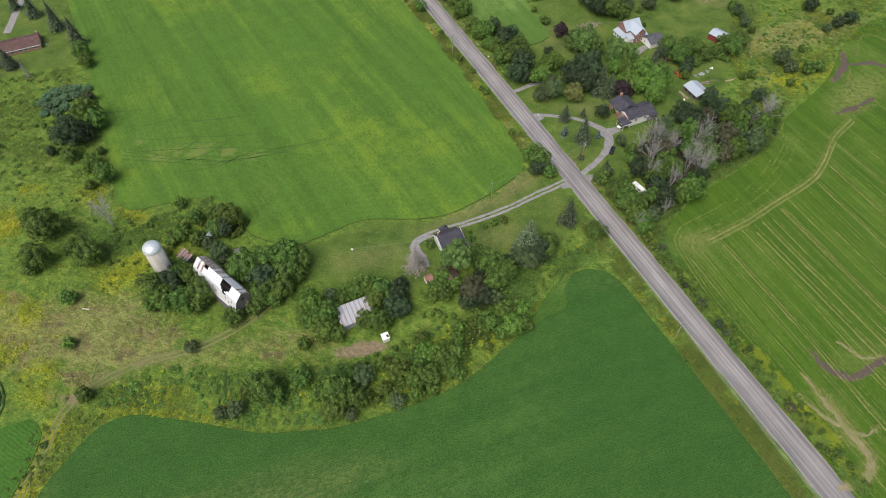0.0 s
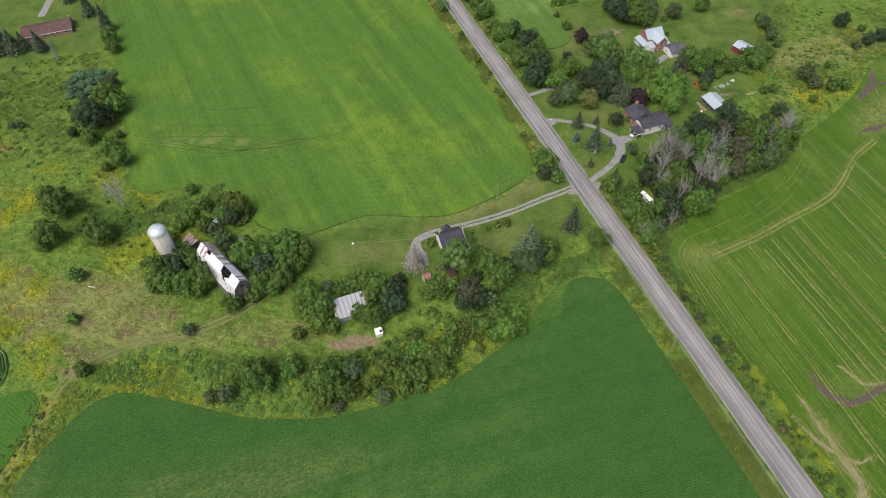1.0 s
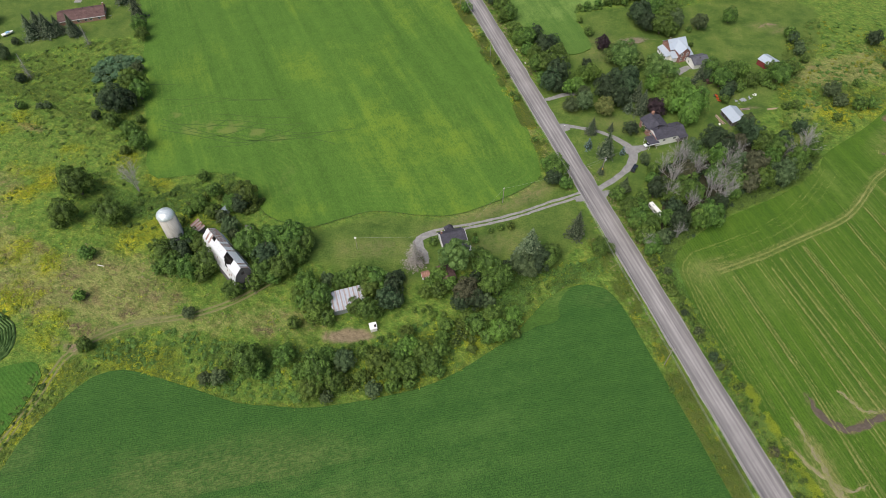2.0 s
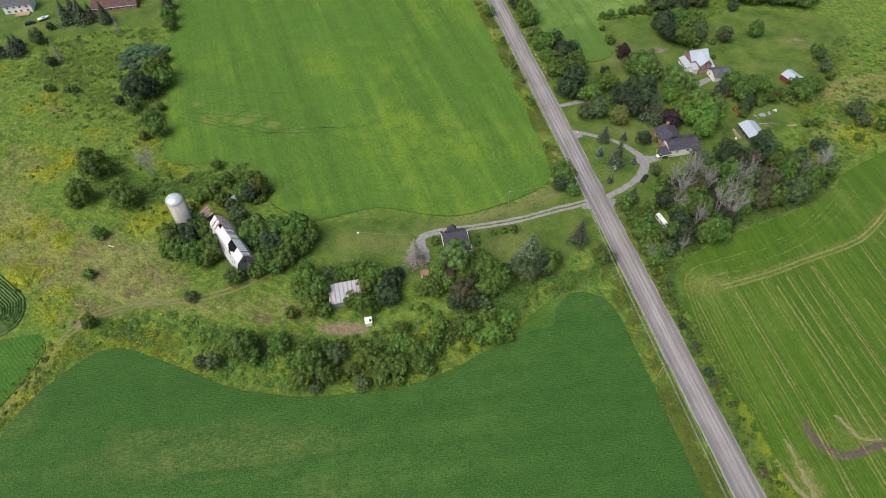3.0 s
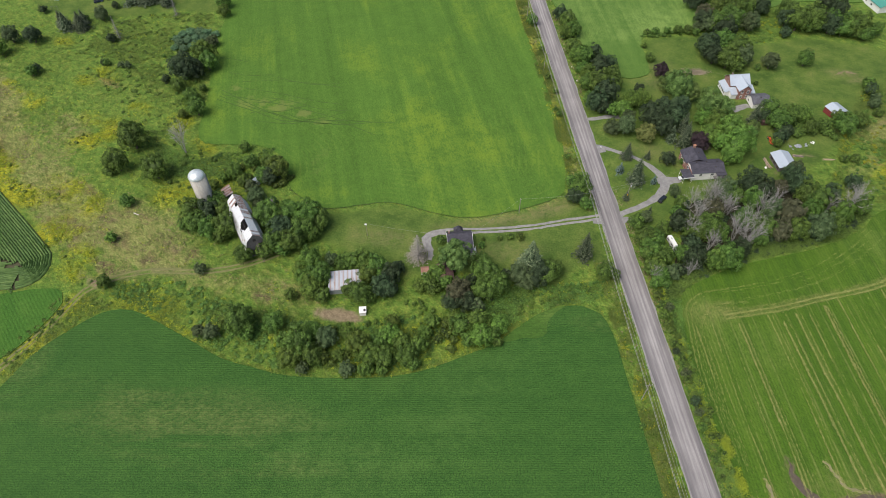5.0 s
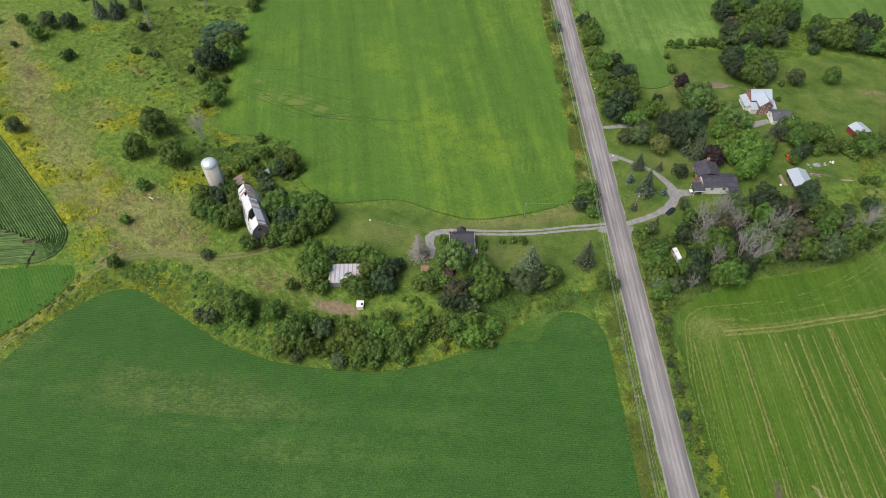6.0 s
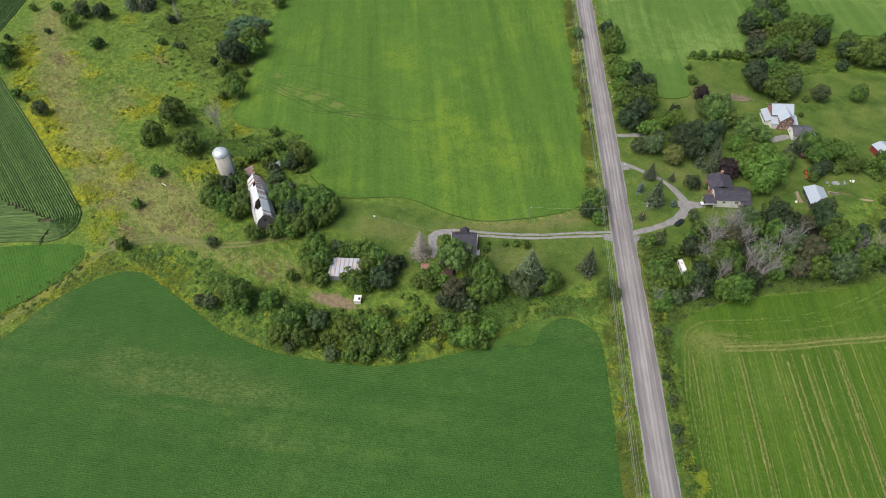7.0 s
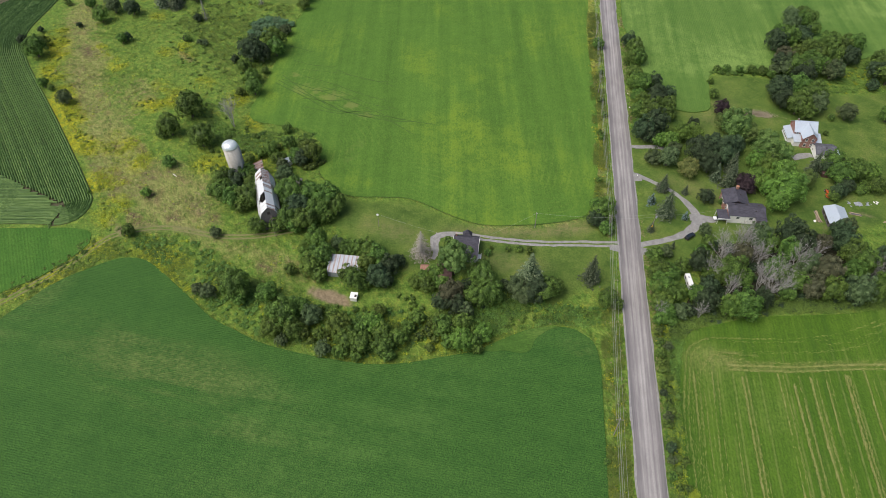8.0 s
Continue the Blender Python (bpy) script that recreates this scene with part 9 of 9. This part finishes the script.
def heap(name, m, sx, sy, h, mat, label, category, seed):
    """A low crumpled heap with sharp folds and loose scraps round it."""
    g = np.random.default_rng(seed)
    bm = bmesh.new()
    bmesh.ops.create_icosphere(bm, subdivisions=3, radius=1)
    for v in bm.verts:
        k = 1 + 0.45 * noise.noise(v.co * 1.9 + Vector((seed, 0, 0))) + 0.3 * noise.noise(v.co * 5.0 + Vector((0, seed, 0)))
        v.co = Vector((v.co.x * sx * k, v.co.y * sy * k, max(-0.1, v.co.z) * h * k))
    for q in range(4):
        c = Vector((g.normal() * sx * 0.8, g.normal() * sy * 0.8, g.uniform(0.03, h * 0.3)))
        p = [c + Vector((g.normal() * 0.3, g.normal() * 0.3, g.normal() * 0.12)) for i in range(3)]
        slab(bm, [p[0], p[1], p[2], p[0] + p[2] - p[1]], 0.02)
    ob = part(name, bm, mat)
    ob.matrix_basis = m
    return tagged(ob, label, category)


heap("tarpaulin", pose(131.5, 266.8, 0, 0, 0, 25), 1.7, 1.2, 0.7, TARP, "grey tarpaulin over a heap beside bushes", "tarpaulin", 1)
def scrap(name, m, spread, count, mat, label, seed):
    """A loose heap of bent plates, boards and boxes."""
    g = np.random.default_rng(seed)
    bm = bmesh.new()
    for k in range(count):
        size = g.uniform(0.15, 0.75, 3) * (1, 0.8, 0.3)
        at = Matrix.Translation((g.normal() * spread * 0.5, g.normal() * spread * 0.4, 0.1 + 0.25 * g.uniform())) @ Matrix.Rotation(g.uniform(0, 6.3), 4, "Z") @ Matrix.Rotation(g.normal() * 0.4, 4, "X")
        bmesh.ops.create_cube(bm, size=1, matrix=at @ Matrix.Diagonal((*size, 1)))
    ob = part(name, bm, mat)
    ob.matrix_basis = m
    return tagged(ob, label, "scrap")


scrap("rubbish_heap", pose(128.3, 265.6, 0, 0, 0, 10), 0.9, 10, TARP, "pale plastic rubbish heap on grass", 2)
scrap("scrap_heap", pose(134.8, 268.8, 0, 0, 0, 60), 1.5, 18, GALV_METAL, "grey scrap metal heap on grass", 3)
scrap("scrap_heap", pose(137.4, 271.6, 0, 0, 0, 20), 1.2, 10, WHITE, "pale broken boards at a lawn's edge", 4)
scrap("salvage_heap", pose(117.8, 246.6, 0, 0, 0, 20), 0.7, 7, WHITE, "small pale salvage heap on a lawn", 5)
brush = heap("brush_heap", pose(80.4, 309.8, 0, 0, 0, 15), 6.0, 2.2, 0.6, BRUSH, "long brown pile of cut brush on a lawn", "brush pile", 6)
g = np.random.default_rng(8)
bm = bmesh.new()
for k in range(420):
    a = Vector((g.normal() * 3.0, g.normal() * 1.1, 0.3 + abs(g.normal()) * 0.45))
    w = Vector((g.normal(), g.normal() * 0.6, g.normal() * 0.25)).normalized() * g.uniform(0.6, 1.6)
    tube(bm, a - w, a + w, 0.05, 0.02, 3, False)
part("twig_layer", bm, BRUSH, brush)
bm = bmesh.new()
fallen = thing("fallen_log", pose(-132.5, 127.0, 0, 0, 0, -10), "short pale fallen log in the meadow", "log")
tube(bm, (-1.4, 0, 0.2), (1.4, 0.2, 0.25), 0.22, 0.16, 8)
part("log", bm, plain("barkless_wood", (0.6, 0.57, 0.51), 0.85), fallen)
snag = thing("broken_trunk", pose(-69.5, 87.0, 0), "broken reddish tree trunk among shrubs", "dead tree")
bm = bmesh.new()
tube(bm, (0, 0, -0.2), (-0.8, 0.6, 4.2), 0.4, 0.25, 8)
tube(bm, (-0.3, 0.2, 1.8), (0.9, 0.5, 3.6), 0.2, 0.1, 6)
part("trunk", bm, plain("red_heartwood", (0.36, 0.22, 0.15), 0.9), snag)
swing = thing("swing_set", pose(-281.5, 247.8, 0, 0, 0, 20), "weathered timber swing set on a lawn", "swing set")
bm = bmesh.new()
for x in (-2, 2):
    for y in (-1, 1):
        tube(bm, (x, y, -0.1), (x * 0.85, 0, 2.3), 0.07, 0.07, 5)
tube(bm, (-1.9, 0, 2.3), (1.9, 0, 2.3), 0.07, 0.07, 5)
part("frame", bm, GREY_WOOD, swing)
